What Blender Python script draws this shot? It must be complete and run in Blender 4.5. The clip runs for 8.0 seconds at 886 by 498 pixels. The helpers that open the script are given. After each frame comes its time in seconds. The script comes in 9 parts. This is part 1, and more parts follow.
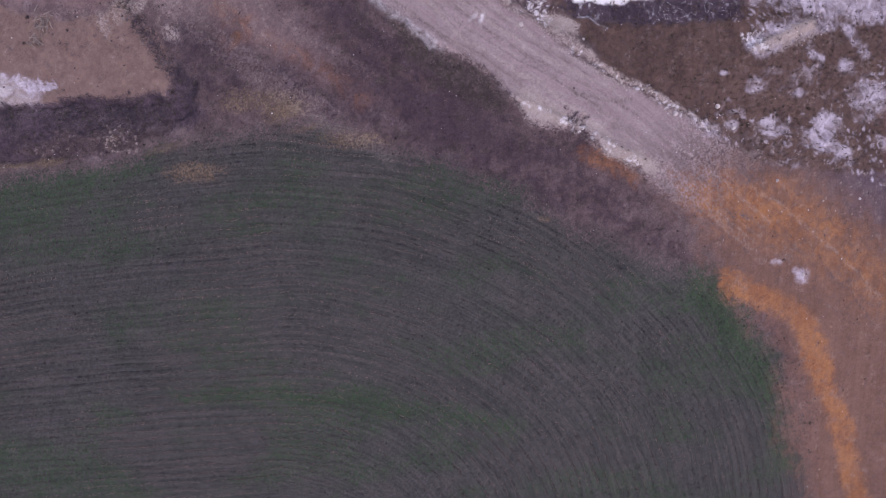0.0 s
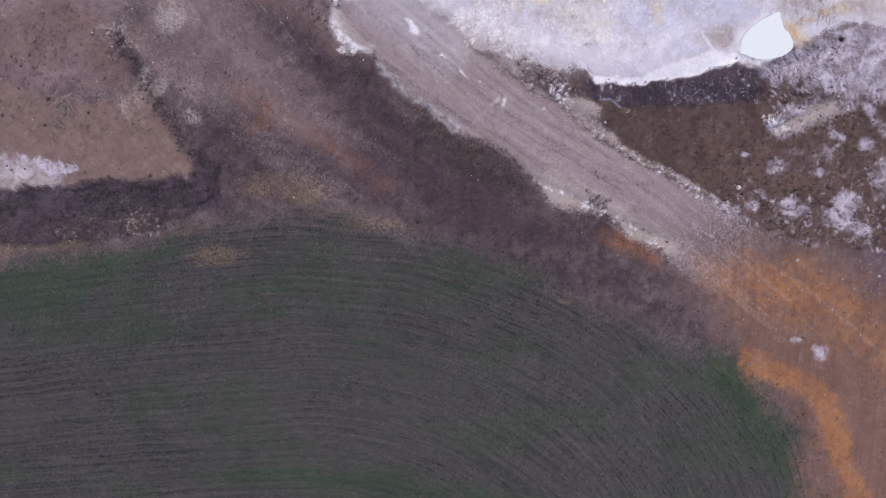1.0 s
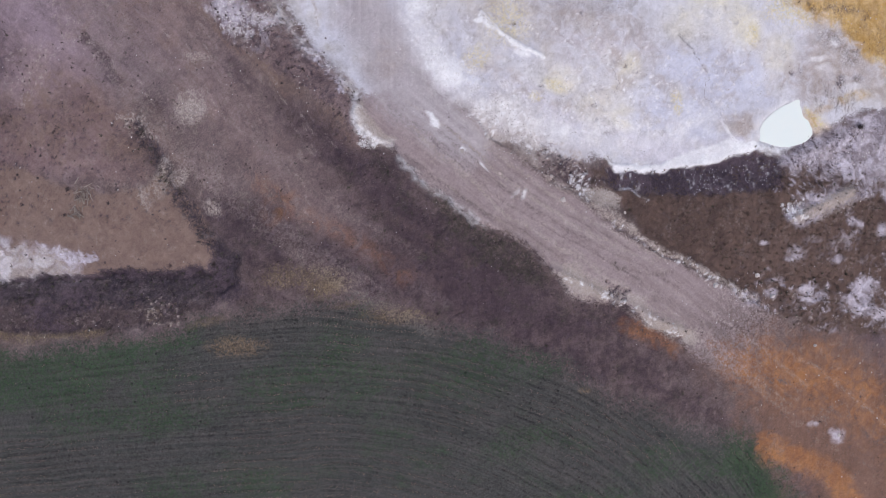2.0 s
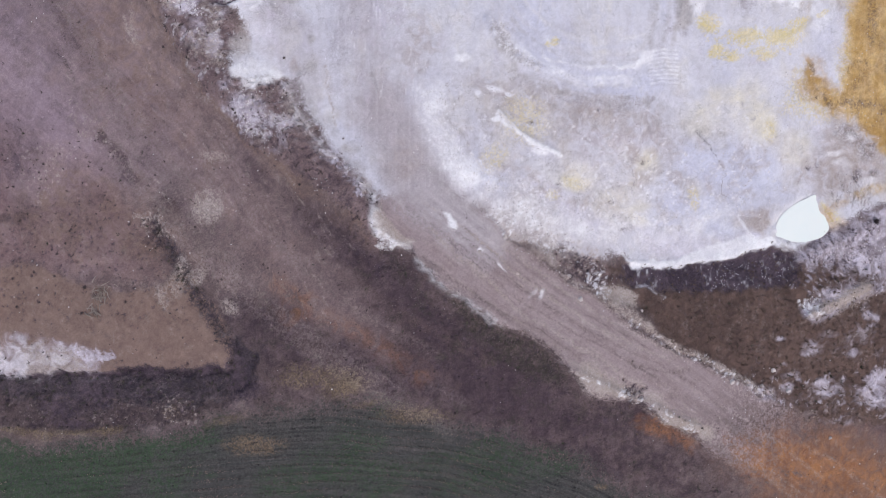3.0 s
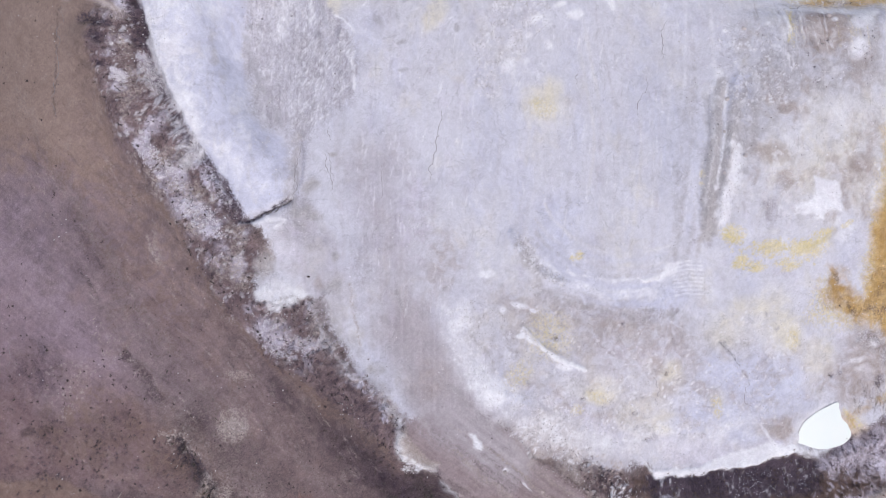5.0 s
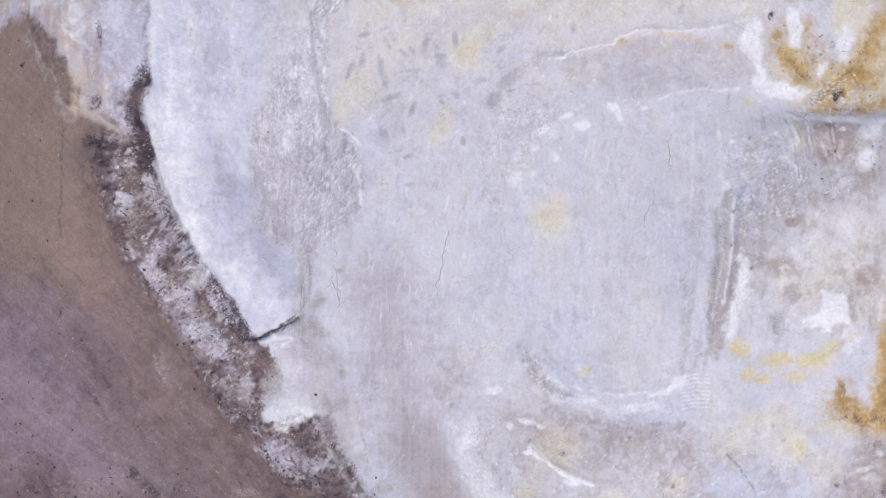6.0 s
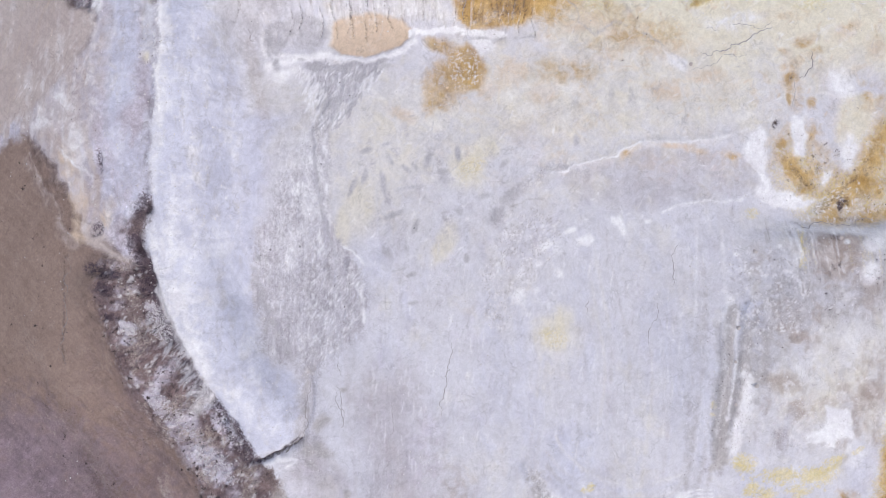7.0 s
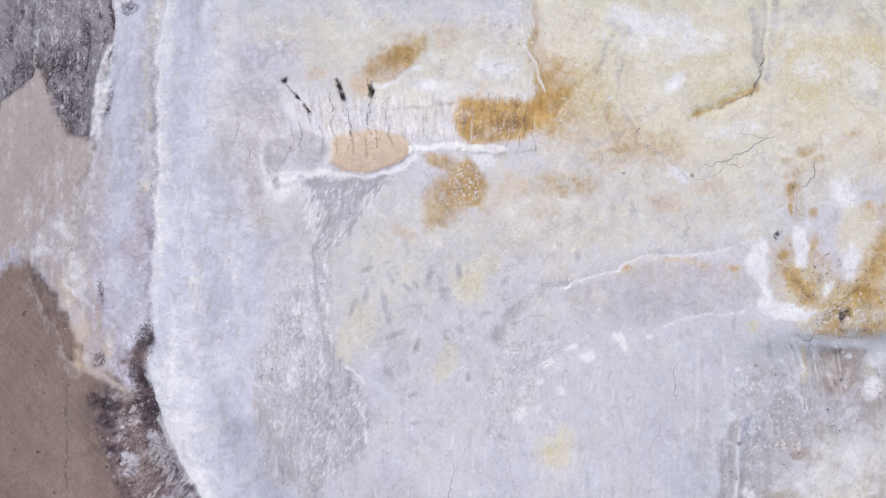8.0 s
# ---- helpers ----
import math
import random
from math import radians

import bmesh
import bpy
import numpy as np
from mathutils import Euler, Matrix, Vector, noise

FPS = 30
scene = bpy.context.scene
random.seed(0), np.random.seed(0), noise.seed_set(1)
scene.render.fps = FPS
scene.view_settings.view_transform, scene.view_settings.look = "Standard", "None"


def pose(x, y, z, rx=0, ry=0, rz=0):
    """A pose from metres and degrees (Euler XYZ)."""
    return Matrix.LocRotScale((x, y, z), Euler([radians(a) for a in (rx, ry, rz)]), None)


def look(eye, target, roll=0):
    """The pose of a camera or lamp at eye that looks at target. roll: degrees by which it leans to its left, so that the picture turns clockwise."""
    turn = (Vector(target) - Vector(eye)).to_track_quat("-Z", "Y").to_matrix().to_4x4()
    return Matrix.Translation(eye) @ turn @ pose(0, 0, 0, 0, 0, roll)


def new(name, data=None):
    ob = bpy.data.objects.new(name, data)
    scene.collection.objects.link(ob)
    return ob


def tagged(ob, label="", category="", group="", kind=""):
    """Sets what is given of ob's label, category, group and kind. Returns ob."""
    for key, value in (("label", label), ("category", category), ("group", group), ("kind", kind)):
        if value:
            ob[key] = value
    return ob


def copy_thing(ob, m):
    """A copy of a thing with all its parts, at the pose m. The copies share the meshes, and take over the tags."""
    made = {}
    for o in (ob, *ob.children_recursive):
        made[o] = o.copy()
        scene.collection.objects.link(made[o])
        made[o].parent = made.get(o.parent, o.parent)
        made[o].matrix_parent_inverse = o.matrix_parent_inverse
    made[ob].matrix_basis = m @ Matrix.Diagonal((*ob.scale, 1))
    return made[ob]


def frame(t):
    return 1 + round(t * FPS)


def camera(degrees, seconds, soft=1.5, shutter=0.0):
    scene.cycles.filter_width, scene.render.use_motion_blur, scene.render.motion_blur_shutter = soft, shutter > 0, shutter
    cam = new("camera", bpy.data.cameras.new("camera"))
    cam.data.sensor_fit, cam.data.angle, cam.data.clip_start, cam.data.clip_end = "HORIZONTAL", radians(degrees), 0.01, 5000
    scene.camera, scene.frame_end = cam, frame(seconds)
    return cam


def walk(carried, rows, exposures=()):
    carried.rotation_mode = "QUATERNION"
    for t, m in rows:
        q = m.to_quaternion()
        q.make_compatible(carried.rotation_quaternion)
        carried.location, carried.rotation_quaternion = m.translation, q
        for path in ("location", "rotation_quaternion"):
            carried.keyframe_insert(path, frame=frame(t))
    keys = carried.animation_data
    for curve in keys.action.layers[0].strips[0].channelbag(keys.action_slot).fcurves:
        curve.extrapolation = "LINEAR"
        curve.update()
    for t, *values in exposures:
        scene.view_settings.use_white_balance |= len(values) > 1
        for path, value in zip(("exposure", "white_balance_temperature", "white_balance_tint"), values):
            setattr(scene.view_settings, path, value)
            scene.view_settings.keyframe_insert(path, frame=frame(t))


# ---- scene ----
cam = camera(70.0, 8.0, 0.6)
# seconds, x, y, z, then the turn about x, y and z: a drone that looks straight down and flies north
ROWS = [
    (0.0, -0.037, -0.137, 79.870, -0.007, 0.000, -0.314),
    (0.5, -1.414, 5.155, 79.922, -0.222, -0.046, -0.297),
    (1.0, -2.731, 10.617, 79.919, -0.418, -0.074, -0.258),
    (1.5, -4.043, 16.342, 79.936, -0.656, -0.150, -0.241),
    (2.0, -5.285, 22.263, 79.880, -0.830, -0.199, -0.238),
    (2.5, -6.444, 28.442, 79.810, -1.047, -0.255, -0.229),
    (3.0, -7.492, 34.807, 79.689, -1.190, -0.306, -0.235),
    (3.5, -8.482, 41.499, 79.550, -1.480, -0.369, -0.252),
    (4.0, -9.308, 48.407, 79.353, -1.791, -0.416, -0.266),
    (4.5, -9.993, 55.477, 79.167, -2.073, -0.434, -0.263),
    (5.0, -10.589, 62.680, 78.816, -2.279, -0.479, -0.330),
    (5.5, -11.041, 70.087, 78.453, -2.568, -0.506, -0.395),
    (6.0, -11.371, 77.600, 78.045, -2.842, -0.522, -0.477),
    (6.5, -11.574, 85.294, 77.538, -3.195, -0.544, -0.603),
    (7.0, -11.646, 93.103, 76.988, -3.581, -0.556, -0.753),
    (7.5, -11.584, 100.957, 76.474, -3.958, -0.534, -0.899),
    (8.0, -11.457, 108.857, 75.805, -4.370, -0.528, -1.085),
]
# the camera's white balance drifts from magenta to neutral in the first seconds: seconds, stops, kelvin, tint
EXPOSURES = [(0.0, -0.1, 6290, 28), (0.5, -0.1, 6310, 26), (1.0, -0.1, 6420, 17), (1.5, -0.1, 6500, 10), (4.5, -0.05, 6500, 10), (7.0, 0.0, 6620, 7), (8.0, 0.0, 6650, 6)]
walk(cam, [(t, pose(x, y, z, rx, ry, rz)) for t, x, y, z, rx, ry, rz in ROWS], EXPOSURES)

# ---- light: a bright overcast day ----
world = bpy.data.worlds.new("overcast_sky")
scene.world = world
world.use_nodes = True
wt = world.node_tree
sky = wt.nodes.new("ShaderNodeTexSky")
sky.sky_type, sky.sun_disc = "NISHITA", False
sky.sun_elevation, sky.sun_rotation = radians(62), radians(144)
sky.dust_density, sky.air_density = 4.0, 1.0
wt.nodes["Background"].inputs["Strength"].default_value = 0.150
wt.links.new(sky.outputs["Color"], wt.nodes["Background"].inputs["Color"])
sun = new("sun", bpy.data.lights.new("sun", "SUN"))
sun.data.energy, sun.data.angle, sun.data.color = 0.88, radians(24), (1.0, 0.975, 0.985)
sun.matrix_world = look((24, -33, 76), (0, 0, 0))

# ---- the sheet of ground: one grid, fine under the walk and wide out to the horizon ----
STEP = 0.15


def axis(lo, hi):
    inner = np.arange(lo, hi, STEP)
    grow = STEP * np.cumsum(1.17 ** np.arange(1, 52))
    return np.concatenate([lo - grow[::-1], inner, inner[-1] + grow])


AX, AY = axis(-70.0, 59.0), axis(-36.0, 146.0)
X, Y = np.meshgrid(AX.astype(np.float32), AY.astype(np.float32))
NX, NY = len(AX), len(AY)
table = np.random.RandomState(5).rand(512, 512).astype(np.float32)


def value_noise(x, y, salt=0):
    ix, iy = np.floor(x), np.floor(y)
    fx, fy = x - ix, y - iy
    fx, fy = fx * fx * (3 - 2 * fx), fy * fy * (3 - 2 * fy)
    ix = (ix.astype(np.int64) + 37 * salt) % 512
    iy = (iy.astype(np.int64) + 91 * salt) % 512
    jx, jy = (ix + 1) % 512, (iy + 1) % 512
    top = table[iy, ix] * (1 - fx) + table[iy, jx] * fx
    low = table[jy, ix] * (1 - fx) + table[jy, jx] * fx
    return top * (1 - fy) + low * fy


def fbm(size, octaves=3, salt=0, x=None, y=None):
    """Noise from -1 to 1 whose largest lumps are size metres."""
    x, y = (X if x is None else x), (Y if y is None else y)
    total, weight = 0, 0
    for k in range(octaves):
        f = 2.03 ** k / size
        c, s = math.cos(0.7 + 1.1 * k + 0.37 * salt), math.sin(0.7 + 1.1 * k + 0.37 * salt)
        total = total + value_noise((x * c - y * s) * f + 17.3 * k, (x * s + y * c) * f - 9.1 * k, salt + k) / 1.7 ** k
        weight += 1 / 1.7 ** k
    return (2 * total / weight - 1).astype(np.float32)


WARP_X, WARP_Y = fbm(5, 4, 3) * 1.6, fbm(5, 4, 11) * 1.6
FINE_X, FINE_Y = fbm(0.9, 2, 5) * 0.5, fbm(0.9, 2, 8) * 0.5
masks = {}


def mask(name):
    return masks.setdefault(name, np.zeros((NY, NX), np.float32))


def window(x0, x1, y0, y1, pad):
    i0, i1 = np.searchsorted(AX, (x0 - pad, x1 + pad))
    j0, j1 = np.searchsorted(AY, (y0 - pad, y1 + pad))
    return slice(max(j0 - 1, 0), j1 + 1), slice(max(i0 - 1, 0), i1 + 1)


def smooth(v):
    v = np.clip(v, 0, 1)
    return v * v * (3 - 2 * v)


def bent(w, warp):
    return X[w] + WARP_X[w] * warp + FINE_X[w] * min(warp, 1), Y[w] + WARP_Y[w] * warp + FINE_Y[w] * min(warp, 1)


def distance(px, py, points, closed):
    """Distance to a line of points; with closed, negative outside of the outline."""
    best = np.full(px.shape, 1e9, np.float32)
    inside = np.zeros(px.shape, bool)
    n = len(points)
    for k in range(n if closed else n - 1):
        (ax, ay), (bx, by) = points[k], points[(k + 1) % n]
        ex, ey = bx - ax, by - ay
        s = np.clip(((px - ax) * ex + (py - ay) * ey) / (ex * ex + ey * ey + 1e-6), 0, 1)
        best = np.minimum(best, (px - ax - s * ex) ** 2 + (py - ay - s * ey) ** 2)
        if closed and ay != by:
            inside ^= ((ay > py) != (by > py)) & (px < ex * (py - ay) / ey + ax)
    best = np.sqrt(best)
    return np.where(inside, best, -best) if closed else best


def lay(name, w, amount):
    m = mask(name)
    m[w] = m[w] + (1 - m[w]) * amount


def patch(name, soft, strength, warp, points):
    xs, ys = [p[0] for p in points], [p[1] for p in points]
    w = window(min(xs), max(xs), min(ys), max(ys), soft + 3 * warp)
    d = distance(*bent(w, warp), points, True)
    lay(name, w, strength * smooth(0.5 + d / (2 * soft)))


def streak(name, width, soft, strength, points, warp=0.5):
    xs, ys = [p[0] for p in points], [p[1] for p in points]
    w = window(min(xs), max(xs), min(ys), max(ys), width + soft + 2)
    d = distance(*bent(w, warp), points, False)
    lay(name, w, strength * smooth(0.5 + (width / 2 - d) / soft))


def blot(name, strength, cx, cy, rx, ry, turn, warp=0.4):
    r = max(rx, ry)
    w = window(cx - r, cx + r, cy - r, cy + r, 2 + r)
    px, py = bent(w, warp)
    c, s = math.cos(radians(turn)), math.sin(radians(turn))
    u, v = (px - cx) * c + (py - cy) * s, (py - cy) * c - (px - cx) * s
    lay(name, w, strength * smooth(1.35 - np.sqrt((u / rx) ** 2 + (v / ry) ** 2)))


def dabs(name, strength, places):
    """Small stains: place, half lengths and turn of each."""
    for cx, cy, rx, ry, turn in places:
        blot(name, strength, cx, cy, rx, ry, turn, 0.22)


CRUMBS = {"white": [], "grey": [], "dark": []}
LOOSE_COVERS = ("salt", "lav", "wet", "mud", "rut", "grey")
DARK_COVERS = {"wet": "dark", "rut": "dark", "mud": "grey", "grey": "grey"}


def flecks(name, count, length, width, strength, lean, spread, outline, seed):
    """Many short strokes of a cover inside an outline, leaning about one way, as runoff and scrapers leave them."""
    r = np.random.RandomState(seed)
    xs, ys = [p[0] for p in outline], [p[1] for p in outline]
    x, y = r.uniform(min(xs), max(xs), 4 * count), r.uniform(min(ys), max(ys), 4 * count)
    keep = np.nonzero(distance(x, y, outline, True) > 0.3 * r.rand(4 * count))[0][:count]
    for k in keep:
        a = radians(lean + r.normal(0, spread))
        half = 0.5 * length * r.uniform(0.4, 1.5)
        ex, ey = half * math.cos(a), half * math.sin(a)
        wide = width * r.uniform(0.6, 1.5)
        w = window(x[k] - abs(ex), x[k] + abs(ex), y[k] - abs(ey), y[k] + abs(ey), wide + 0.3)
        px, py = X[w] + 0.3 * FINE_X[w] - x[k], Y[w] + 0.3 * FINE_Y[w] - y[k]
        t = np.clip((px * ex + py * ey) / (half * half), -1, 1)
        d = np.hypot(px - t * ex, py - t * ey)
        if length < 0.45 and name in LOOSE_COVERS:
            CRUMBS[DARK_COVERS.get(name, "white")].append((x[k], y[k]))
        lay(name, w, strength * r.uniform(0.5, 1.1) * smooth(0.5 + (wide * (1 - 0.6 * t * t) / 2 - d) / 0.2))


def combed(count, width, strength, spread, points, names, seed):
    """Wheel tracks: thin lines of several covers beside one another along a way."""
    r = np.random.RandomState(seed)
    for k in range(count):
        d = r.uniform(-spread, spread)
        a, c = sorted(r.uniform(-0.15, 1.15, 2))
        line = []
        for t in np.linspace(max(a, 0), min(max(c, a + 0.3), 1), 9):
            s = t * (len(points) - 1)
            q = min(int(s), len(points) - 2)
            (ax, ay), (bx, by) = points[q], points[q + 1]
            ln = math.hypot(bx - ax, by - ay)
            f = s - q
            line.append((ax + (bx - ax) * f - (by - ay) / ln * d, ay + (by - ay) * f + (bx - ax) / ln * d))
        streak(names[k % len(names)], width * r.uniform(0.5, 1.5), 0.25 + 0.6 * width, strength * r.uniform(0.5, 1.2), line, 0.15)


# the soils, salts, stains and some painted shade: kind of cover, softness of its edge, strength, raggedness, outline
patch("far", 2.5, 1, 1.2, [(-70.2, 59.4), (-58.8, 56.7), (-57.6, 49.2), (-51.3, 47.8), (-44.6, 39.1), (-41.8, 35.6), (-44.6, 30.2), (-62.5, 31.5), (-71.6, 31.6)])
patch("cool", 5, 0.5, 1.5, [(-72.0, 70.5), (-60.4, 68.6), (-57.3, 63.9), (-53.8, 55.5), (-48.0, 49.8), (-51.2, 44.0), (-54.0, 41.2), (-59.1, 49.2), (-70.6, 52.1)])
patch("track", 6, 0.55, 1.2, [(-70.2, 96.5), (-63.2, 92.4), (-55.3, 81.6), (-50.1, 77.0), (-47.3, 71.6), (-42.1, 63.7), (-37.2, 55.5), (-32.2, 48.7), (-27.2, 43.7), (-20.4, 37.7), (-17.0, 31.6), (-12.4, 23.3), (-7.0, 18.4), (-0.1, 14.0), (-5.6, 14.8), (-13.8, 16.4), (-20.6, 20.6), (-27.5, 25.4), (-32.2, 28.8), (-37.6, 35.6), (-42.5, 41.1), (-47.9, 47.1), (-52.9, 59.3), (-57.2, 69.1), (-60.0, 71.4), (-71.0, 83.7)])
patch("dark", 4.5, 1, 1.0, [(-14.3, 33.3), (-11.0, 33.5), (-7.6, 29.6), (-3.6, 26.2), (-0.1, 24.0), (6.8, 20.1), (7.7, 17.7), (10.4, 14.9), (17.6, 13.6), (22.6, 10.1), (25.4, 6.9), (22.4, 6.5), (18.0, 9.0), (12.3, 7.6), (5.3, 8.9), (-0.3, 10.3), (-5.7, 12.6), (-11.1, 15.3), (-17.9, 19.1), (-23.3, 21.8), (-29.0, 22.0), (-31.7, 26.1), (-31.6, 26.0), (-26.1, 25.4), (-20.6, 22.7), (-13.8, 19.9), (-13.8, 22.7), (-17.8, 28.9), (-20.5, 32.9), (-22.1, 37.7), (-18.9, 38.3)])
patch("green", 1.0, 0.55, 0.8, [(-7.0, 28.2), (-2.9, 26.0), (1.9, 23.4), (7.2, 20.2), (7.5, 17.7), (4.1, 16.7), (-0.1, 20.4), (-4.3, 23.9)])
patch("tan", 0.5, 1, 0.5, [(-71.6, 31.5), (-62.5, 31.2), (-58.4, 31.3), (-54.9, 30.2), (-51.4, 28.8), (-45.5, 27.9), (-41.1, 28.6), (-39.3, 30.1), (-37.6, 30.4), (-36.3, 28.1), (-34.3, 25.3), (-32.5, 21.5), (-33.6, 19.2), (-39.5, 18.7), (-49.7, 18.2), (-62.4, 18.4), (-72.1, 18.5)])
patch("far", 2.0, 0.75, 1.2, [(-71.5, 34.4), (-62.5, 33.6), (-52.0, 30.7), (-41.1, 29.8), (-38.9, 31.6), (-41.1, 35.6), (-71.4, 37.1)])
patch("lav", 1.2, 0.55, 1.6, [(-72.0, 22.4), (-62.5, 22.4), (-59.8, 22.4), (-57.4, 21.4), (-53.7, 21.5), (-49.6, 19.9), (-49.0, 18.3), (-62.4, 18.4), (-72.1, 18.6)])
patch("salt", 1.5, 0.2, 1.6, [(-72.0, 21.5), (-62.4, 22.1), (-58.4, 21.3), (-54.3, 20.1), (-53.8, 18.5), (-62.4, 18.4), (-72.1, 18.6)])
patch("weeds", 0.7, 0.95, 0.8, [(-72.1, 18.4), (-62.4, 18.3), (-49.7, 18.2), (-39.5, 18.7), (-33.6, 19.2), (-32.3, 21.8), (-29.7, 21.0), (-30.3, 17.0), (-34.7, 14.9), (-41.8, 14.3), (-52.5, 14.5), (-62.3, 15.1), (-72.2, 15.2)])
patch("verge", 0.8, 1, 0.7, [(-72.2, 15.2), (-62.3, 15.1), (-52.5, 14.5), (-41.8, 14.3), (-34.7, 14.9), (-31.9, 16.3), (-34.1, 13.9), (-39.7, 12.3), (-46.3, 11.1), (-55.8, 10.7), (-62.3, 11.1), (-72.3, 10.7)])
streak("weeds", 1.6, 1.6, 0.75, [(-42.4, 37.0), (-40.4, 33.6), (-38.3, 29.9), (-36.1, 26.4), (-33.8, 22.5), (-32.1, 21.5)])
streak("straw", 0.7, 0.6, 0.7, [(-66.3, 10.4), (-62.3, 10.5), (-58.3, 10.7), (-52.5, 10.7), (-47.0, 11.2)])
patch("field", 2.2, 1, 1.0, [(-65.0, 8.5), (-54.6, 9.1), (-50.6, 9.8), (-43.5, 10.0), (-36.9, 11.4), (-33.4, 12.7), (-26.3, 13.9), (-20.7, 14.6), (-15.2, 14.9), (-9.8, 13.2), (-4.4, 11.8), (1.1, 10.3), (6.7, 7.6), (12.3, 4.8), (19.5, 1.8), (24.8, -0.4), (30.0, -2.4), (33.7, -3.0), (36.5, -6.1), (39.2, -9.9), (43.1, -15.8), (45.4, -21.1), (47.7, -26.3), (49.6, -34.5), (49.8, -49.3), (-66.4, -45.9)])
patch("crop", 2.4, 0.75, 1.0, [(32.6, -2.4), (35.7, -4.6), (39.2, -9.9), (44.6, -18.0), (48.6, -31.5), (46.3, -31.6), (44.0, -22.5), (40.1, -18.0), (37.1, -15.0), (34.0, -11.3), (30.9, -7.5), (31.2, -3.9)])
patch("crop", 1.5, 0.7, 1.2, [(-34.3, -17.6), (-27.3, -16.5), (-18.9, -17.2), (-10.4, -18.2), (1.0, -19.8), (9.7, -23.4), (8.2, -24.1), (-1.9, -21.3), (-13.3, -19.9), (-23.8, -18.8), (-33.0, -19.0)])
patch("crop", 1.5, 0.6, 1.2, [(-65.0, 8.7), (-54.6, 8.4), (-44.3, 9.1), (-36.9, 9.8), (-43.6, 6.6), (-50.7, 2.3), (-65.8, 1.0)])
patch("crop", 2.0, 0.5, 1.5, [(-66.2, -23.5), (-54.4, -24.0), (-46.1, -25.1), (-40.1, -27.5), (-38.9, -32.6), (-66.3, -31.9)])
patch("mauve", 3.0, 0.6, 2.0, [(-12.9, -2.1), (-4.5, -4.2), (2.5, -8.6), (1.0, -12.8), (-6.0, -11.4), (-11.6, -7.0)])
patch("mauve", 2.5, 0.35, 2.0, [(5.3, -14.3), (12.6, -20.5), (15.7, -31.1), (11.2, -32.6), (6.8, -24.9), (3.9, -18.0)])
blot("straw", 0.5, -30.3, 9.4, 3.7, 1.2, 0)
blot("straw", 0.5, -10.5, 13.0, 4.7, 1.1, 0)
blot("straw", 0.5, -19.3, 17.1, 3.3, 1.7, 10)
blot("straw", 0.5, 12.3, 3.4, 1.0, 0.4, 0)
blot("straw", 0.5, -52.7, 10.7, 2.1, 0.5, 0)
patch("dirt", 4.0, 1, 1.5, [(29.0, 6.6), (31.0, 7.3), (32.8, 8.0), (37.4, 9.8), (46.4, 10.4), (54.2, 4.0), (69.3, -3.4), (69.8, -40.9), (51.3, -40.3), (49.6, -30.8), (47.3, -22.6), (45.3, -15.8), (42.3, -11.4), (38.0, -6.1), (35.6, -2.4), (32.9, 1.2), (30.3, 4.1)])
streak("ochre", 6.5, 6.0, 0.42, [(35.1, 6.2), (41.2, 4.0), (47.3, 2.6), (52.6, -1.1), (58.8, -5.5)])
streak("ochre", 1.5, 1.4, 0.3, [(17.2, 11.4), (20.9, 10.1), (24.6, 8.2)])
blot("ochre", 0.15, -24.4, 26.6, 3.0, 2.0, 60)
streak("ochre", 2.0, 2.0, 0.13, [(-27.4, 29.5), (-23.3, 26.1), (-17.8, 23.4), (-9.7, 17.7)])
patch("mauve", 3.0, 0.7, 1.5, [(47.1, 9.9), (52.5, 10.6), (69.0, 11.3), (69.2, -1.9), (57.3, -1.1), (51.8, 4.7)])
streak("mauve", 1.6, 1.0, 0.6, [(36.7, 1.2), (43.5, -0.3), (50.4, -4.0), (54.3, -7.7), (58.8, -12.9)])
patch("reed", 0.7, 1, 0.8, [(15.3, 28.3), (19.7, 28.4), (24.2, 28.5), (35.4, 28.2), (38.5, 30.8), (48.7, 30.6), (63.6, 30.3), (64.5, 8.6), (49.7, 9.6), (42.8, 10.7), (36.6, 12.6), (31.1, 15.8), (24.8, 19.6), (21.0, 21.9), (17.3, 25.5)])
patch("road", 0.7, 1, 0.5, [(-20.5, 56.0), (-22.2, 49.6), (-20.4, 45.7), (-17.6, 42.0), (-15.3, 39.3), (-14.9, 37.0), (-13.7, 34.0), (-11.0, 33.6), (-9.7, 31.9), (-7.6, 29.9), (-3.6, 26.7), (-0.1, 24.5), (3.3, 23.1), (6.8, 20.6), (8.2, 18.6), (10.4, 15.8), (13.3, 14.5), (16.9, 14.1), (20.0, 12.1), (24.5, 9.7), (26.1, 8.0), (32.1, 3.3), (39.8, -2.5), (49.0, -9.2), (60.4, -18.2), (63.4, -6.3), (57.9, 1.1), (52.6, 6.2), (46.4, 9.9), (44.9, 10.9), (39.6, 11.4), (34.2, 14.1), (29.6, 16.5), (22.1, 20.1), (15.6, 23.7), (12.1, 27.4), (7.5, 29.9), (4.0, 32.3), (-0.1, 35.5), (-3.5, 38.2), (-6.9, 42.3), (-8.9, 46.9), (-9.6, 56.0)])
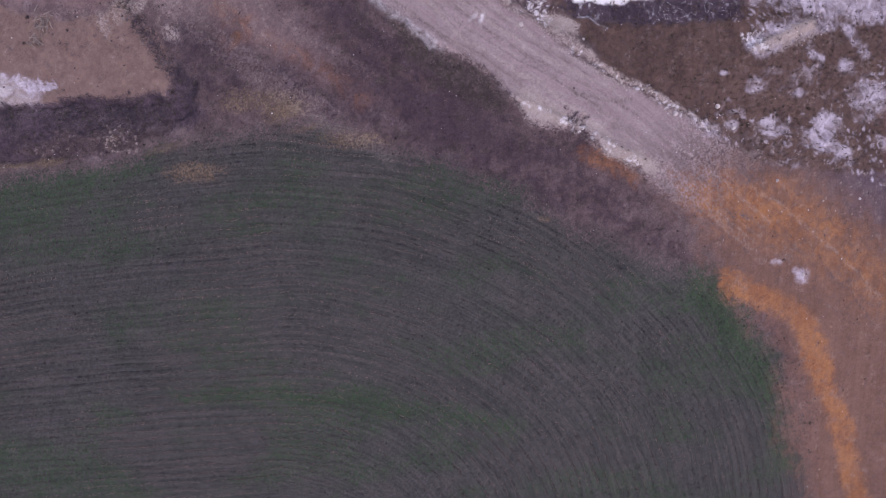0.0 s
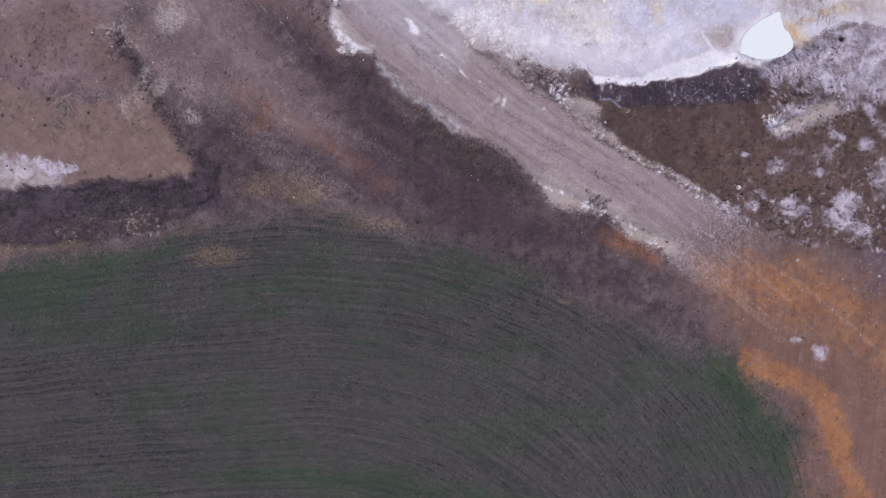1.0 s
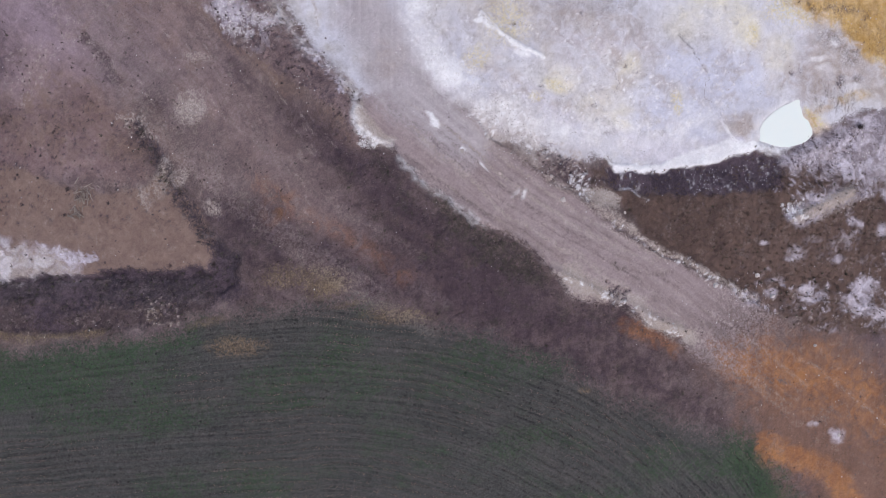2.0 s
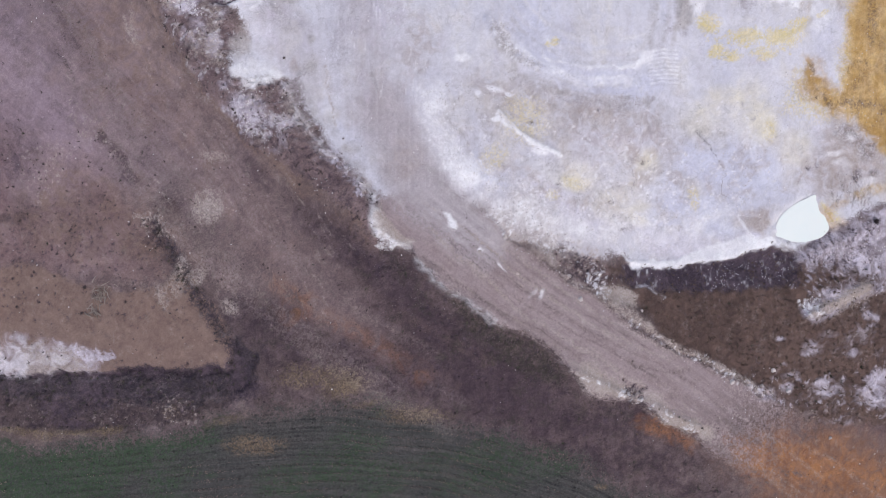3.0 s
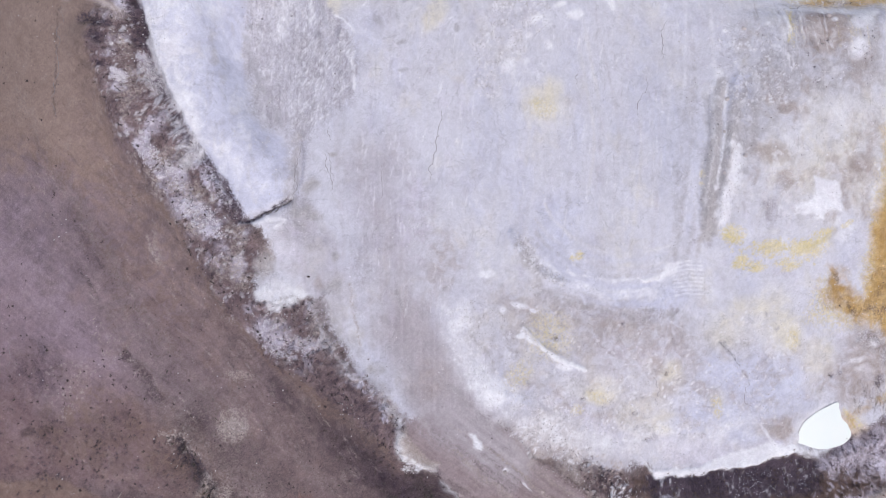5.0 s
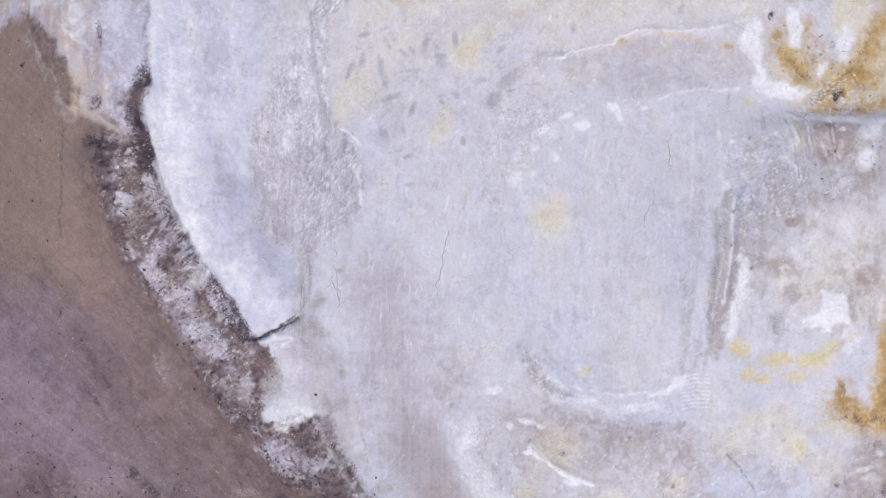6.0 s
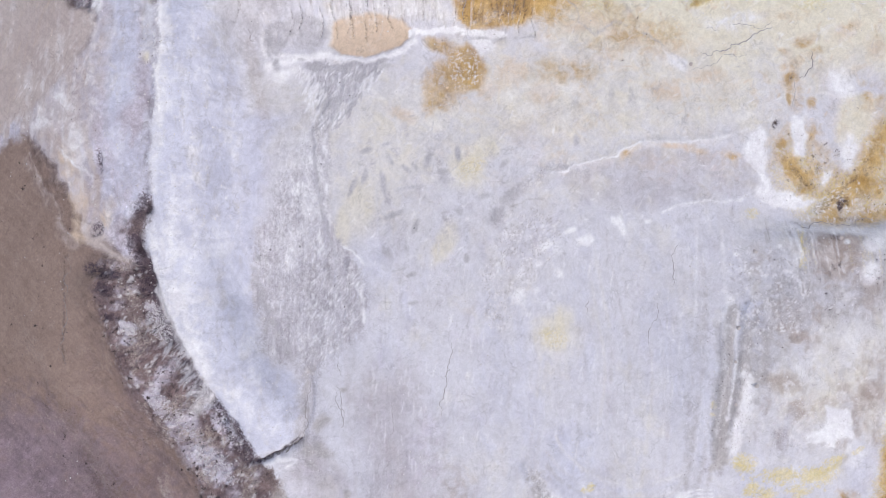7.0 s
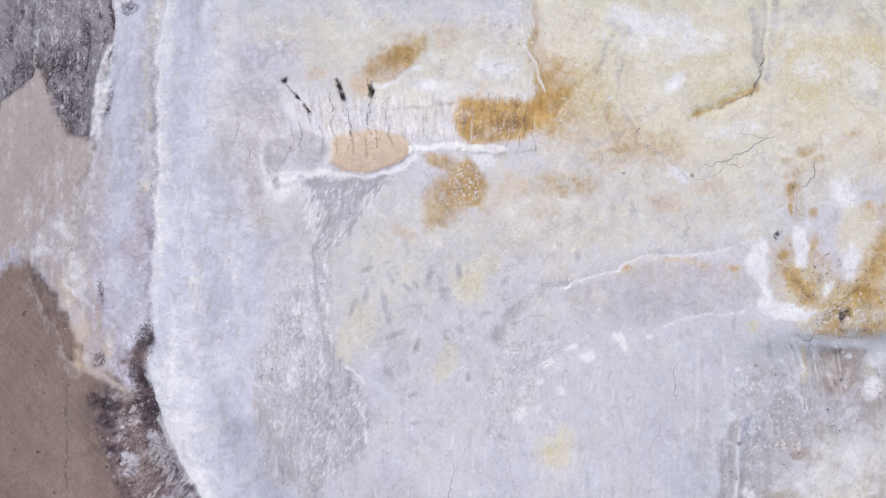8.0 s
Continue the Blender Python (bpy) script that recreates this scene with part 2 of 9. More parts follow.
patch("gyp", 0.5, 1, 0.7, [(43.2, 36.5), (41.3, 35.3), (39.5, 34.2), (35.2, 33.6), (33.9, 33.9), (29.6, 32.3), (24.7, 31.8), (20.3, 31.1), (16.9, 30.9), (15.9, 32.3), (11.2, 32.0), (6.9, 33.2), (-0.1, 35.5), (-6.9, 42.0), (-14.3, 39.0), (-17.6, 42.0), (-20.4, 45.7), (-22.5, 49.6), (-24.3, 53.5), (-29.2, 54.1), (-31.9, 53.6), (-32.0, 56.4), (-30.2, 59.2), (-31.3, 61.7), (-33.4, 63.0), (-35.6, 66.3), (-37.8, 68.9), (-38.4, 70.7), (-40.6, 74.8), (-42.7, 78.1), (-43.4, 82.2), (-44.6, 85.4), (-45.5, 88.4), (-46.1, 90.3), (-44.4, 93.4), (-44.3, 96.7), (-44.0, 103.4), (-43.7, 113.1), (-44.0, 122.9), (-43.8, 132.8), (-42.3, 143.1), (69.0, 145.1), (71.2, 83.2), (74.6, 37.6), (48.9, 38.9)])
streak("path", 5.5, 4.0, 0.95, [(-11.3, 42.3), (-6.9, 38.3), (-2.2, 34.1)])
streak("path", 6.5, 5.0, 0.85, [(-14.4, 49.6), (-10.9, 43.0), (-6.9, 38.9)])
streak("path", 7.0, 6.0, 0.65, [(-17.9, 70.2), (-17.1, 60.9), (-14.4, 49.6), (-10.9, 43.0)])
patch("lav", 1.0, 0.65, 0.8, [(41.6, 35.0), (48.9, 38.5), (58.7, 39.2), (59.7, 29.0), (48.6, 29.1), (43.0, 30.6), (38.5, 30.6), (37.7, 32.9)])
patch("lav", 0.6, 0.6, 0.9, [(38.2, 26.0), (41.3, 27.2), (45.3, 28.2), (48.3, 28.8), (51.4, 28.5), (44.6, 26.4), (41.3, 24.7), (39.5, 24.1)])
blot("lav", 0.42, 52.5, 27.2, 1.6, 1.0, -40)
blot("lav", 0.42, 49.2, 15.9, 2.1, 1.1, 10)
blot("lav", 0.42, 50.9, 12.7, 1.8, 1.0, -30)
blot("lav", 0.42, 55.9, 19.2, 3.2, 2.9, 0)
blot("lav", 0.42, 45.9, 19.4, 1.0, 0.6, 0)
blot("lav", 0.42, 47.2, 24.4, 0.8, 0.6, 0)
blot("lav", 0.42, 54.7, 24.7, 1.0, 0.6, 0)
blot("lav", 0.42, 43.3, 27.8, 3.5, 1.1, 15)
blot("lav", 0.42, 39.1, 25.1, 1.3, 1.1, 0)
blot("lav", 0.42, 36.1, 14.9, 0.6, 0.6, 0)
blot("lav", 0.4, 33.3, 14.8, 2.1, 1.0, -25)
blot("lav", 0.4, 39.7, 20.4, 1.4, 1.0, 0)
blot("lav", 0.4, 42.4, 14.8, 1.8, 1.0, 0)
blot("lav", 0.4, 31.5, 15.8, 1.1, 0.6, 0)
blot("lav", 0.4, 52.2, 22.7, 1.4, 0.9, 0)
blot("lav", 0.4, 23.3, 29.6, 0.8, 0.4, 0)
# north-facing bank: dark material, with the face's shade painted in as well
patch("wet", 0.6, 0.9, 0.9, [(15.7, 30.5), (20.2, 30.7), (24.6, 31.4), (29.6, 31.8), (33.9, 33.6), (37.3, 32.9), (37.7, 31.1), (35.5, 28.7), (28.5, 28.0), (22.7, 28.7), (17.5, 28.4), (14.8, 29.0)])
patch("pale", 0.4, 0.8, 0.5, [(12.3, 28.7), (15.2, 28.3), (16.9, 27.1), (16.4, 25.6), (14.1, 26.2)])
patch("berm", 0.6, 0.8, 0.6, [(5.8, 32.1), (7.6, 33.2), (12.3, 31.3), (14.6, 28.9), (11.0, 28.0), (8.2, 29.7)])
patch("berm", 0.6, 1, 0.7, [(-46.1, 90.0), (-47.6, 87.5), (-50.5, 87.3), (-51.1, 84.2), (-50.0, 80.3), (-48.7, 76.4), (-46.9, 71.6), (-44.8, 67.6), (-42.1, 63.7), (-40.0, 59.6), (-37.2, 55.5), (-35.0, 51.4), (-32.2, 48.7), (-29.6, 45.5), (-27.2, 44.4), (-23.0, 41.4), (-20.3, 39.0), (-16.9, 37.1), (-14.3, 33.6), (-15.0, 39.0), (-20.4, 45.4), (-24.2, 50.3), (-25.9, 53.1), (-31.6, 53.4), (-32.6, 55.8), (-31.1, 59.1), (-33.4, 63.0), (-38.4, 70.7), (-40.6, 74.8), (-42.7, 78.1), (-44.6, 85.4)])
streak("tan", 1.2, 1.2, 0.4, [(-43.5, 65.0), (-40.2, 59.8), (-36.5, 54.1), (-32.6, 49.0), (-27.8, 44.1), (-23.1, 39.7)])
patch("salt", 0.5, 0.6, 0.5, [(-32.0, 54.5), (-30.7, 56.3), (-28.8, 55.9), (-26.2, 54.2), (-28.1, 53.2), (-30.2, 52.7)])
blot("lav", 0.75, -44.5, 71.8, 1.1, 1.2, 0)
blot("lav", 0.75, -41.7, 68.1, 1.7, 1.3, -20)
blot("lav", 0.75, -40.0, 64.7, 3.0, 1.5, -30)
blot("lav", 0.75, -37.9, 62.8, 1.7, 1.1, 0)
blot("lav", 0.75, -42.6, 80.2, 0.9, 2.7, -20)
blot("lav", 0.75, -29.9, 50.1, 2.6, 1.5, -20)
blot("lav", 0.75, -26.2, 48.5, 1.7, 0.9, 0)
blot("lav", 0.75, -33.8, 57.5, 0.9, 1.5, 0)
blot("lav", 0.75, -47.4, 78.7, 1.1, 0.7, 0)
blot("lav", 0.75, -43.3, 74.2, 0.9, 2.0, -30)
streak("salt", 0.8, 1.4, 0.3, [(-25.9, 53.1), (-24.1, 49.6), (-21.1, 45.0), (-17.0, 41.0), (-15.5, 39.3)])
streak("salt", 0.9, 1.2, 0.5, [(-15.5, 39.0), (-14.6, 36.0), (-12.9, 33.8), (-11.3, 33.6)])
streak("salt", 0.5, 1.2, 0.3, [(-10.0, 31.8), (-7.0, 28.9), (-3.6, 26.4), (0.2, 24.1)])
patch("pale", 0.9, 0.8, 1.1, [(8.4, 19.8), (9.6, 17.1), (12.3, 15.7), (15.0, 15.0), (18.6, 13.7), (21.6, 11.5), (26.0, 9.0), (26.8, 10.4), (21.6, 13.1), (17.1, 15.8), (12.2, 17.9)])
streak("salt", 1.1, 0.4, 1, [(16.9, 30.9), (20.3, 31.2), (24.8, 31.9), (29.0, 32.5), (31.8, 33.4), (34.3, 33.9)])
streak("salt", 2.6, 2.5, 0.5, [(-8.1, 51.6), (-8.4, 48.3), (-7.2, 44.7), (-4.5, 40.9), (-0.8, 38.5), (4.1, 36.8), (9.9, 35.0)])
streak("salt", 4.5, 4.0, 0.3, [(6.9, 35.4), (15.9, 35.8), (21.9, 35.1), (28.9, 36.5)])
blot("salt", 0.8, -6.4, 36.4, 1.1, 0.4, -45)
blot("salt", 0.8, -2.7, 32.9, 0.5, 0.3, 0)
blot("salt", 0.8, 0.4, 34.7, 0.4, 0.3, 0)
blot("salt", 0.8, -4.8, 56.7, 0.9, 0.4, 0)
blot("salt", 0.8, -4.2, 43.0, 1.7, 2.7, 30)
blot("salt", 0.8, 18.6, 56.9, 0.4, 1.2, -15)
streak("salt", 0.5, 0.35, 0.8, [(-0.7, 49.3), (1.4, 47.7), (3.2, 46.4), (7.1, 44.9)])
streak("salt", 0.4, 0.4, 0.5, [(4.9, 56.9), (7.1, 56.1), (11.4, 55.2), (15.7, 55.4), (17.9, 56.6)])
patch("salt", 0.3, 1, 0.3, [(36.1, 67.9), (37.5, 67.5), (39.1, 66.1), (39.6, 64.1), (36.8, 64.0), (34.9, 63.6), (33.6, 63.8), (35.8, 64.9)])
streak("grey", 1.4, 0.7, 0.8, [(24.0, 70.1), (23.1, 65.9), (22.3, 60.7)])
streak("grey", 1.6, 0.7, 0.8, [(26.7, 77.5), (25.5, 73.3), (23.8, 67.3), (22.6, 61.7)])
streak("grey", 1.2, 0.7, 0.7, [(28.9, 78.2), (28.1, 73.4), (26.8, 68.6)])
streak("grey", 1.0, 1.2, 0.4, [(0.1, 58.3), (2.2, 54.8), (7.0, 52.4), (14.2, 51.3), (20.0, 51.3)])
streak("grey", 2.5, 2.5, 0.35, [(2.8, 47.1), (10.6, 49.2), (19.9, 48.5), (27.1, 47.1)])
blot("grey", 0.6, -23.0, 55.3, 0.7, 0.9, 0)
blot("grey", 0.6, -18.1, 45.1, 1.2, 0.9, 0)
blot("grey", 0.6, -30.8, 58.1, 0.8, 1.1, 0)
blot("grey", 0.6, -26.1, 66.9, 0.8, 1.4, 0)
blot("yellow", 0.7, 25.6, 61.4, 1.8, 1.1, -5)
blot("yellow", 0.7, 27.1, 57.7, 1.2, 0.8, 0)
blot("yellow", 0.7, 30.7, 59.3, 2.4, 1.0, 0)
blot("yellow", 0.7, 35.5, 59.4, 2.5, 1.4, 0)
blot("yellow", 0.7, 28.8, 57.1, 1.4, 0.6, 0)
blot("yellow", 0.7, 32.9, 57.5, 1.8, 0.6, 0)
blot("yellow", 0.7, 6.6, 58.6, 0.7, 0.6, 0)
blot("yellow", 0.7, 37.2, 61.5, 1.4, 0.6, 20)
blot("yellow", 0.7, 22.2, 67.5, 0.3, 0.3, 0)
blot("yellow", 0.35, 3.0, 48.8, 3.1, 3.1, 30)
blot("yellow", 0.35, -0.9, 44.3, 2.0, 1.4, 40)
blot("cream", 0.35, 7.0, 42.6, 4.1, 2.1, -10)
blot("cream", 0.35, 18.7, 40.8, 4.2, 3.5, 0)
blot("cream", 0.35, 10.0, 42.3, 2.1, 2.1, 0)
blot("cream", 0.35, 25.0, 45.7, 2.8, 4.2, 0)
patch("rust", 1.3, 0.95, 1.0, [(45.4, 74.5), (44.7, 64.9), (44.0, 59.9), (43.5, 54.6), (42.7, 53.2), (41.1, 53.9), (39.6, 56.0), (38.4, 56.9), (38.0, 54.6), (38.8, 52.8), (40.8, 51.1), (42.3, 49.6), (45.2, 49.3), (47.2, 47.8), (49.1, 45.7), (51.6, 44.6), (55.7, 47.7), (57.7, 52.2), (55.7, 56.5), (59.6, 63.1), (56.8, 68.0), (58.5, 73.9), (52.2, 76.5)])
patch("yellow", 2, 0.5, 1.2, [(37.6, 55.6), (36.7, 52.8), (36.0, 51.0), (38.9, 50.0), (42.4, 49.0), (39.7, 52.8)])
patch("yellow", 1.5, 0.4, 1.2, [(46.0, 74.5), (44.0, 70.3), (43.5, 59.9), (42.6, 53.9), (45.2, 49.3), (46.7, 50.7), (45.5, 59.9)])
patch("brown", 2, 0.65, 1.5, [(42.8, 49.3), (47.5, 48.5), (54.9, 44.7), (54.8, 39.5), (46.7, 40.3), (43.4, 42.1), (41.8, 45.7)])
blot("rut", 0.3, 44.7, 47.5, 2.1, 1.3, -20)
blot("rut", 0.3, 47.1, 45.6, 1.4, 1.4, 0)
blot("rut", 0.3, 48.0, 42.5, 0.6, 1.0, 0)
blot("rut", 0.3, 39.5, 55.6, 0.4, 1.0, 30)
blot("rut", 0.3, 41.5, 51.8, 0.4, 1.5, 35)
blot("rut", 0.3, 46.0, 51.4, 2.8, 0.7, 0)
blot("rut", 0.3, 47.2, 62.1, 0.8, 4.2, 0)
blot("salt", 0.45, 42.7, 45.0, 1.8, 0.4, 10)
blot("salt", 0.45, 43.9, 43.9, 1.4, 0.6, 0)
blot("salt", 0.45, 45.1, 47.1, 0.7, 0.6, 0)
blot("salt", 0.45, 47.0, 41.4, 1.8, 0.6, 10)
patch("slab", 1.2, 0.95, 0.9, [(-33.1, 63.5), (-28.9, 65.5), (-28.0, 68.5), (-28.6, 71.8), (-31.0, 74.5), (-32.6, 76.6), (-34.2, 81.4), (-34.6, 84.9), (-33.7, 90.6), (-32.6, 97.3), (-31.2, 105.0), (-34.9, 104.7), (-36.0, 111.1), (-36.8, 115.8), (-37.2, 121.7), (-37.1, 132.9), (-35.9, 141.4), (-42.3, 141.3), (-44.0, 122.9), (-43.7, 113.1), (-44.3, 96.7), (-44.4, 93.4), (-45.5, 88.4), (-43.4, 82.2), (-40.6, 74.8), (-36.6, 67.0)])
patch("mud", 1.6, 0.6, 1.6, [(-32.7, 89.8), (-30.5, 96.0), (-29.0, 101.4), (-26.2, 103.8), (-25.4, 97.8), (-24.9, 92.1), (-21.8, 88.1), (-20.7, 82.2), (-21.9, 76.7), (-24.8, 74.4), (-28.3, 73.8), (-31.8, 76.6), (-33.9, 81.4), (-34.3, 85.6)])
blot("mud", 0.9, -31.1, 76.6, 1.5, 2.4, 20)
blot("mud", 0.9, -34.3, 83.4, 0.7, 2.7, 0)
blot("mud", 0.9, -22.8, 86.0, 1.0, 1.4, 0)
blot("mud", 0.9, -24.9, 86.7, 0.7, 2.1, -15)
blot("mud", 0.9, -26.3, 74.9, 1.0, 0.7, 40)
streak("mud", 2.5, 2.0, 0.4, [(-27.3, 73.1), (-27.5, 68.4), (-28.1, 63.3), (-26.2, 60.6)])
streak("grey", 1.2, 1.2, 0.4, [(-24.3, 53.5), (-22.2, 49.6), (-19.4, 45.9), (-16.7, 42.3)])
blot("mud", 0.4, -26.8, 64.0, 2.0, 1.0, 0)
blot("mud", 0.4, -19.9, 57.4, 1.7, 2.7, 0)
patch("cream", 5, 0.8, 2, [(3.5, 132.9), (46.2, 133.3), (65.9, 136.2), (66.9, 111.4), (38.5, 113.1), (19.5, 112.3), (4.9, 115.2), (1.7, 122.1)])
patch("cream", 5, 0.3, 2, [(-22.2, 110.8), (-12.5, 107.1), (-2.4, 112.6), (4.8, 110.4), (1.8, 104.0), (-5.5, 99.9), (-12.7, 97.2), (-17.0, 91.8), (-24.0, 90.8), (-25.2, 97.6), (-22.3, 104.5)])
patch("cream", 5, 0.55, 2, [(25.5, 73.3), (33.9, 74.0), (45.9, 83.1), (45.0, 64.8), (35.8, 65.0), (27.1, 67.9)])
patch("cream", 3, 0.4, 2, [(-35.1, 132.1), (-11.9, 131.0), (0.2, 128.6), (-0.5, 122.7), (-10.8, 121.9), (-25.5, 124.8)])
patch("lav", 0.8, 0.9, 0.9, [(-46.9, 141.2), (-49.0, 133.1), (-49.5, 125.8), (-51.2, 116.2), (-52.1, 113.3), (-56.1, 108.7), (-64.5, 104.0), (-67.0, 100.5), (-59.9, 103.2), (-56.0, 99.4), (-52.6, 92.3), (-50.1, 89.7), (-47.2, 87.8), (-47.6, 90.4), (-48.2, 91.1), (-46.6, 93.7), (-44.6, 95.6), (-44.2, 106.6), (-44.1, 119.6), (-43.9, 132.9), (-42.4, 141.3)])
patch("salt", 0.4, 0.75, 0.6, [(-49.1, 127.1), (-50.2, 124.5), (-50.9, 120.4), (-51.3, 116.5), (-50.7, 115.9), (-50.1, 119.8), (-49.3, 123.8)])
patch("fan", 0.6, 1, 0.6, [(-60.6, 125.0), (-59.1, 125.3), (-57.1, 121.6), (-54.7, 117.3), (-51.2, 116.2), (-52.1, 113.3), (-55.3, 108.7), (-63.6, 103.7), (-68.6, 102.0), (-67.4, 117.5), (-64.4, 122.8)])
patch("scarp", 0.5, 1, 0.7, [(-65.9, 140.9), (-67.4, 117.5), (-64.4, 122.9), (-60.7, 124.7), (-59.3, 127.0), (-58.6, 125.5), (-57.0, 121.2), (-53.9, 117.1), (-51.4, 116.4), (-50.9, 120.4), (-49.4, 125.5), (-49.2, 133.1), (-46.9, 141.2)])
streak("fan", 0.9, 0.5, 0.8, [(-59.8, 125.3), (-60.5, 128.2), (-59.8, 131.6), (-54.7, 135.0)])
patch("tan", 2, 0.5, 1.2, [(-65.4, 100.2), (-58.9, 101.4), (-54.9, 96.2), (-52.7, 91.2), (-54.2, 87.9), (-57.4, 87.3), (-59.9, 92.7), (-63.6, 95.2)])
# shadow line under the bench's west edge, painted in two dark streaks
streak("wet", 0.5, 0.6, 0.8, [(-46.3, 90.3), (-45.5, 87.4), (-44.3, 84.1), (-43.2, 80.8), (-42.0, 77.5), (-40.2, 74.1), (-37.8, 70.0), (-35.9, 66.8), (-34.0, 63.4)])
streak("wet", 1.0, 1.2, 0.6, [(-46.8, 90.3), (-46.0, 87.4), (-44.8, 84.1), (-43.8, 80.7), (-42.6, 77.2), (-40.8, 73.8), (-38.4, 69.7), (-36.5, 66.4), (-34.5, 63.2)])
streak("wet", 0.3, 0.4, 0.7, [(-34.0, 63.4), (-32.6, 63.2), (-30.6, 64.2), (-28.5, 65.8)])
streak("salt", 0.9, 0.6, 0.7, [(-44.6, 88.1), (-44.0, 84.1), (-42.6, 80.5), (-40.9, 76.1)])
streak("salt", 1.2, 1.2, 0.45, [(-41.9, 138.3), (-43.1, 122.9), (-42.9, 113.1), (-43.0, 106.5), (-43.8, 96.2)])
streak("tan", 0.8, 0.6, 0.45, [(-44.0, 116.3), (-44.1, 109.8), (-44.3, 105.3)])
blot("weeds", 0.6, -44.9, 93.7, 0.7, 0.7, 0)
blot("weeds", 0.6, -50.0, 86.4, 1.2, 0.8, 0)
blot("weeds", 0.6, -46.1, 89.0, 0.4, 1.3, 15)
patch("tanp", 0.3, 1, 0.3, [(-24.5, 117.2), (-19.9, 118.0), (-15.8, 117.1), (-14.0, 115.4), (-16.6, 113.5), (-20.8, 112.2), (-23.5, 112.9), (-25.0, 114.3)])
streak("salt", 0.7, 0.3, 0.95, [(-14.7, 115.4), (-10.9, 115.8), (-7.3, 115.5), (-2.9, 115.3)])
blot("salt", 0.8, -5.1, 113.7, 1.6, 1.0, 0)
blot("salt", 0.8, 19.9, 111.6, 1.7, 1.1, -40)
blot("salt", 0.8, 41.4, 109.0, 2.3, 2.6, 0)
blot("salt", 0.8, 19.9, 123.4, 0.9, 1.9, -40)
patch("mud", 0.4, 0.8, 0.5, [(-27.9, 112.0), (-23.6, 111.0), (-18.0, 111.7), (-20.2, 109.8), (-22.3, 108.0), (-24.3, 106.3), (-25.2, 103.3), (-24.7, 106.7), (-26.5, 109.9)])
blot("rut", 0.25, -5.1, 117.3, 3.7, 1.0, 0)
blot("rut", 0.25, -2.2, 118.4, 3.0, 0.7, 0)
blot("rust", 0.7, -15.2, 125.9, 2.5, 1.3, 25)
blot("rust", 0.7, -7.7, 110.6, 2.5, 2.5, 10)
blot("rust", 0.7, -10.8, 113.9, 2.1, 1.0, -20)
blot("tanp", 0.7, -19.9, 123.0, 2.4, 1.5, 20)
blot("tanp", 0.7, -16.1, 124.5, 2.1, 1.4, 0)
blot("rust", 0.5, 3.7, 123.0, 1.9, 3.0, -10)
blot("rust", 0.5, 2.5, 120.2, 2.2, 3.7, 0)
blot("rust", 0.5, -11.0, 107.8, 2.2, 1.8, 0)
blot("rust", 0.5, 4.8, 118.9, 2.2, 2.2, 0)
blot("rust", 0.5, -13.3, 127.1, 0.8, 2.8, -30)
blot("rust", 0.5, 0.9, 128.5, 0.7, 2.9, -20)
blot("yellow", 0.6, 23.2, 119.8, 1.4, 0.5, 30)
blot("yellow", 0.6, 26.4, 121.1, 1.8, 0.7, 30)
blot("yellow", 0.6, 29.4, 122.5, 1.5, 0.6, 20)
blot("rust", 0.5, 22.9, 119.7, 0.8, 0.4, 20)
blot("rust", 0.5, 26.1, 121.0, 1.1, 0.4, 35)
blot("rust", 0.5, 27.4, 121.6, 0.6, 0.4, 0)
blot("rust", 0.5, 30.1, 122.6, 1.0, 0.4, 25)
blot("mud", 0.3, 25.1, 120.1, 1.1, 0.2, 30)
blot("mud", 0.3, 28.5, 122.5, 1.5, 0.2, 30)
streak("rust", 3.0, 2.5, 0.3, [(4.7, 126.3), (7.7, 122.3), (12.8, 116.7), (19.6, 115.2)])
patch("tanp", 3, 0.35, 2, [(32.7, 101.9), (38.2, 100.4), (42.7, 98.0), (46.0, 101.7), (48.3, 105.4), (57.0, 106.8), (56.0, 91.2), (47.3, 91.3), (36.6, 91.2), (34.7, 94.1), (31.7, 96.5)])
patch("yellow", 2.5, 0.5, 1.8, [(33.5, 101.1), (38.1, 99.5), (42.7, 97.3), (45.9, 101.0), (48.3, 104.6), (56.9, 105.3), (56.0, 91.2), (47.3, 91.3), (36.6, 91.3), (34.7, 94.1), (32.5, 96.5)])
streak("rust", 2.6, 2.4, 0.7, [(39.6, 92.0), (42.7, 94.5), (45.1, 98.4), (47.7, 102.4), (50.0, 106.2)])
blot("rust", 0.6, 34.3, 98.2, 2.2, 1.0, -45)
blot("rust", 0.6, 36.0, 96.0, 1.8, 1.0, -60)
blot("rust", 0.6, 33.1, 100.8, 1.3, 0.7, 15)
blot("rust", 0.6, 45.3, 95.6, 2.2, 1.9, 30)
blot("rust", 0.6, 46.9, 92.2, 3.7, 1.2, 0)
blot("rust", 0.6, 51.9, 96.7, 4.4, 3.0, 0)
blot("rust", 0.6, 35.7, 94.9, 0.7, 0.7, 0)
blot("rut", 0.3, 41.2, 93.3, 1.0, 0.7, 30)
blot("rut", 0.3, 35.4, 96.9, 1.8, 0.4, -50)
blot("rut", 0.3, 38.0, 97.4, 0.4, 0.4, 0)
blot("rut", 0.3, 37.9, 92.9, 1.5, 0.4, 30)
blot("rut", 0.3, 41.7, 91.2, 2.9, 0.3, 0)
blot("salt", 0.8, 35.4, 99.9, 1.2, 0.7, -30)
blot("salt", 0.8, 38.9, 96.5, 0.7, 1.6, -35)
blot("salt", 0.8, 42.3, 100.1, 1.3, 2.4, 0)
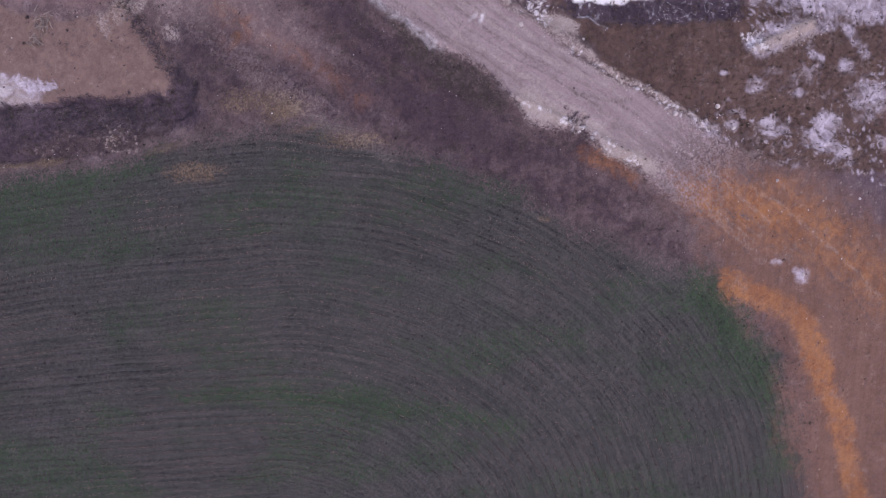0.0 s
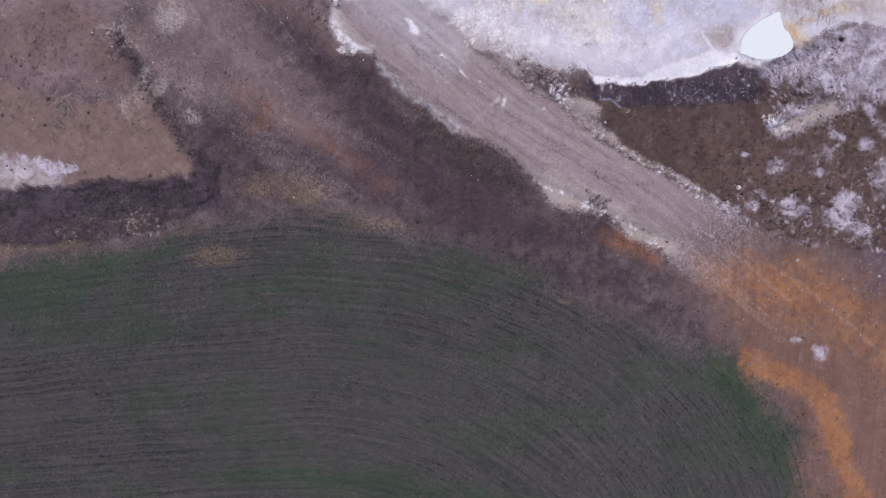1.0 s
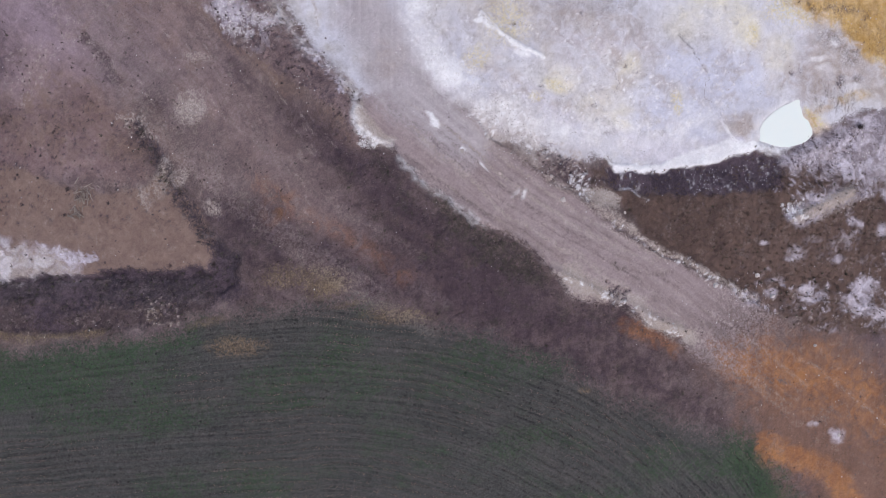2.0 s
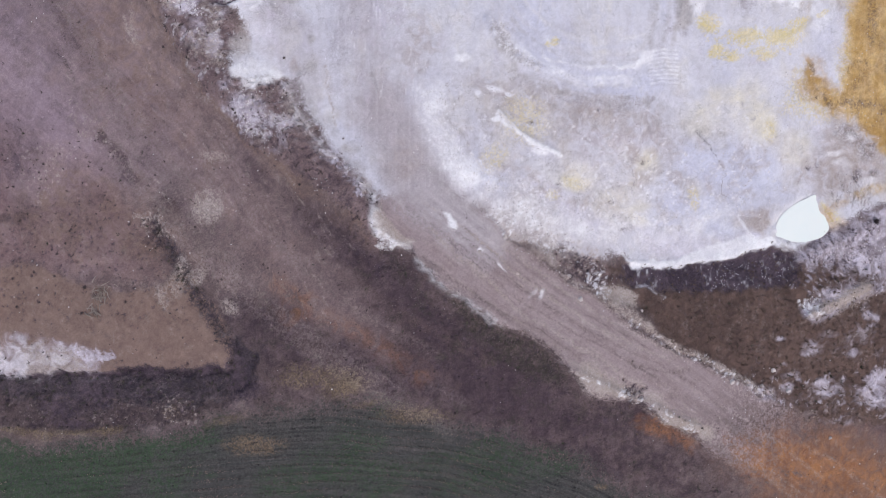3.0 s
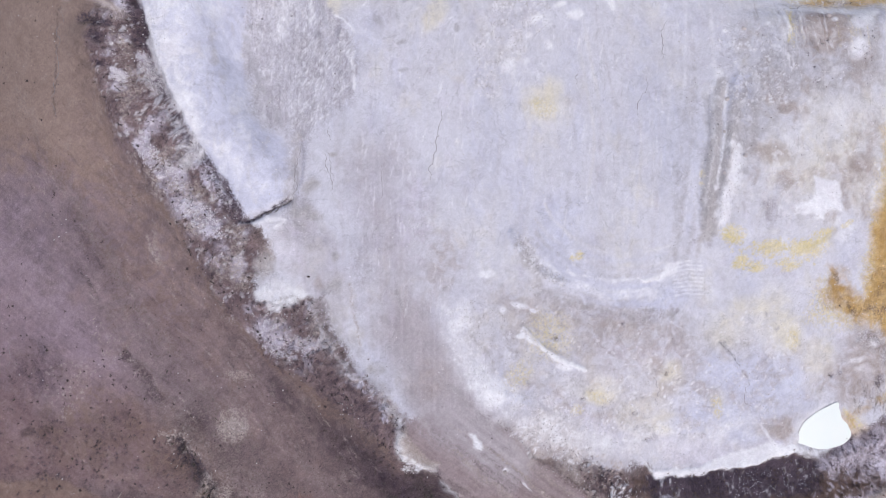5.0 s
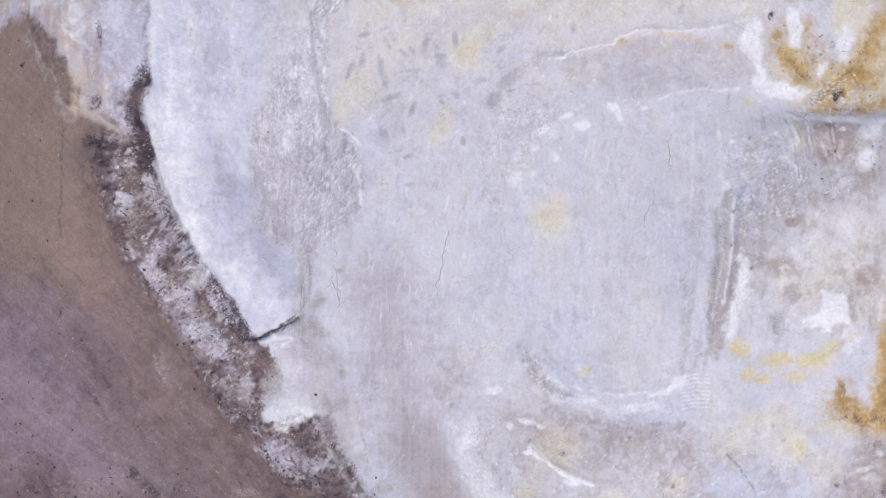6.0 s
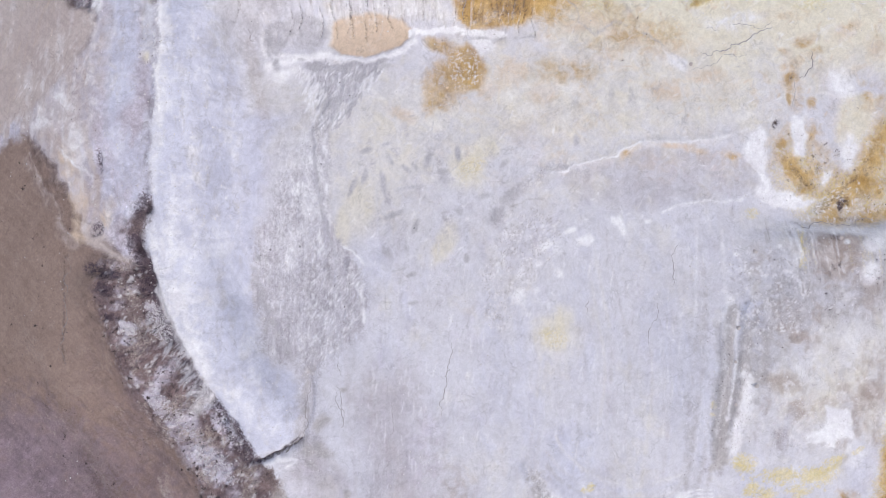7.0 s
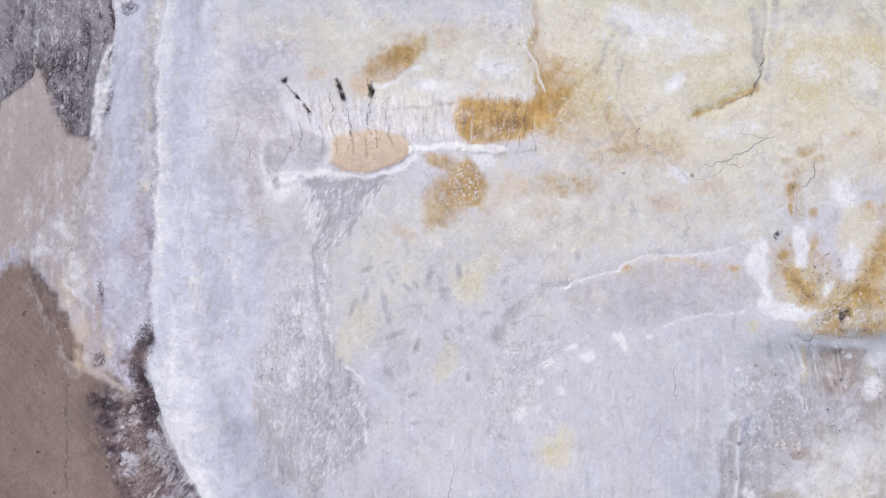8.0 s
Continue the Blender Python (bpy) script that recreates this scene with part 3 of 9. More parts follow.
streak("rut", 0.3, 0.5, 0.45, [(37.4, 92.0), (39.1, 92.9), (41.4, 94.9), (43.5, 97.1)])
blot("rust", 0.35, 37.1, 112.7, 3.8, 0.8, 25)
blot("rust", 0.35, 35.3, 108.4, 1.2, 3.8, 0)
blot("rust", 0.35, 4.8, 110.4, 4.5, 1.9, 0)
blot("rust", 0.35, 12.8, 114.5, 4.5, 1.5, 0)
blot("rust", 0.35, 46.6, 106.0, 3.0, 1.2, 20)
blot("yellow", 0.5, 28.9, 92.1, 1.0, 0.7, 0)
blot("yellow", 0.5, 34.2, 87.4, 0.4, 2.8, 0)
blot("yellow", 0.5, 26.9, 123.2, 2.2, 0.7, 25)
patch("grey", 1.5, 0.6, 1, [(45.9, 90.2), (36.5, 90.4), (33.3, 89.9), (31.7, 85.3), (28.4, 82.3), (25.3, 79.4), (24.0, 71.8), (27.5, 72.7), (32.6, 76.1), (45.8, 80.9)])
blot("brown", 0.7, 38.6, 86.8, 3.5, 3.2, 0)
blot("brown", 0.35, 31.4, 78.6, 2.1, 2.8, 0)
blot("brown", 0.35, 42.7, 82.4, 2.1, 4.2, 0)
streak("mud", 1.5, 1.2, 0.35, [(-0.6, 95.5), (3.0, 98.3), (7.3, 97.6)])
blot("mud", 0.35, -10.6, 92.4, 0.9, 1.3, 0)
blot("mud", 0.35, -16.8, 100.2, 0.6, 1.0, 20)
blot("mud", 0.35, -11.2, 98.6, 0.6, 1.3, 0)
blot("mud", 0.35, -17.6, 94.6, 0.6, 1.0, 0)
blot("mud", 0.35, -19.7, 98.8, 0.4, 0.9, 0)
blot("mud", 0.35, -14.1, 95.9, 0.5, 1.0, 10)
blot("mud", 0.35, -8.5, 94.3, 0.5, 1.2, 0)
blot("mud", 0.35, -15.4, 102.9, 0.4, 0.9, 0)
streak("brown", 1.3, 0.5, 0.3, [(-32.9, 103.4), (-35.3, 114.5)])
streak("wet", 0.35, 0.3, 0.9, [(-34.0, 63.4), (-33.2, 63.0)])
blot("crack", 1, -29.3, 123.6, 0.4, 0.4, 0)
blot("crack", 1, -27.8, 121.6, 0.2, 0.4, 25)
blot("crack", 1, -27.1, 120.2, 0.3, 0.6, 30)
blot("crack", 1, -22.9, 122.8, 0.3, 0.8, 20)
blot("crack", 1, -22.6, 121.6, 0.4, 0.6, 15)
blot("crack", 1, -19.2, 122.2, 0.3, 0.8, -5)
streak("crack", 0.06, 0.3, 0.7, [(-29.1, 123.3), (-28.3, 122.3), (-27.8, 121.6), (-27.1, 120.2)])
streak("crack", 0.06, 0.3, 0.7, [(-23.2, 123.8), (-22.8, 122.8), (-22.4, 121.1), (-22.3, 119.7)])
streak("crack", 0.05, 0.3, 0.6, [(-24.1, 121.9), (-23.9, 120.4), (-23.9, 119.4), (-24.4, 118.7)])
streak("crack", 0.06, 0.3, 0.7, [(-19.5, 123.3), (-19.2, 122.0), (-19.6, 120.2), (-20.0, 118.8)])
streak("crack", 0.04, 0.3, 0.5, [(-17.3, 121.7), (-17.5, 120.2), (-17.9, 118.4)])
streak("crack", 0.04, 0.3, 0.6, [(-5.2, 121.7), (-5.2, 120.4), (-4.9, 119.2)])
streak("crack", 0.04, 0.3, 0.5, [(-8.1, 121.4), (-7.9, 119.8)])
streak("crack", 0.04, 0.3, 0.5, [(-1.7, 121.6), (-1.8, 120.7)])
streak("crack", 0.25, 0.4, 0.3, [(-53.8, 57.5), (-52.4, 55.5), (-51.5, 53.8)])
streak("crack", 0.2, 0.3, 0.3, [(24.6, 47.8), (26.7, 45.0), (28.5, 42.5)])
streak("crack", 0.35, 0.4, 0.5, [(-49.5, 133.2), (-49.3, 130.5)])
streak("crack", 0.3, 0.4, 0.6, [(-60.7, 128.2), (-60.6, 125.0)])
streak("crack", 0.25, 0.4, 0.5, [(-65.1, 125.8), (-64.6, 122.9)])
streak("crack", 0.25, 0.4, 0.5, [(-57.3, 126.0), (-58.2, 124.4)])
blot("mud", 0.7, -31.1, 78.2, 1.5, 1.7, 0)
blot("mud", 0.7, -22.7, 85.9, 0.8, 1.1, 0)
blot("mud", 0.7, -4.2, 92.2, 1.0, 1.2, 0)
streak("dark", 0.3, 0.4, 0.35, [(-10.6, 37.6), (-3.6, 31.1), (3.3, 25.5), (7.5, 21.2), (13.9, 18.0), (21.3, 14.6)])
streak("rut", 0.3, 0.4, 0.28, [(-7.6, 36.9), (-1.5, 31.7), (6.8, 25.4), (15.2, 21.0), (25.8, 15.5)])
streak("rut", 0.3, 0.4, 0.25, [(3.7, 23.9), (6.8, 21.6), (11.0, 19.9), (14.6, 18.2)])
streak("rut", 0.3, 0.4, 0.25, [(16.0, 18.8), (20.4, 17.7), (23.4, 17.8)])
streak("rut", 0.25, 0.4, 0.22, [(-4.9, 35.5), (1.3, 30.7), (9.6, 25.0), (18.1, 20.2)])
streak("pale", 0.4, 0.5, 0.5, [(-9.0, 35.6), (-2.9, 30.2), (3.3, 25.2), (10.3, 20.5), (17.5, 16.2)])
streak("pale", 0.4, 0.5, 0.5, [(-3.5, 34.8), (4.0, 28.6), (11.0, 23.9), (21.1, 19.0)])
streak("pale", 0.5, 0.6, 0.4, [(0.2, 33.8), (7.5, 28.5), (13.7, 24.2), (22.6, 19.7)])
streak("rut", 0.35, 0.5, 0.28, [(27.7, 0.5), (29.1, 2.6), (32.1, 4.1), (36.7, 4.3), (41.2, 3.5)])
streak("rut", 0.35, 0.5, 0.22, [(30.0, 0.5), (32.9, 2.6), (37.4, 2.8)])
streak("rut", 0.4, 0.6, 0.28, [(51.2, -3.3), (54.3, -6.2), (58.0, -10.7)])
streak("rut", 0.4, 0.6, 0.22, [(44.3, 0.4), (48.9, -1.8), (52.7, -4.8), (57.9, -8.1)])
streak("pale", 0.4, 0.8, 0.2, [(39.6, 7.6), (46.5, 3.3), (52.6, -1.1), (58.8, -7.0)])
streak("rut", 0.3, 0.5, 0.22, [(-15.3, 29.7), (-15.3, 27.0)])
streak("rut", 0.3, 0.5, 0.28, [(-22.2, 22.7), (-22.0, 18.8)])
streak("rut", 0.5, 0.7, 0.17, [(-53.6, 66.7), (-49.4, 58.6), (-43.8, 49.1), (-39.1, 42.5)])
streak("pale", 0.5, 0.7, 0.3, [(-44.9, 61.8), (-44.2, 59.6), (-43.6, 58.1)])
streak("pale", 0.3, 0.4, 0.4, [(-21.3, 55.3), (-20.7, 51.7), (-20.0, 48.3)])
streak("rut", 0.3, 0.4, 0.17, [(-15.9, 56.7), (-15.1, 53.2), (-14.7, 51.3)])
blot("salt", 0.4, 3.9, 27.8, 0.3, 0.8, -35)
blot("salt", 0.4, 4.8, 27.7, 0.3, 0.8, -35)
blot("pale", 0.4, -35.4, 38.2, 1.8, 1.6, 0)
blot("pale", 0.4, -39.0, 29.5, 1.4, 2.7, -35)
blot("pale", 0.4, -16.3, 40.3, 0.7, 1.3, 0)
blot("pale", 0.4, 37.2, 35.7, 0.8, 0.4, 0)
blot("lav", 0.5, 47.4, -4.1, 1.0, 1.0, 0)
blot("lav", 0.5, 44.0, -2.1, 0.6, 0.4, 0)
blot("cool", 0.6, -43.6, 59.1, 1.2, 2.7, 15)
blot("cool", 0.6, -55.2, 52.7, 2.0, 5.4, 10)
blot("cool", 0.6, -53.5, 47.2, 2.7, 2.0, 0)
# purple shade beside the weed strip, painted with the dark soil
blot("dark", 0.5, -30.9, 25.3, 3.4, 3.0, 0)
blot("dark", 0.5, -26.1, 24.7, 3.3, 1.7, 0)
blot("dark", 0.5, -43.5, 34.2, 2.7, 2.7, -30)
blot("dark", 0.5, -40.4, 39.1, 2.0, 2.0, 0)
blot("dark", 0.35, -59.5, 45.2, 3.4, 4.1, 0)
blot("dark", 0.35, -51.8, 37.7, 4.1, 3.4, 0)
blot("dark", 0.35, -58.3, 37.7, 2.7, 2.7, 0)
blot("brown", 0.45, 31.6, 36.5, 2.5, 1.1, 0)
blot("brown", 0.45, 41.9, 42.1, 2.1, 2.8, 0)
blot("rust", 0.4, 43.3, 38.5, 1.8, 0.6, 20)
blot("rust", 0.4, 41.6, 37.1, 1.0, 1.4, 0)
blot("rust", 0.4, 47.0, 40.3, 2.8, 0.7, 10)
patch("tan", 3, 0.75, 2, [(-69.8, 102.8), (-63.5, 101.1), (-59.7, 98.6), (-55.2, 92.7), (-52.1, 89.1), (-53.4, 83.5), (-52.7, 75.6), (-49.9, 70.1), (-57.1, 70.1), (-71.9, 71.9)])
patch("tan", 2, 0.6, 1.5, [(-56.1, 88.1), (-51.3, 87.4), (-47.6, 70.2), (-42.9, 63.7), (-47.3, 66.6), (-52.7, 75.6)])
patch("clay", 3, 0.85, 2, [(-69.7, 106.6), (-59.8, 103.9), (-59.7, 98.6), (-55.2, 92.7), (-52.1, 89.1), (-53.4, 83.5), (-52.7, 75.6), (-49.9, 70.1), (-55.3, 71.5), (-61.3, 74.1), (-71.6, 75.8)])
patch("clay", 3, 0.3, 2, [(-59.5, 90.3), (-55.3, 87.5), (-51.8, 77.0), (-47.6, 70.2), (-40.9, 61.0), (-36.9, 52.8), (-43.5, 56.9), (-50.2, 65.3), (-58.0, 74.2)])
streak("rut", 0.25, 0.4, 0.5, [(-54.9, 88.3), (-55.3, 85.5), (-55.5, 82.9), (-55.3, 80.9), (-55.7, 77.6), (-55.4, 75.6)])
streak("fan", 0.9, 1.2, 0.3, [(-60.6, 99.2), (-58.7, 96.6), (-57.3, 94.5), (-56.0, 93.0), (-55.6, 90.8), (-53.8, 89.7)])
streak("fan", 0.6, 0.6, 0.8, [(-55.4, 101.5), (-54.0, 98.9), (-52.3, 96.3), (-51.5, 94.5), (-52.6, 92.1), (-51.8, 89.7), (-49.3, 88.4), (-46.6, 87.3)])
streak("fan", 0.7, 0.8, 0.8, [(-52.4, 102.9), (-51.4, 99.0), (-50.5, 96.4), (-51.1, 93.2), (-52.2, 91.0), (-51.0, 89.0)])
streak("fan", 1.5, 1.5, 0.7, [(-49.4, 94.4), (-50.4, 92.6), (-51.1, 90.7), (-49.9, 89.0)])
blot("tanp", 0.55, -54.3, 98.9, 1.1, 2.7, 10)
blot("tanp", 0.55, -52.7, 94.4, 0.9, 2.3, 10)
blot("tanp", 0.55, -49.7, 92.6, 0.8, 1.5, 0)
blot("tanp", 0.55, -53.0, 90.4, 1.1, 0.7, -30)
blot("dark", 0.5, -59.5, 92.2, 1.7, 4.0, 15)
blot("dark", 0.5, -61.0, 98.6, 1.3, 3.3, 0)
blot("lav", 0.8, -48.9, 99.1, 1.7, 3.4, 0)
blot("lav", 0.8, -47.0, 101.2, 1.4, 3.4, 0)
blot("lav", 0.8, -47.7, 95.2, 1.5, 2.0, 0)
blot("wet", 0.5, -50.5, 86.4, 0.9, 0.5, 0)
blot("wet", 0.5, -49.4, 84.5, 0.9, 0.7, 0)
blot("wet", 0.5, -44.9, 94.7, 0.8, 1.5, 0)
blot("wet", 0.5, -50.2, 99.0, 0.3, 1.6, 10)
streak("mud", 0.8, 0.6, 0.8, [(-25.7, 103.1), (-25.6, 97.8), (-25.2, 92.6), (-23.8, 88.8), (-21.6, 87.8)])
streak("mud", 0.6, 0.6, 0.7, [(-21.9, 83.6), (-20.8, 81.5), (-21.7, 78.1)])
streak("salt", 0.4, 0.4, 0.7, [(-27.6, 104.5), (-26.5, 100.8), (-26.1, 97.1), (-25.8, 92.1)])
blot("salt", 0.4, -28.3, 100.7, 1.8, 2.9, 0)
blot("salt", 0.4, -29.9, 87.8, 1.4, 2.8, 0)
blot("salt", 0.4, -27.4, 93.9, 1.1, 2.8, 0)
blot("salt", 0.4, -42.7, 89.9, 1.3, 2.7, 0)
blot("salt", 0.4, -41.6, 84.1, 0.9, 2.7, -15)
blot("salt", 0.4, -39.6, 71.4, 1.3, 2.7, -30)
streak("salt", 1.8, 1.8, 0.5, [(-44.0, 91.2), (-43.7, 87.4), (-42.4, 82.2), (-40.8, 77.5), (-38.3, 72.8)])
blot("pale", 0.5, -34.6, 44.5, 2.0, 0.7, 0)
streak("grey", 1.0, 1.0, 0.5, [(-27.3, 73.8), (-27.9, 69.7), (-28.2, 66.0), (-27.2, 63.3), (-26.2, 59.9)])
blot("mud", 0.6, -27.0, 64.9, 1.1, 1.0, 0)
blot("mud", 0.6, -30.1, 75.9, 1.1, 0.7, 0)
blot("brown", 0.35, -31.1, 59.1, 0.9, 2.0, -20)
blot("brown", 0.35, -25.0, 55.6, 0.7, 1.3, 0)
patch("mauve", 3, 0.6, 2, [(37.3, 7.6), (46.6, 1.1), (52.7, -2.6), (58.0, -9.2), (63.4, -19.7), (58.0, -27.1), (52.9, -15.2), (48.2, -7.7), (39.7, -1.0)])
patch("dark", 2.5, 0.6, 1.5, [(39.9, -7.6), (43.7, -9.2), (46.0, -12.1), (47.2, -18.0), (48.4, -24.1), (46.9, -21.0), (44.6, -15.8)])
blot("dark", 0.5, 44.5, -11.4, 2.9, 2.2, -50)
blot("dark", 0.5, 49.7, -5.5, 4.3, 1.0, -35)
patch("dark", 2, 0.5, 1.5, [(-33.1, 24.1), (-24.7, 23.9), (-17.9, 20.4), (-11.1, 17.0), (-15.2, 15.3), (-22.8, 15.4), (-31.2, 14.5), (-31.9, 19.3)])
blot("straw", 0.55, -23.4, 17.8, 4.0, 1.1, 10)
blot("straw", 0.55, -18.6, 16.7, 2.0, 1.1, 0)
blot("ochre", 0.35, 32.8, 6.2, 4.2, 2.1, -20)
blot("ochre", 0.35, 41.2, 4.8, 5.7, 1.8, -25)
blot("ochre", 0.35, 30.6, 8.3, 3.5, 1.0, -25)
blot("yellow", 0.5, 42.5, 37.1, 0.8, 1.1, 0)
blot("yellow", 0.5, 41.6, 38.2, 0.6, 1.0, 30)
blot("rust", 0.5, 42.0, 37.7, 0.6, 1.3, 0)
streak("pale", 0.7, 0.7, 0.5, [(5.8, 32.3), (8.2, 29.9), (12.1, 27.6), (15.9, 25.0), (20.3, 22.0), (25.6, 19.4), (31.1, 16.0)])
blot("lav", 0.7, 21.7, 30.5, 2.1, 1.1, 0)
blot("lav", 0.7, 27.2, 29.8, 1.4, 1.0, 0)
blot("lav", 0.7, 18.2, 28.4, 1.0, 0.3, 0)
blot("wet", 0.7, 18.4, 29.5, 2.1, 1.1, 0)
blot("wet", 0.7, 30.9, 30.8, 4.2, 1.3, 0)
blot("lav", 0.5, 9.9, 37.4, 4.1, 1.4, -20)
blot("lav", 0.5, 2.0, 36.1, 2.0, 1.1, -30)
patch("cream", 6, 0.9, 2, [(5.2, 142.6), (69.2, 143.1), (70.6, 109.9), (42.2, 111.9), (27.1, 110.0), (15.8, 113.1), (6.3, 116.7), (3.6, 125.0)])
patch("cream", 4, 0.6, 2, [(-25.4, 128.9), (-12.0, 129.7), (0.2, 128.6), (-0.5, 122.7), (-10.8, 122.6), (-22.8, 123.4)])
patch("cream", 4, 0.5, 2, [(-3.8, 112.7), (12.1, 113.8), (27.1, 110.0), (28.2, 103.4), (15.4, 102.3), (4.5, 100.4), (-2.5, 103.4)])
blot("salt", 0.5, 23.2, 128.7, 5.2, 2.2, 10)
blot("salt", 0.5, 15.4, 129.1, 3.7, 1.5, 0)
blot("salt", 0.5, 45.6, 124.9, 1.9, 3.0, 0)
blot("salt", 0.5, 38.7, 125.2, 3.0, 2.2, 0)
blot("salt", 0.5, 27.5, 117.4, 4.5, 1.2, 10)
blot("yellow", 0.4, 39.8, 126.5, 4.5, 3.7, 0)
blot("yellow", 0.4, 38.1, 120.8, 3.0, 2.3, 0)
blot("yellow", 0.4, 46.0, 129.1, 3.0, 4.5, 0)
blot("yellow", 0.4, 8.4, 122.3, 3.7, 4.5, 0)
blot("yellow", 0.4, 23.4, 126.7, 6.0, 1.0, 10)
streak("tanp", 2.5, 2.5, 0.5, [(2.8, 128.8), (4.0, 123.6), (7.7, 118.1), (14.3, 114.5), (19.6, 113.0)])
streak("tanp", 1.5, 1.5, 0.5, [(1.6, 132.5), (2.0, 127.4), (2.9, 122.2)])
streak("grey", 0.8, 0.6, 0.5, [(30.7, 133.4), (30.9, 129.6), (31.2, 125.5)])
patch("slate", 0.3, 0.75, 0.3, [(-33.1, 115.8), (-32.2, 116.9), (-30.7, 117.3), (-29.6, 115.7), (-30.3, 113.8), (-32.1, 113.4), (-33.1, 114.2)])
patch("slate", 0.3, 0.6, 0.3, [(-30.4, 117.2), (-28.3, 118.1), (-25.8, 117.5), (-25.1, 115.6), (-26.0, 114.1), (-28.1, 114.1), (-29.6, 115.7)])
blot("slate", 0.5, -23.7, 110.9, 2.2, 0.7, 0)
blot("slate", 0.5, -19.4, 111.1, 2.2, 0.6, 0)
blot("slate", 0.5, -22.2, 109.1, 1.8, 1.0, 20)
blot("slate", 0.5, -24.1, 107.0, 1.0, 1.5, 0)
streak("slate", 0.5, 0.5, 0.7, [(-27.5, 111.8), (-23.6, 111.2), (-18.0, 111.8)])
streak("slate", 0.6, 0.6, 0.6, [(-20.9, 109.8), (-23.0, 107.7), (-24.3, 106.0), (-25.2, 103.3)])
patch("slate", 3, 0.35, 1.5, [(-36.6, 123.1), (-31.8, 122.2), (-32.1, 116.0), (-33.4, 111.0), (-30.7, 106.1), (-27.9, 101.2), (-32.2, 100.5), (-35.5, 106.2), (-36.7, 113.1)])
patch("slab", 1.2, 0.9, 1.0, [(-46.6, 141.2), (-43.9, 141.3), (-45.8, 123.0), (-45.9, 113.1), (-47.1, 105.3), (-50.0, 103.5), (-50.7, 106.7), (-50.1, 113.2), (-49.2, 124.4), (-48.8, 133.1)])
streak("cream", 1.2, 1.0, 0.7, [(-43.6, 138.2), (-45.1, 122.9), (-44.9, 111.1)])
streak("tan", 0.35, 0.4, 0.6, [(-42.9, 135.2), (-44.2, 124.9), (-43.9, 116.9), (-43.9, 113.1)])
streak("lav", 0.6, 0.6, 0.6, [(-45.1, 135.2), (-46.7, 123.0), (-46.9, 111.2)])
blot("wet", 0.35, -50.0, 121.5, 0.4, 1.1, -10)
blot("wet", 0.35, -49.7, 120.7, 0.4, 0.9, 0)
streak("salt", 0.35, 0.35, 0.8, [(-42.4, 137.0), (-43.5, 126.3), (-43.4, 116.3), (-43.5, 106.5)])
patch("fan", 2.5, 0.7, 1.5, [(-65.4, 104.0), (-56.1, 108.7), (-51.1, 115.8), (-50.7, 111.2), (-52.3, 105.4), (-51.8, 96.3), (-54.0, 96.3), (-56.0, 99.4), (-59.9, 103.1)])
blot("salt", 0.4, -55.4, 105.4, 2.0, 3.3, 10)
blot("salt", 0.4, -53.2, 101.5, 1.3, 3.4, 10)
blot("salt", 0.4, -58.0, 104.1, 2.0, 1.3, 20)
streak("slab", 0.9, 0.8, 0.6, [(-33.5, 64.2), (-30.1, 65.9), (-28.5, 67.1)])
blot("salt", 0.2, -30.2, 62.1, 2.0, 0.8, -10)
blot("salt", 0.2, -28.8, 60.0, 1.6, 1.3, 0)
patch("path", 1.5, 0.6, 1, [(-30.1, 62.7), (-26.3, 63.9), (-22.8, 60.4), (-20.8, 53.7), (-22.1, 49.8), (-25.5, 52.6), (-27.6, 56.6), (-29.4, 59.4)])
blot("lav", 0.3, -28.2, 60.7, 2.0, 3.4, 0)
# ground shade under the two brushwood heaps, painted as dark blots
blot("wet", 0.4, -48.8, 27.7, 1.0, 0.7, 0)
blot("wet", 0.4, -49.8, 25.7, 0.5, 0.4, 0)
blot("pale", 0.5, -38.9, 31.6, 0.7, 1.1, -30)
blot("pale", 0.5, -36.6, 29.9, 0.9, 1.4, -35)
blot("pale", 0.5, -33.0, 26.0, 1.3, 0.9, -30)
blot("pale", 0.5, -41.2, 27.4, 0.7, 1.8, 20)
streak("salt", 0.6, 0.7, 0.9, [(34.5, 33.9), (35.9, 33.6), (37.7, 33.4), (39.6, 34.2), (41.3, 35.5)])
streak("salt", 0.5, 0.6, 0.7, [(35.1, 35.2), (36.3, 37.1), (38.4, 39.3), (40.0, 39.6)])
blot("slab", 0.6, 27.8, 44.3, 4.2, 2.8, -20)
blot("slab", 0.6, 20.3, 37.2, 3.5, 1.0, -5)
blot("slab", 0.6, 23.9, 38.7, 4.2, 1.4, 0)
blot("slab", 0.6, -2.1, 42.3, 2.7, 3.4, 30)
blot("slab", 0.6, 14.9, 53.4, 4.9, 1.7, 0)
blot("slab", 0.6, 4.4, 63.3, 4.2, 4.2, 0)
blot("cream", 0.5, 30.7, 50.6, 3.5, 4.2, 0)
blot("cream", 0.5, 13.6, 38.8, 2.8, 2.1, 0)
blot("cream", 0.5, 25.0, 49.2, 2.8, 2.8, 0)
blot("cream", 0.5, 37.3, 45.7, 2.8, 2.8, 0)
blot("lav", 0.4, 4.2, 40.9, 4.1, 2.0, -20)
blot("lav", 0.4, 16.4, 47.1, 5.5, 2.1, 0)
blot("lav", 0.4, -13.7, 63.1, 2.7, 5.5, 0)
blot("brown", 0.3, -9.6, 58.1, 2.7, 4.1, 0)
blot("brown", 0.3, -12.3, 43.7, 2.7, 2.7, 30)
blot("brown", 0.3, 12.8, 49.9, 6.9, 0.7, 0)
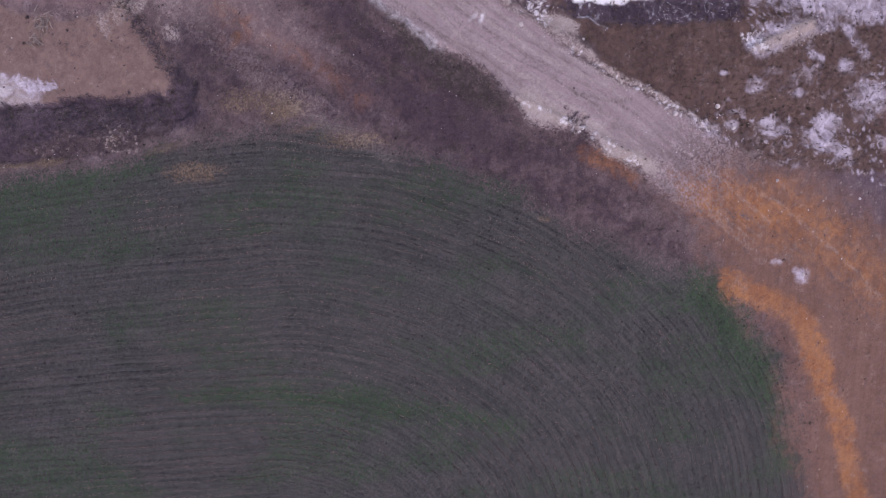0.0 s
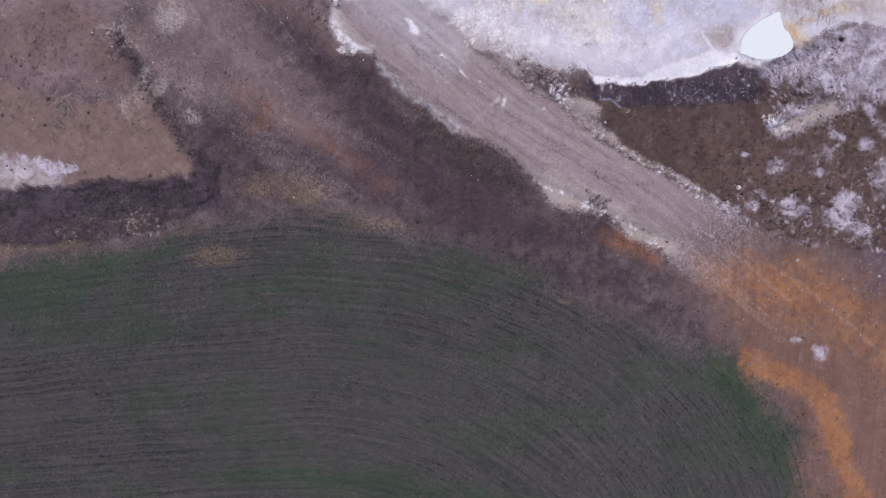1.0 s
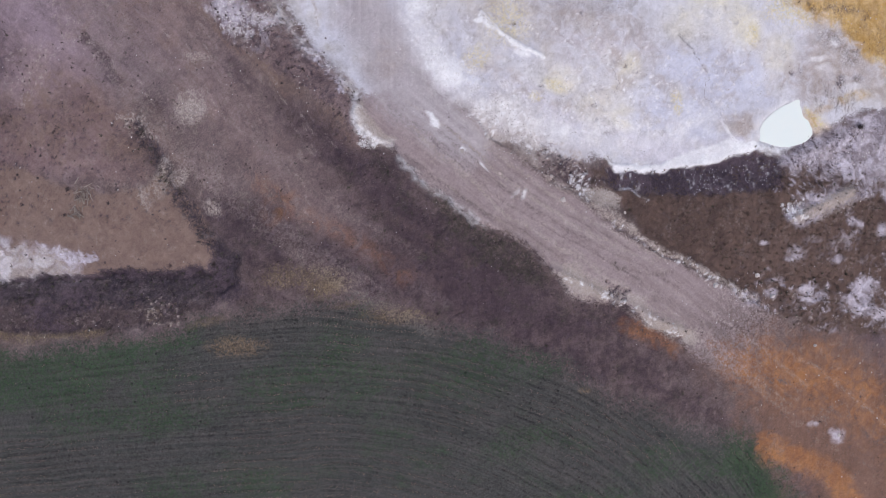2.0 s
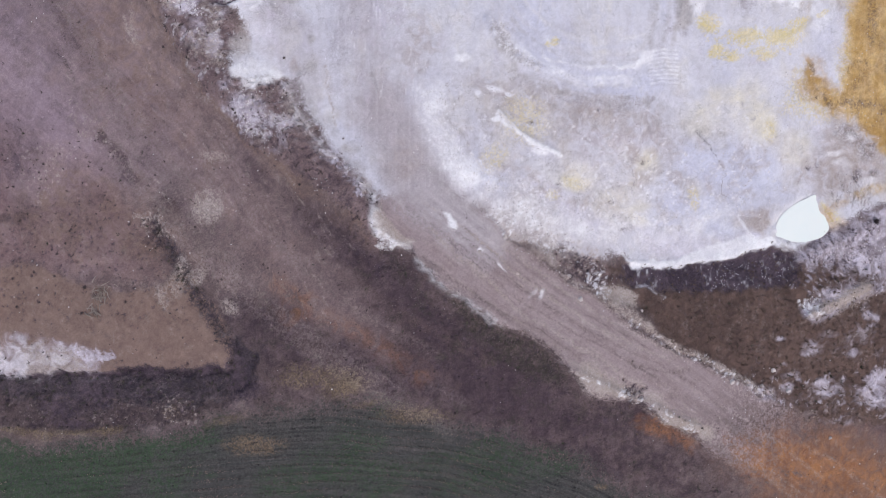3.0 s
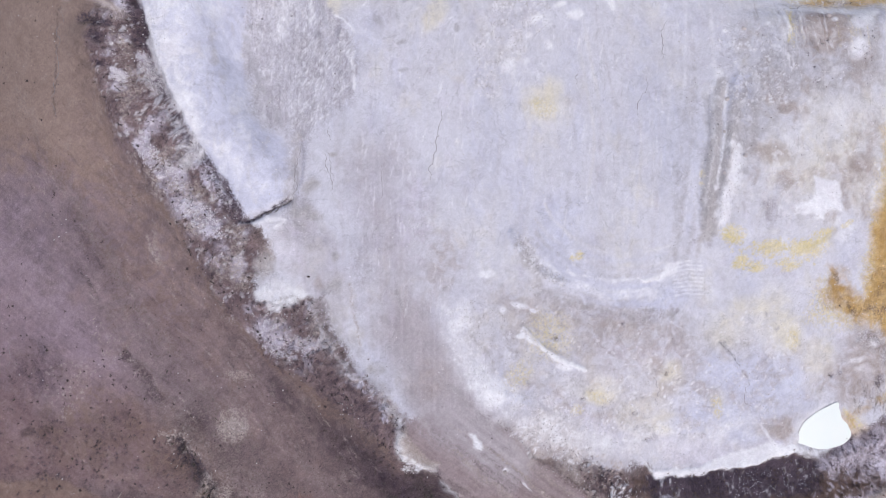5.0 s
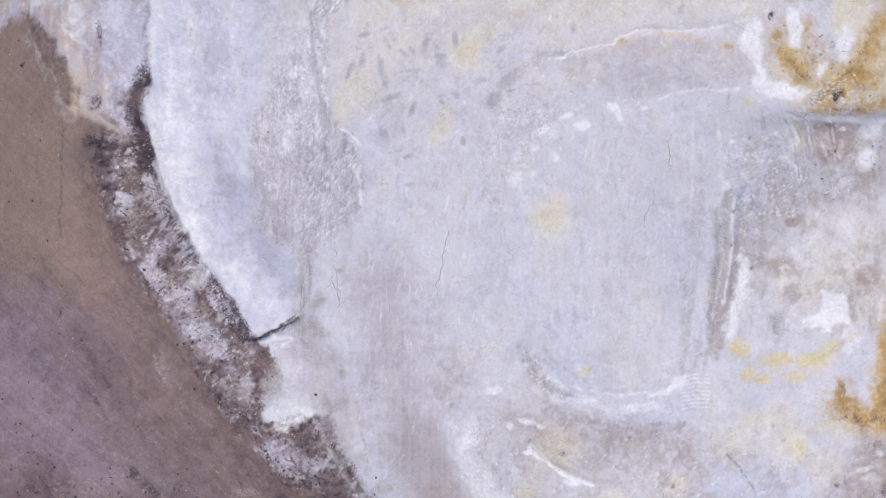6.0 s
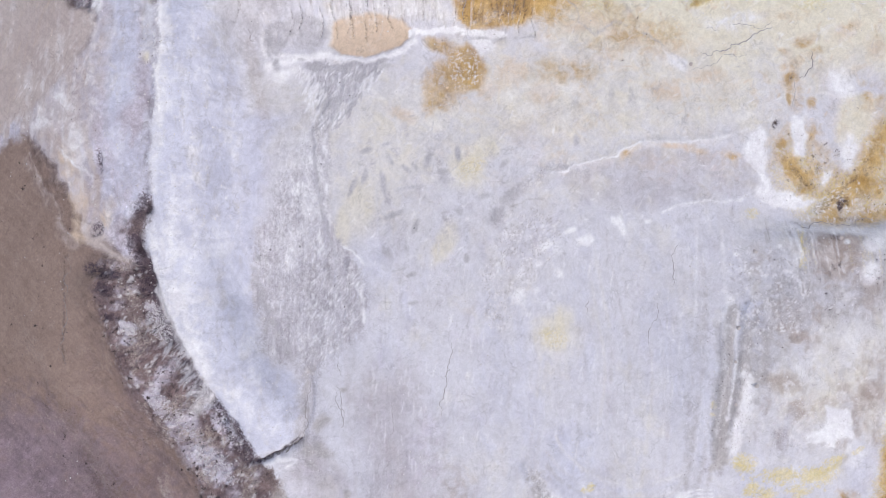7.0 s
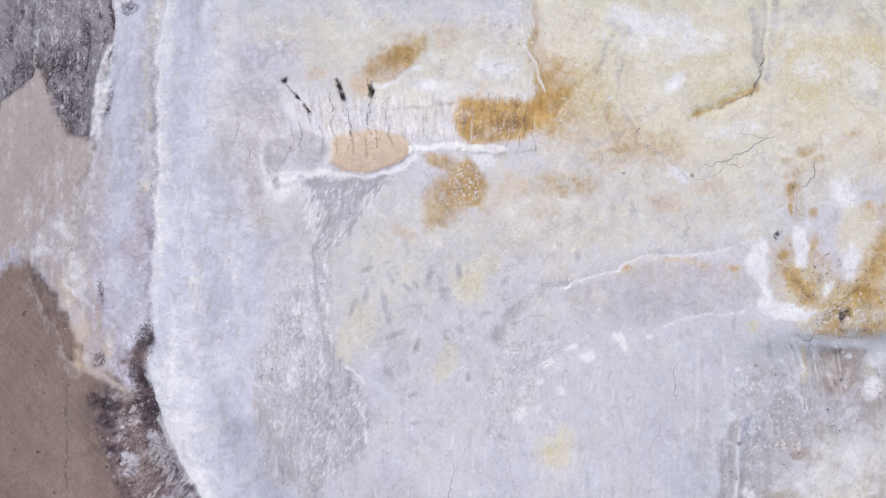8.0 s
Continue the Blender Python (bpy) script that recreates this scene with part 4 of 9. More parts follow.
streak("grey", 0.3, 0.5, 0.5, [(-6.2, 49.1), (-4.8, 46.4), (-2.8, 43.7), (0.0, 41.6)])
blot("wet", 0.35, 17.6, 44.0, 0.3, 0.3, 0)
blot("wet", 0.35, 39.3, 43.4, 0.4, 0.4, 0)
blot("wet", 0.35, 45.9, 42.1, 0.7, 1.4, 0)
blot("wet", 0.35, 14.3, 37.3, 0.3, 0.3, 0)
blot("wet", 0.35, 15.5, 35.5, 0.6, 0.3, 0)
blot("wet", 0.35, 2.1, 41.5, 0.3, 0.2, 0)
blot("dark", 0.45, -23.3, 37.7, 4.0, 2.0, -40)
blot("dark", 0.45, -17.0, 33.0, 3.3, 2.6, -30)
blot("dark", 0.45, -29.4, 42.4, 3.3, 1.3, -45)
patch("tan", 1.5, 0.6, 1.2, [(-30.9, 52.4), (-25.6, 47.0), (-20.2, 41.7), (-16.2, 37.7), (-14.3, 33.6), (-17.6, 35.6), (-23.1, 39.7), (-28.6, 44.4), (-32.6, 49.0)])
patch("dark", 2.5, 0.7, 1.5, [(5.3, 8.9), (12.3, 7.2), (18.0, 7.6), (24.7, 4.8), (30.0, 1.2), (33.0, -2.1), (26.2, 0.5), (18.1, 2.7), (10.9, 5.5)])
patch("green", 1.5, 0.45, 1.2, [(16.6, 25.5), (23.3, 22.5), (30.8, 18.6), (38.1, 13.9), (41.3, 12.4), (44.2, 13.8), (36.3, 17.7), (28.4, 21.6), (21.0, 25.4)])
blot("verge", 0.6, 8.3, 31.2, 1.8, 0.9, -20)
blot("verge", 0.6, 11.1, 29.8, 1.4, 1.0, -20)
blot("verge", 0.6, 42.8, 28.4, 2.1, 0.6, 25)
patch("pale", 1, 0.5, 1, [(41.2, 26.0), (46.6, 28.4), (46.9, 27.1), (42.1, 24.9)])
patch("tan", 3, 0.55, 2, [(-61.1, 35.7), (-52.0, 32.8), (-41.1, 30.5), (-37.6, 31.6), (-41.1, 37.7), (-49.6, 42.5), (-55.9, 43.9), (-59.6, 40.5)])


# wheel tracks on the road, the bare earth and the basin floor
combed(30, 0.35, 0.14, 3.4, [(-12.0, 37.5), (-3.0, 31.0), (8.0, 23.5), (20.0, 15.5), (31.0, 9.0), (41.0, 1.5)], ("pale", "rut", "road", "rut", "pale"), 1)
combed(30, 1.8, 0.1, 7.0, [(-64.0, 82.0), (-54.0, 62.0), (-44.0, 46.0), (-32.0, 32.0), (-19.0, 22.0), (-5.0, 14.0)], ("cool", "rut", "pale", "tan", "dark"), 2)
combed(26, 0.4, 0.18, 5.0, [(-20.0, 96.0), (-19.0, 70.0), (-18.0, 54.0), (-12.0, 43.0), (-3.0, 34.0)], ("path", "lav", "grey", "slab"), 3)
combed(44, 0.35, 0.14, 13.0, [(6.0, 92.0), (9.0, 74.0), (7.0, 58.0)], ("salt", "path", "slab", "grey", "cream"), 4)
combed(14, 0.4, 0.30, 3.5, [(24.0, 90.0), (23.0, 74.0), (20.5, 58.0)], ("grey", "salt", "grey"), 5)
combed(22, 0.5, 0.12, 5.5, [(-40.0, 130.0), (-39.5, 108.0), (-38.5, 90.0), (-34.0, 74.0)], ("salt", "slab", "grey", "lav"), 6)
for k in range(11):
    r = 10.4 + 0.62 * k + (0.5, -0.2, 0.1)[k % 3]
    arc = [(12.6 + r * math.cos(radians(a)), 69.5 + r * math.sin(radians(a))) for a in np.linspace(200 + 3 * k, 300 - 2 * k, 12)]
    streak(("salt", "grey", "slab", "path")[k % 4], 0.35, 0.55, 0.30, arc, 0.3)
fall = np.random.RandomState(9)
for k in range(90):
    x, y = fall.uniform(-36, 1.5), fall.uniform(118.2, 119.8)
    name = ("crack", "salt", "grey", "salt", "mud")[k % 5]
    streak(name, 0.08, 0.25, 0.3 + 0.2 * fall.rand(), [(x, y), (x + fall.normal(0, 0.2), y - 1.2), (x + fall.normal(0, 0.3), y - fall.uniform(2, 4))], 0.25)
for k in range(36):
    x, y = fall.uniform(34.5, 52), fall.uniform(87, 91)
    streak(("grey", "salt", "yellow", "brown")[k % 4], 0.12, 0.3, 0.35, [(x, y), (x + fall.normal(0, 0.2), y - fall.uniform(1.5, 5))], 0.2)


def region(x0, x1, y0, y1, edge=3.0):
    """A soft-edged stretch of the plan, for the mottles below."""
    return smooth((X - x0) / edge) * smooth((x1 - X) / edge) * smooth((Y - y0) / edge) * smooth((y1 - Y) / edge)


def mottle(name, strength, across, along, low, high, where, salt):
    """Spots of a cover, about across by along metres, wherever the noise passes from low to high."""
    rows, cols = np.nonzero(where.max(1) > 0.02)[0], np.nonzero(where.max(0) > 0.02)[0]
    w = slice(rows[0], rows[-1] + 1), slice(cols[0], cols[-1] + 1)
    grain = fbm(1.0, 4, salt, (X[w] + 0.3 * WARP_X[w]) / across, (Y[w] + 0.3 * WARP_Y[w]) / along)
    lay(name, w, strength * smooth((grain - low) / (high - low)) * where[w])


BENCH = mask("slab").copy()
WAY = mask("path") * region(-24, 18, 28, 100, 3)
mask("road")[:] *= smooth((27 - (0.78 * X - 0.62 * Y)) / 18)
gyp, berm, tailings = mask("gyp"), mask("berm"), mask("gyp") * (1 - mask("rust"))
# rubble berm
mottle("pale", 0.45, 1.8, 1.8, -0.10, 0.35, berm * smooth((Y - 44) / 6), 71)
mottle("lav", 0.42, 1.8, 1.8, 0.02, 0.5, berm * smooth((Y - 42) / 8), 72)
mottle("wet", 0.25, 1.1, 1.1, 0.20, 0.50, berm, 73)
mottle("salt", 0.32, 0.5, 0.5, 0.15, 0.5, berm * smooth((Y - 44) / 6), 63)
mottle("tan", 0.8, 2.0, 2.0, -0.1, 0.4, berm * smooth((52 - Y) / 6), 70)
# basin floor
mottle("slab", 0.36, 4.0, 10.0, -0.15, 0.35, tailings * region(-30, 60, 34, 100, 12), 74)
mottle("lav", 0.15, 1.8, 4.0, 0.0, 0.45, tailings, 75)
mottle("cream", 0.26, 7.0, 6.0, -0.1, 0.45, tailings * smooth((Y - 82) / 20), 76)
mottle("cream", 0.19, 3.0, 4.0, 0.0, 0.5, tailings, 77)
mottle("path", 0.15, 2.6, 8.0, 0.0, 0.45, tailings * region(-26, 24, 40, 100, 8), 69)
mottle("salt", 0.18, 1.1, 1.3, 0.10, 0.50, tailings * region(-8, 40, 32, 62, 5), 78)
mottle("brown", 0.33, 2.5, 2.0, -0.05, 0.45, tailings * region(-6, 44, 32, 50, 5), 60)
mottle("grey", 0.20, 0.8, 0.9, 0.08, 0.50, tailings * region(-6, 40, 32, 60, 5), 79)
mottle("grey", 0.18, 0.6, 0.6, 0.05, 0.45, tailings * region(-2, 8, 56, 66, 3), 80)
mottle("salt", 0.30, 0.7, 0.7, 0.05, 0.45, tailings * region(-4, 6, 74, 92, 4), 81)
mottle("salt", 0.30, 0.7, 1.0, 0.12, 0.45, tailings * region(20, 36, 60, 88, 4), 82)
mottle("grey", 0.17, 1.6, 2.6, -0.05, 0.40, tailings * region(20, 60, 58, 90, 4), 83)
mottle("brown", 0.38, 2.2, 3.5, 0.10, 0.50, tailings * region(26, 60, 60, 90, 4), 84)
mottle("salt", 0.33, 2.0, 2.5, 0.10, 0.45, tailings * region(26, 60, 58, 90, 4), 68)
mottle("mud", 0.18, 0.9, 1.9, 0.20, 0.40, tailings * region(-24, 2, 84, 106, 5), 85)
mottle("mud", 0.10, 1.2, 1.6, 0.15, 0.45, tailings * region(-20, 60, 84, 140, 5), 67)
mottle("tanp", 0.17, 3.5, 3.0, 0.0, 0.50, tailings * region(-14, 60, 92, 146, 8), 86)
mottle("rust", 0.14, 2.0, 2.0, 0.2, 0.55, tailings * region(0, 60, 100, 146, 8), 87)
mottle("salt", 0.25, 2.5, 2.0, 0.05, 0.50, tailings * region(-40, 60, 100, 146, 6), 66)
mottle("salt", 0.30, 0.40, 1.6, -0.05, 0.35, mask("mud") * region(-36, -18, 74, 112, 2), 88)
mottle("wet", 0.12, 0.4, 1.2, 0.25, 0.55, mask("mud") * region(-36, -18, 74, 112, 2), 89)
mottle("brown", 0.52, 1.5, 1.5, 0.00, 0.45, mask("rust") * smooth((Y - 85) / 5), 90)
mottle("wet", 0.17, 1.6, 2.4, 0.05, 0.50, mask("rust"), 91)
mottle("rut", 0.19, 0.7, 1.0, 0.15, 0.50, mask("rust"), 61)
mottle("yellow", 0.57, 2.4, 2.4, -0.1, 0.45, mask("rust"), 92)
for name, share in (("slab", 0.85), ("lav", 0.75), ("cream", 0.8), ("salt", 0.5)):
    mask(name)[:] *= 1 - share * WAY
# hollow and its banks
mottle("lav", 0.25, 3.5, 2.2, 0.12, 0.55, mask("reed") * smooth((X - 34) / 14), 93)
mottle("lav", 0.30, 1.1, 1.1, 0.25, 0.6, mask("reed") * smooth((22 - Y) / 6), 94)
mottle("wet", 0.32, 0.6, 1.8, 0.00, 0.45, mask("lav") * region(30, 60, 18, 42), 95)
mottle("dark", 0.2, 2.6, 2.6, -0.05, 0.4, mask("reed"), 96)
mottle("verge", 0.35, 4.0, 2.6, 0.0, 0.45, mask("reed"), 59)
mottle("salt", 0.28, 0.5, 1.1, 0.20, 0.50, mask("wet") * region(12, 42, 20, 38), 97)
# west slope
mottle("fan", 0.80, 1.3, 4.5, -0.05, 0.40, mask("scarp"), 98)
mottle("salt", 0.35, 0.35, 1.4, 0.22, 0.50, mask("scarp"), 99)
mottle("wet", 0.45, 0.9, 3.0, 0.10, 0.45, mask("scarp"), 100)
west = smooth((Y - 85) / 5) * smooth((-40 - X) / 3)
mottle("slab", 0.75, 2.0, 5.0, -0.25, 0.3, mask("lav") * west, 101)
mottle("fan", 0.8, 1.0, 5.0, -0.1, 0.3, mask("lav") * smooth((-50 - X) / 4) * west, 102)
mottle("salt", 0.18, 0.8, 4.0, 0.0, 0.5, (mask("fan") + mask("lav")) * smooth((-46 - X) / 4) * west, 103)
mottle("mud", 0.22, 0.7, 2.5, 0.05, 0.45, mask("lav") * west, 104)
mottle("grey", 0.25, 0.9, 3.5, 0.0, 0.5, mask("slab") * smooth((-26 - X) / 4), 105)
mottle("salt", 0.25, 1.2, 4.0, 0.0, 0.45, mask("slab") * smooth((-26 - X) / 4), 106)
# bare earth
bare = (1 - gyp) * (1 - mask("field"))
open_earth = bare * (1 - mask("road")) * (1 - mask("dark"))
mottle("dark", 0.12, 4.0, 4.0, -0.1, 0.5, bare * (1 - mask("road")) * smooth((70 - Y) / 20), 107)
mottle("cool", 0.2, 3.5, 4.5, -0.1, 0.45, open_earth * smooth((-20 - X) / 8), 108)
mottle("tan", 0.2, 3.0, 3.5, 0.0, 0.5, open_earth * smooth((-20 - X) / 8), 65)
mottle("pale", 0.1, 1.0, 1.0, 0.15, 0.55, open_earth, 109)
mottle("rut", 0.2, 0.9, 0.9, 0.15, 0.55, open_earth * smooth((60 - Y) / 15), 110)
mottle("wet", 0.45, 0.6, 0.6, 0.20, 0.50, mask("weeds") + mask("verge"), 111)
mottle("pale", 0.30, 0.6, 0.6, 0.20, 0.55, mask("verge"), 112)
mottle("green", 0.6, 2.0, 1.5, 0.0, 0.5, mask("weeds") + 0.6 * mask("dark"), 113)
mottle("wet", 0.35, 0.8, 0.8, 0.15, 0.5, mask("dark"), 64)
mottle("crop", 0.42, 9.0, 4.0, -0.1, 0.45, mask("field"), 114)
mottle("mauve", 0.30, 10.0, 4.0, -0.05, 0.45, mask("field"), 115)
# ---- crisp details, place by place ----
# ---- west slope: dark eroded tailings with pale runs ----
dabs("wet", 0.5, [(-56.5, 126.5, 2.6, 2.4, 20), (-62.0, 126.1, 1.5, 2.8, 0), (-54.5, 125.4, 1.8, 1.6, 0), (-52.8, 129.3, 0.6, 2.4, 0), (-54.7, 120.6, 2.0, 2.6, 20), (-49.7, 121.6, 0.7, 1.9, -10), (-50.0, 120.0, 0.8, 0.8, 0), (-47.4, 132.3, 1.2, 1.0, 0), (-64.1, 130.4, 0.6, 2.2, 0), (-49.4, 130.4, 0.3, 1.6, 0)])
dabs("fan", 0.8, [(-56.2, 131.1, 2.8, 1.6, 10), (-54.1, 128.3, 1.3, 1.5, 40), (-58.9, 133.1, 0.9, 1.4, 0), (-63.5, 132.4, 0.8, 2.0, 0), (-57.1, 127.5, 1.6, 0.7, 20), (-50.7, 132.0, 1.2, 1.8, 0), (-62.1, 132.6, 1.0, 1.2, 0)])
streak("crack", 0.25, 0.4, 0.9, [(-60.0, 128.6), (-59.7, 127.2), (-60.0, 125.5), (-60.6, 124.5)], 0.3)
streak("crack", 0.3, 0.4, 0.8, [(-49.6, 133.3), (-49.5, 131.6), (-49.3, 130.0)], 0.3)
streak("crack", 0.2, 0.3, 0.7, [(-63.3, 133.1), (-64.0, 131.1), (-63.7, 129.3)], 0.3)
streak("crack", 0.2, 0.3, 0.7, [(-63.6, 126.1), (-63.3, 124.4), (-63.6, 123.3)], 0.3)
streak("crack", 0.2, 0.3, 0.7, [(-56.4, 126.2), (-57.2, 125.0), (-58.2, 123.9), (-57.9, 122.5)], 0.3)
streak("crack", 0.2, 0.4, 0.7, [(-52.6, 130.0), (-52.7, 127.3), (-52.8, 124.6)], 0.3)
streak("salt", 0.5, 0.6, 0.8, [(-49.0, 128.5), (-49.9, 127.2), (-50.7, 124.5), (-50.9, 121.5), (-51.3, 118.8), (-51.6, 117.2)], 0.5)
streak("salt", 0.3, 0.5, 0.6, [(-59.7, 130.6), (-59.9, 128.5), (-59.8, 127.5)], 0.5)
flecks("salt", 150, 0.4, 0.12, 0.45, 80, 25, [(-60.0, 134.1), (-49.3, 133.3), (-49.6, 127.2), (-51.1, 122.5), (-52.3, 117.5), (-55.7, 118.7), (-58.0, 123.6), (-59.4, 129.9)], 31)
flecks("wet", 150, 1.0, 0.2, 0.35, 82, 18, [(-59.9, 129.9), (-51.7, 129.3), (-50.8, 123.2), (-52.3, 117.2), (-55.7, 118.3), (-58.1, 122.9)], 32)
flecks("fan", 60, 1.6, 0.2, 0.5, 100, 14, [(-57.5, 122.8), (-51.8, 122.5), (-52.3, 116.9), (-55.7, 118.0)], 33)
# the pale fan below it, combed by runoff
flecks("salt", 200, 1.8, 0.1, 0.2, 62, 10, [(-59.4, 113.5), (-51.6, 116.5), (-50.7, 105.4), (-54.4, 102.8), (-63.9, 104.1)], 34)
flecks("tanp", 90, 2.2, 0.14, 0.2, 70, 10, [(-65.0, 122.0), (-57.0, 120.8), (-54.4, 115.3), (-59.3, 111.5), (-63.9, 104.8), (-64.9, 113.7)], 35)
flecks("mud", 110, 1.2, 0.1, 0.2, 66, 14, [(-59.4, 113.5), (-50.9, 116.5), (-50.1, 101.5), (-55.2, 102.2)], 36)
flecks("clay", 60, 2.0, 0.3, 0.4, 115, 16, [(-59.4, 102.1), (-51.5, 101.5), (-51.9, 91.1), (-55.6, 91.0), (-59.6, 97.4)], 37)
streak("fan", 0.22, 0.4, 0.6, [(-60.0, 100.1), (-58.7, 97.5), (-57.2, 95.5), (-56.2, 93.6), (-55.4, 91.6), (-53.8, 90.4), (-52.0, 89.8)], 0.6)
streak("salt", 0.3, 0.4, 0.7, [(-55.4, 100.9), (-54.2, 99.6), (-52.7, 98.3), (-51.3, 97.6)], 0.6)
streak("fan", 0.35, 0.4, 0.8, [(-50.6, 97.3), (-51.8, 95.0), (-52.5, 93.4), (-52.6, 91.1), (-51.6, 89.8), (-49.9, 88.8), (-48.2, 87.8)], 0.4)
streak("tanp", 0.9, 1.0, 0.6, [(-54.1, 95.0), (-53.3, 93.0), (-53.4, 91.0)], 0.5)
dabs("wet", 0.6, [(-50.9, 91.4, 0.7, 1.0, -30), (-45.5, 93.7, 1.4, 1.0, -20), (-46.6, 90.0, 1.6, 1.2, 45), (-46.1, 87.7, 1.0, 1.8, -20), (-45.3, 84.7, 1.0, 1.6, -35), (-51.5, 86.9, 1.2, 0.8, 0), (-50.1, 84.9, 0.8, 0.7, 0), (-49.2, 81.4, 1.2, 0.6, 0), (-48.7, 86.0, 0.8, 0.5, 0)])
# seam of pink sand and white crumbs along the crest
streak("tan", 0.5, 0.5, 0.5, [(-44.9, 131.8), (-44.5, 125.0), (-43.9, 119.6), (-43.8, 113.7), (-43.9, 106.6)], 0.5)
streak("tan", 0.7, 0.6, 0.6, [(-43.9, 106.6), (-43.8, 102.1), (-44.2, 96.3), (-44.8, 93.7)], 0.6)
flecks("salt", 90, 0.35, 0.2, 0.8, 90, 30, [(-45.0, 133.2), (-43.9, 133.1), (-43.3, 119.6), (-43.2, 104.0), (-44.1, 104.0), (-44.4, 119.7)], 38)
flecks("mud", 60, 0.9, 0.18, 0.4, 88, 14, [(-48.9, 126.5), (-45.0, 126.4), (-44.4, 101.5), (-48.7, 102.2)], 39)
dabs("lav", 0.7, [(-49.3, 103.1, 1.5, 2.2, 0), (-49.3, 130.6, 1.6, 3.0, 0), (-49.3, 111.2, 1.0, 3.0, 0), (-49.8, 115.5, 1.0, 2.4, 0)])
# ---- west bank of the basin ----
dabs("salt", 0.35, [(-38.4, 131.6, 0.8, 1.6, 0), (-42.5, 129.0, 0.8, 4.0, 0), (-38.6, 118.0, 1.0, 1.0, 0), (-41.3, 94.3, 2.0, 5.0, -5), (-41.5, 87.0, 2.2, 3.2, -15), (-40.1, 82.9, 2.2, 2.4, -30), (-39.9, 77.6, 1.6, 3.0, 30), (-35.3, 70.8, 1.8, 2.6, 40), (-32.2, 67.3, 1.6, 1.2, 30)])
dabs("slate", 0.5, [(-33.4, 121.1, 3.4, 2.2, -10), (-35.4, 118.3, 2.4, 2.6, 0), (-31.3, 119.8, 2.0, 2.6, 0), (-36.9, 113.8, 1.8, 3.0, 0)])
flecks("slate", 120, 1.2, 0.12, 0.5, 115, 20, [(-36.0, 122.1), (-29.5, 121.9), (-32.0, 117.7), (-34.2, 113.2), (-37.0, 109.0), (-37.1, 115.8)], 41)
flecks("slate", 120, 0.8, 0.12, 0.35, 100, 30, [(-39.2, 133.0), (-31.5, 122.3), (-34.9, 104.8), (-36.4, 91.0), (-39.5, 96.0), (-40.1, 119.6)], 42)
flecks("salt", 90, 0.6, 0.14, 0.5, 95, 30, [(-43.3, 133.1), (-36.2, 133.2), (-34.9, 104.8), (-36.4, 91.0), (-42.1, 87.1), (-43.2, 113.1)], 43)
streak("slate", 0.25, 0.4, 0.6, [(-36.0, 121.9), (-33.7, 122.3), (-31.2, 122.0), (-29.6, 122.4)], 0.3)
# ---- mud apron at the bank's foot: strokes of pale and dark silt ----
APRON_WEST = [(-34.9, 88.9), (-30.7, 94.5), (-27.5, 99.4), (-25.7, 93.7), (-26.5, 82.6), (-27.9, 74.3), (-30.3, 75.7), (-32.8, 79.8)]
APRON_EAST = [(-26.5, 90.9), (-25.1, 89.5), (-23.7, 87.4), (-20.8, 86.0), (-20.8, 79.7), (-23.7, 75.6), (-27.2, 73.9), (-29.2, 73.0), (-27.9, 81.2)]
flecks("mud", 420, 0.9, 0.14, 0.6, 100, 22, APRON_WEST, 44)
flecks("salt", 420, 0.7, 0.12, 0.5, 97, 24, APRON_WEST, 45)
flecks("slate", 160, 1.2, 0.14, 0.35, 104, 18, APRON_WEST, 46)
flecks("mud", 380, 1.2, 0.15, 0.7, 66, 20, APRON_EAST, 47)
flecks("salt", 240, 1.0, 0.12, 0.55, 66, 20, APRON_EAST, 48)
flecks("slate", 160, 1.3, 0.14, 0.4, 66, 16, APRON_EAST, 49)
flecks("salt", 260, 0.7, 0.14, 0.5, 96, 22, [(-31.5, 102.6), (-27.0, 103.9), (-26.7, 94.9), (-27.9, 89.3), (-31.7, 90.8), (-32.2, 97.8)], 50)
streak("slate", 0.7, 0.8, 0.8, [(-34.7, 86.8), (-33.9, 84.0), (-32.8, 80.5), (-31.4, 77.7), (-29.8, 75.3)], 0.6)
patch("mud", 0.5, 0.85, 0.5, [(-32.3, 80.2), (-31.1, 79.9), (-30.0, 77.7), (-29.4, 75.5), (-30.6, 75.3), (-32.0, 77.1)])
patch("mud", 0.4, 0.85, 0.4, [(-23.5, 87.5), (-22.1, 87.4), (-21.5, 85.9), (-22.4, 84.5), (-23.2, 85.9)])
patch("mud", 0.4, 0.8, 0.3, [(-27.7, 74.1), (-26.1, 75.0), (-26.8, 73.7), (-27.5, 73.4)])
streak("slate", 0.4, 0.4, 0.8, [(-27.2, 103.2), (-26.6, 100.4), (-26.1, 96.2), (-25.7, 92.8), (-24.8, 90.0), (-23.9, 87.6)], 0.5)
streak("salt", 0.4, 0.4, 0.6, [(-25.6, 102.5), (-25.8, 99.0), (-25.3, 94.8), (-24.5, 91.4)], 0.6)
streak("salt", 0.3, 0.3, 0.9, [(-22.8, 88.8), (-21.5, 87.7), (-20.5, 86.5)], 0.4)
streak("salt", 0.35, 0.4, 0.7, [(-21.7, 83.9), (-21.2, 81.8), (-20.9, 79.1)], 0.4)
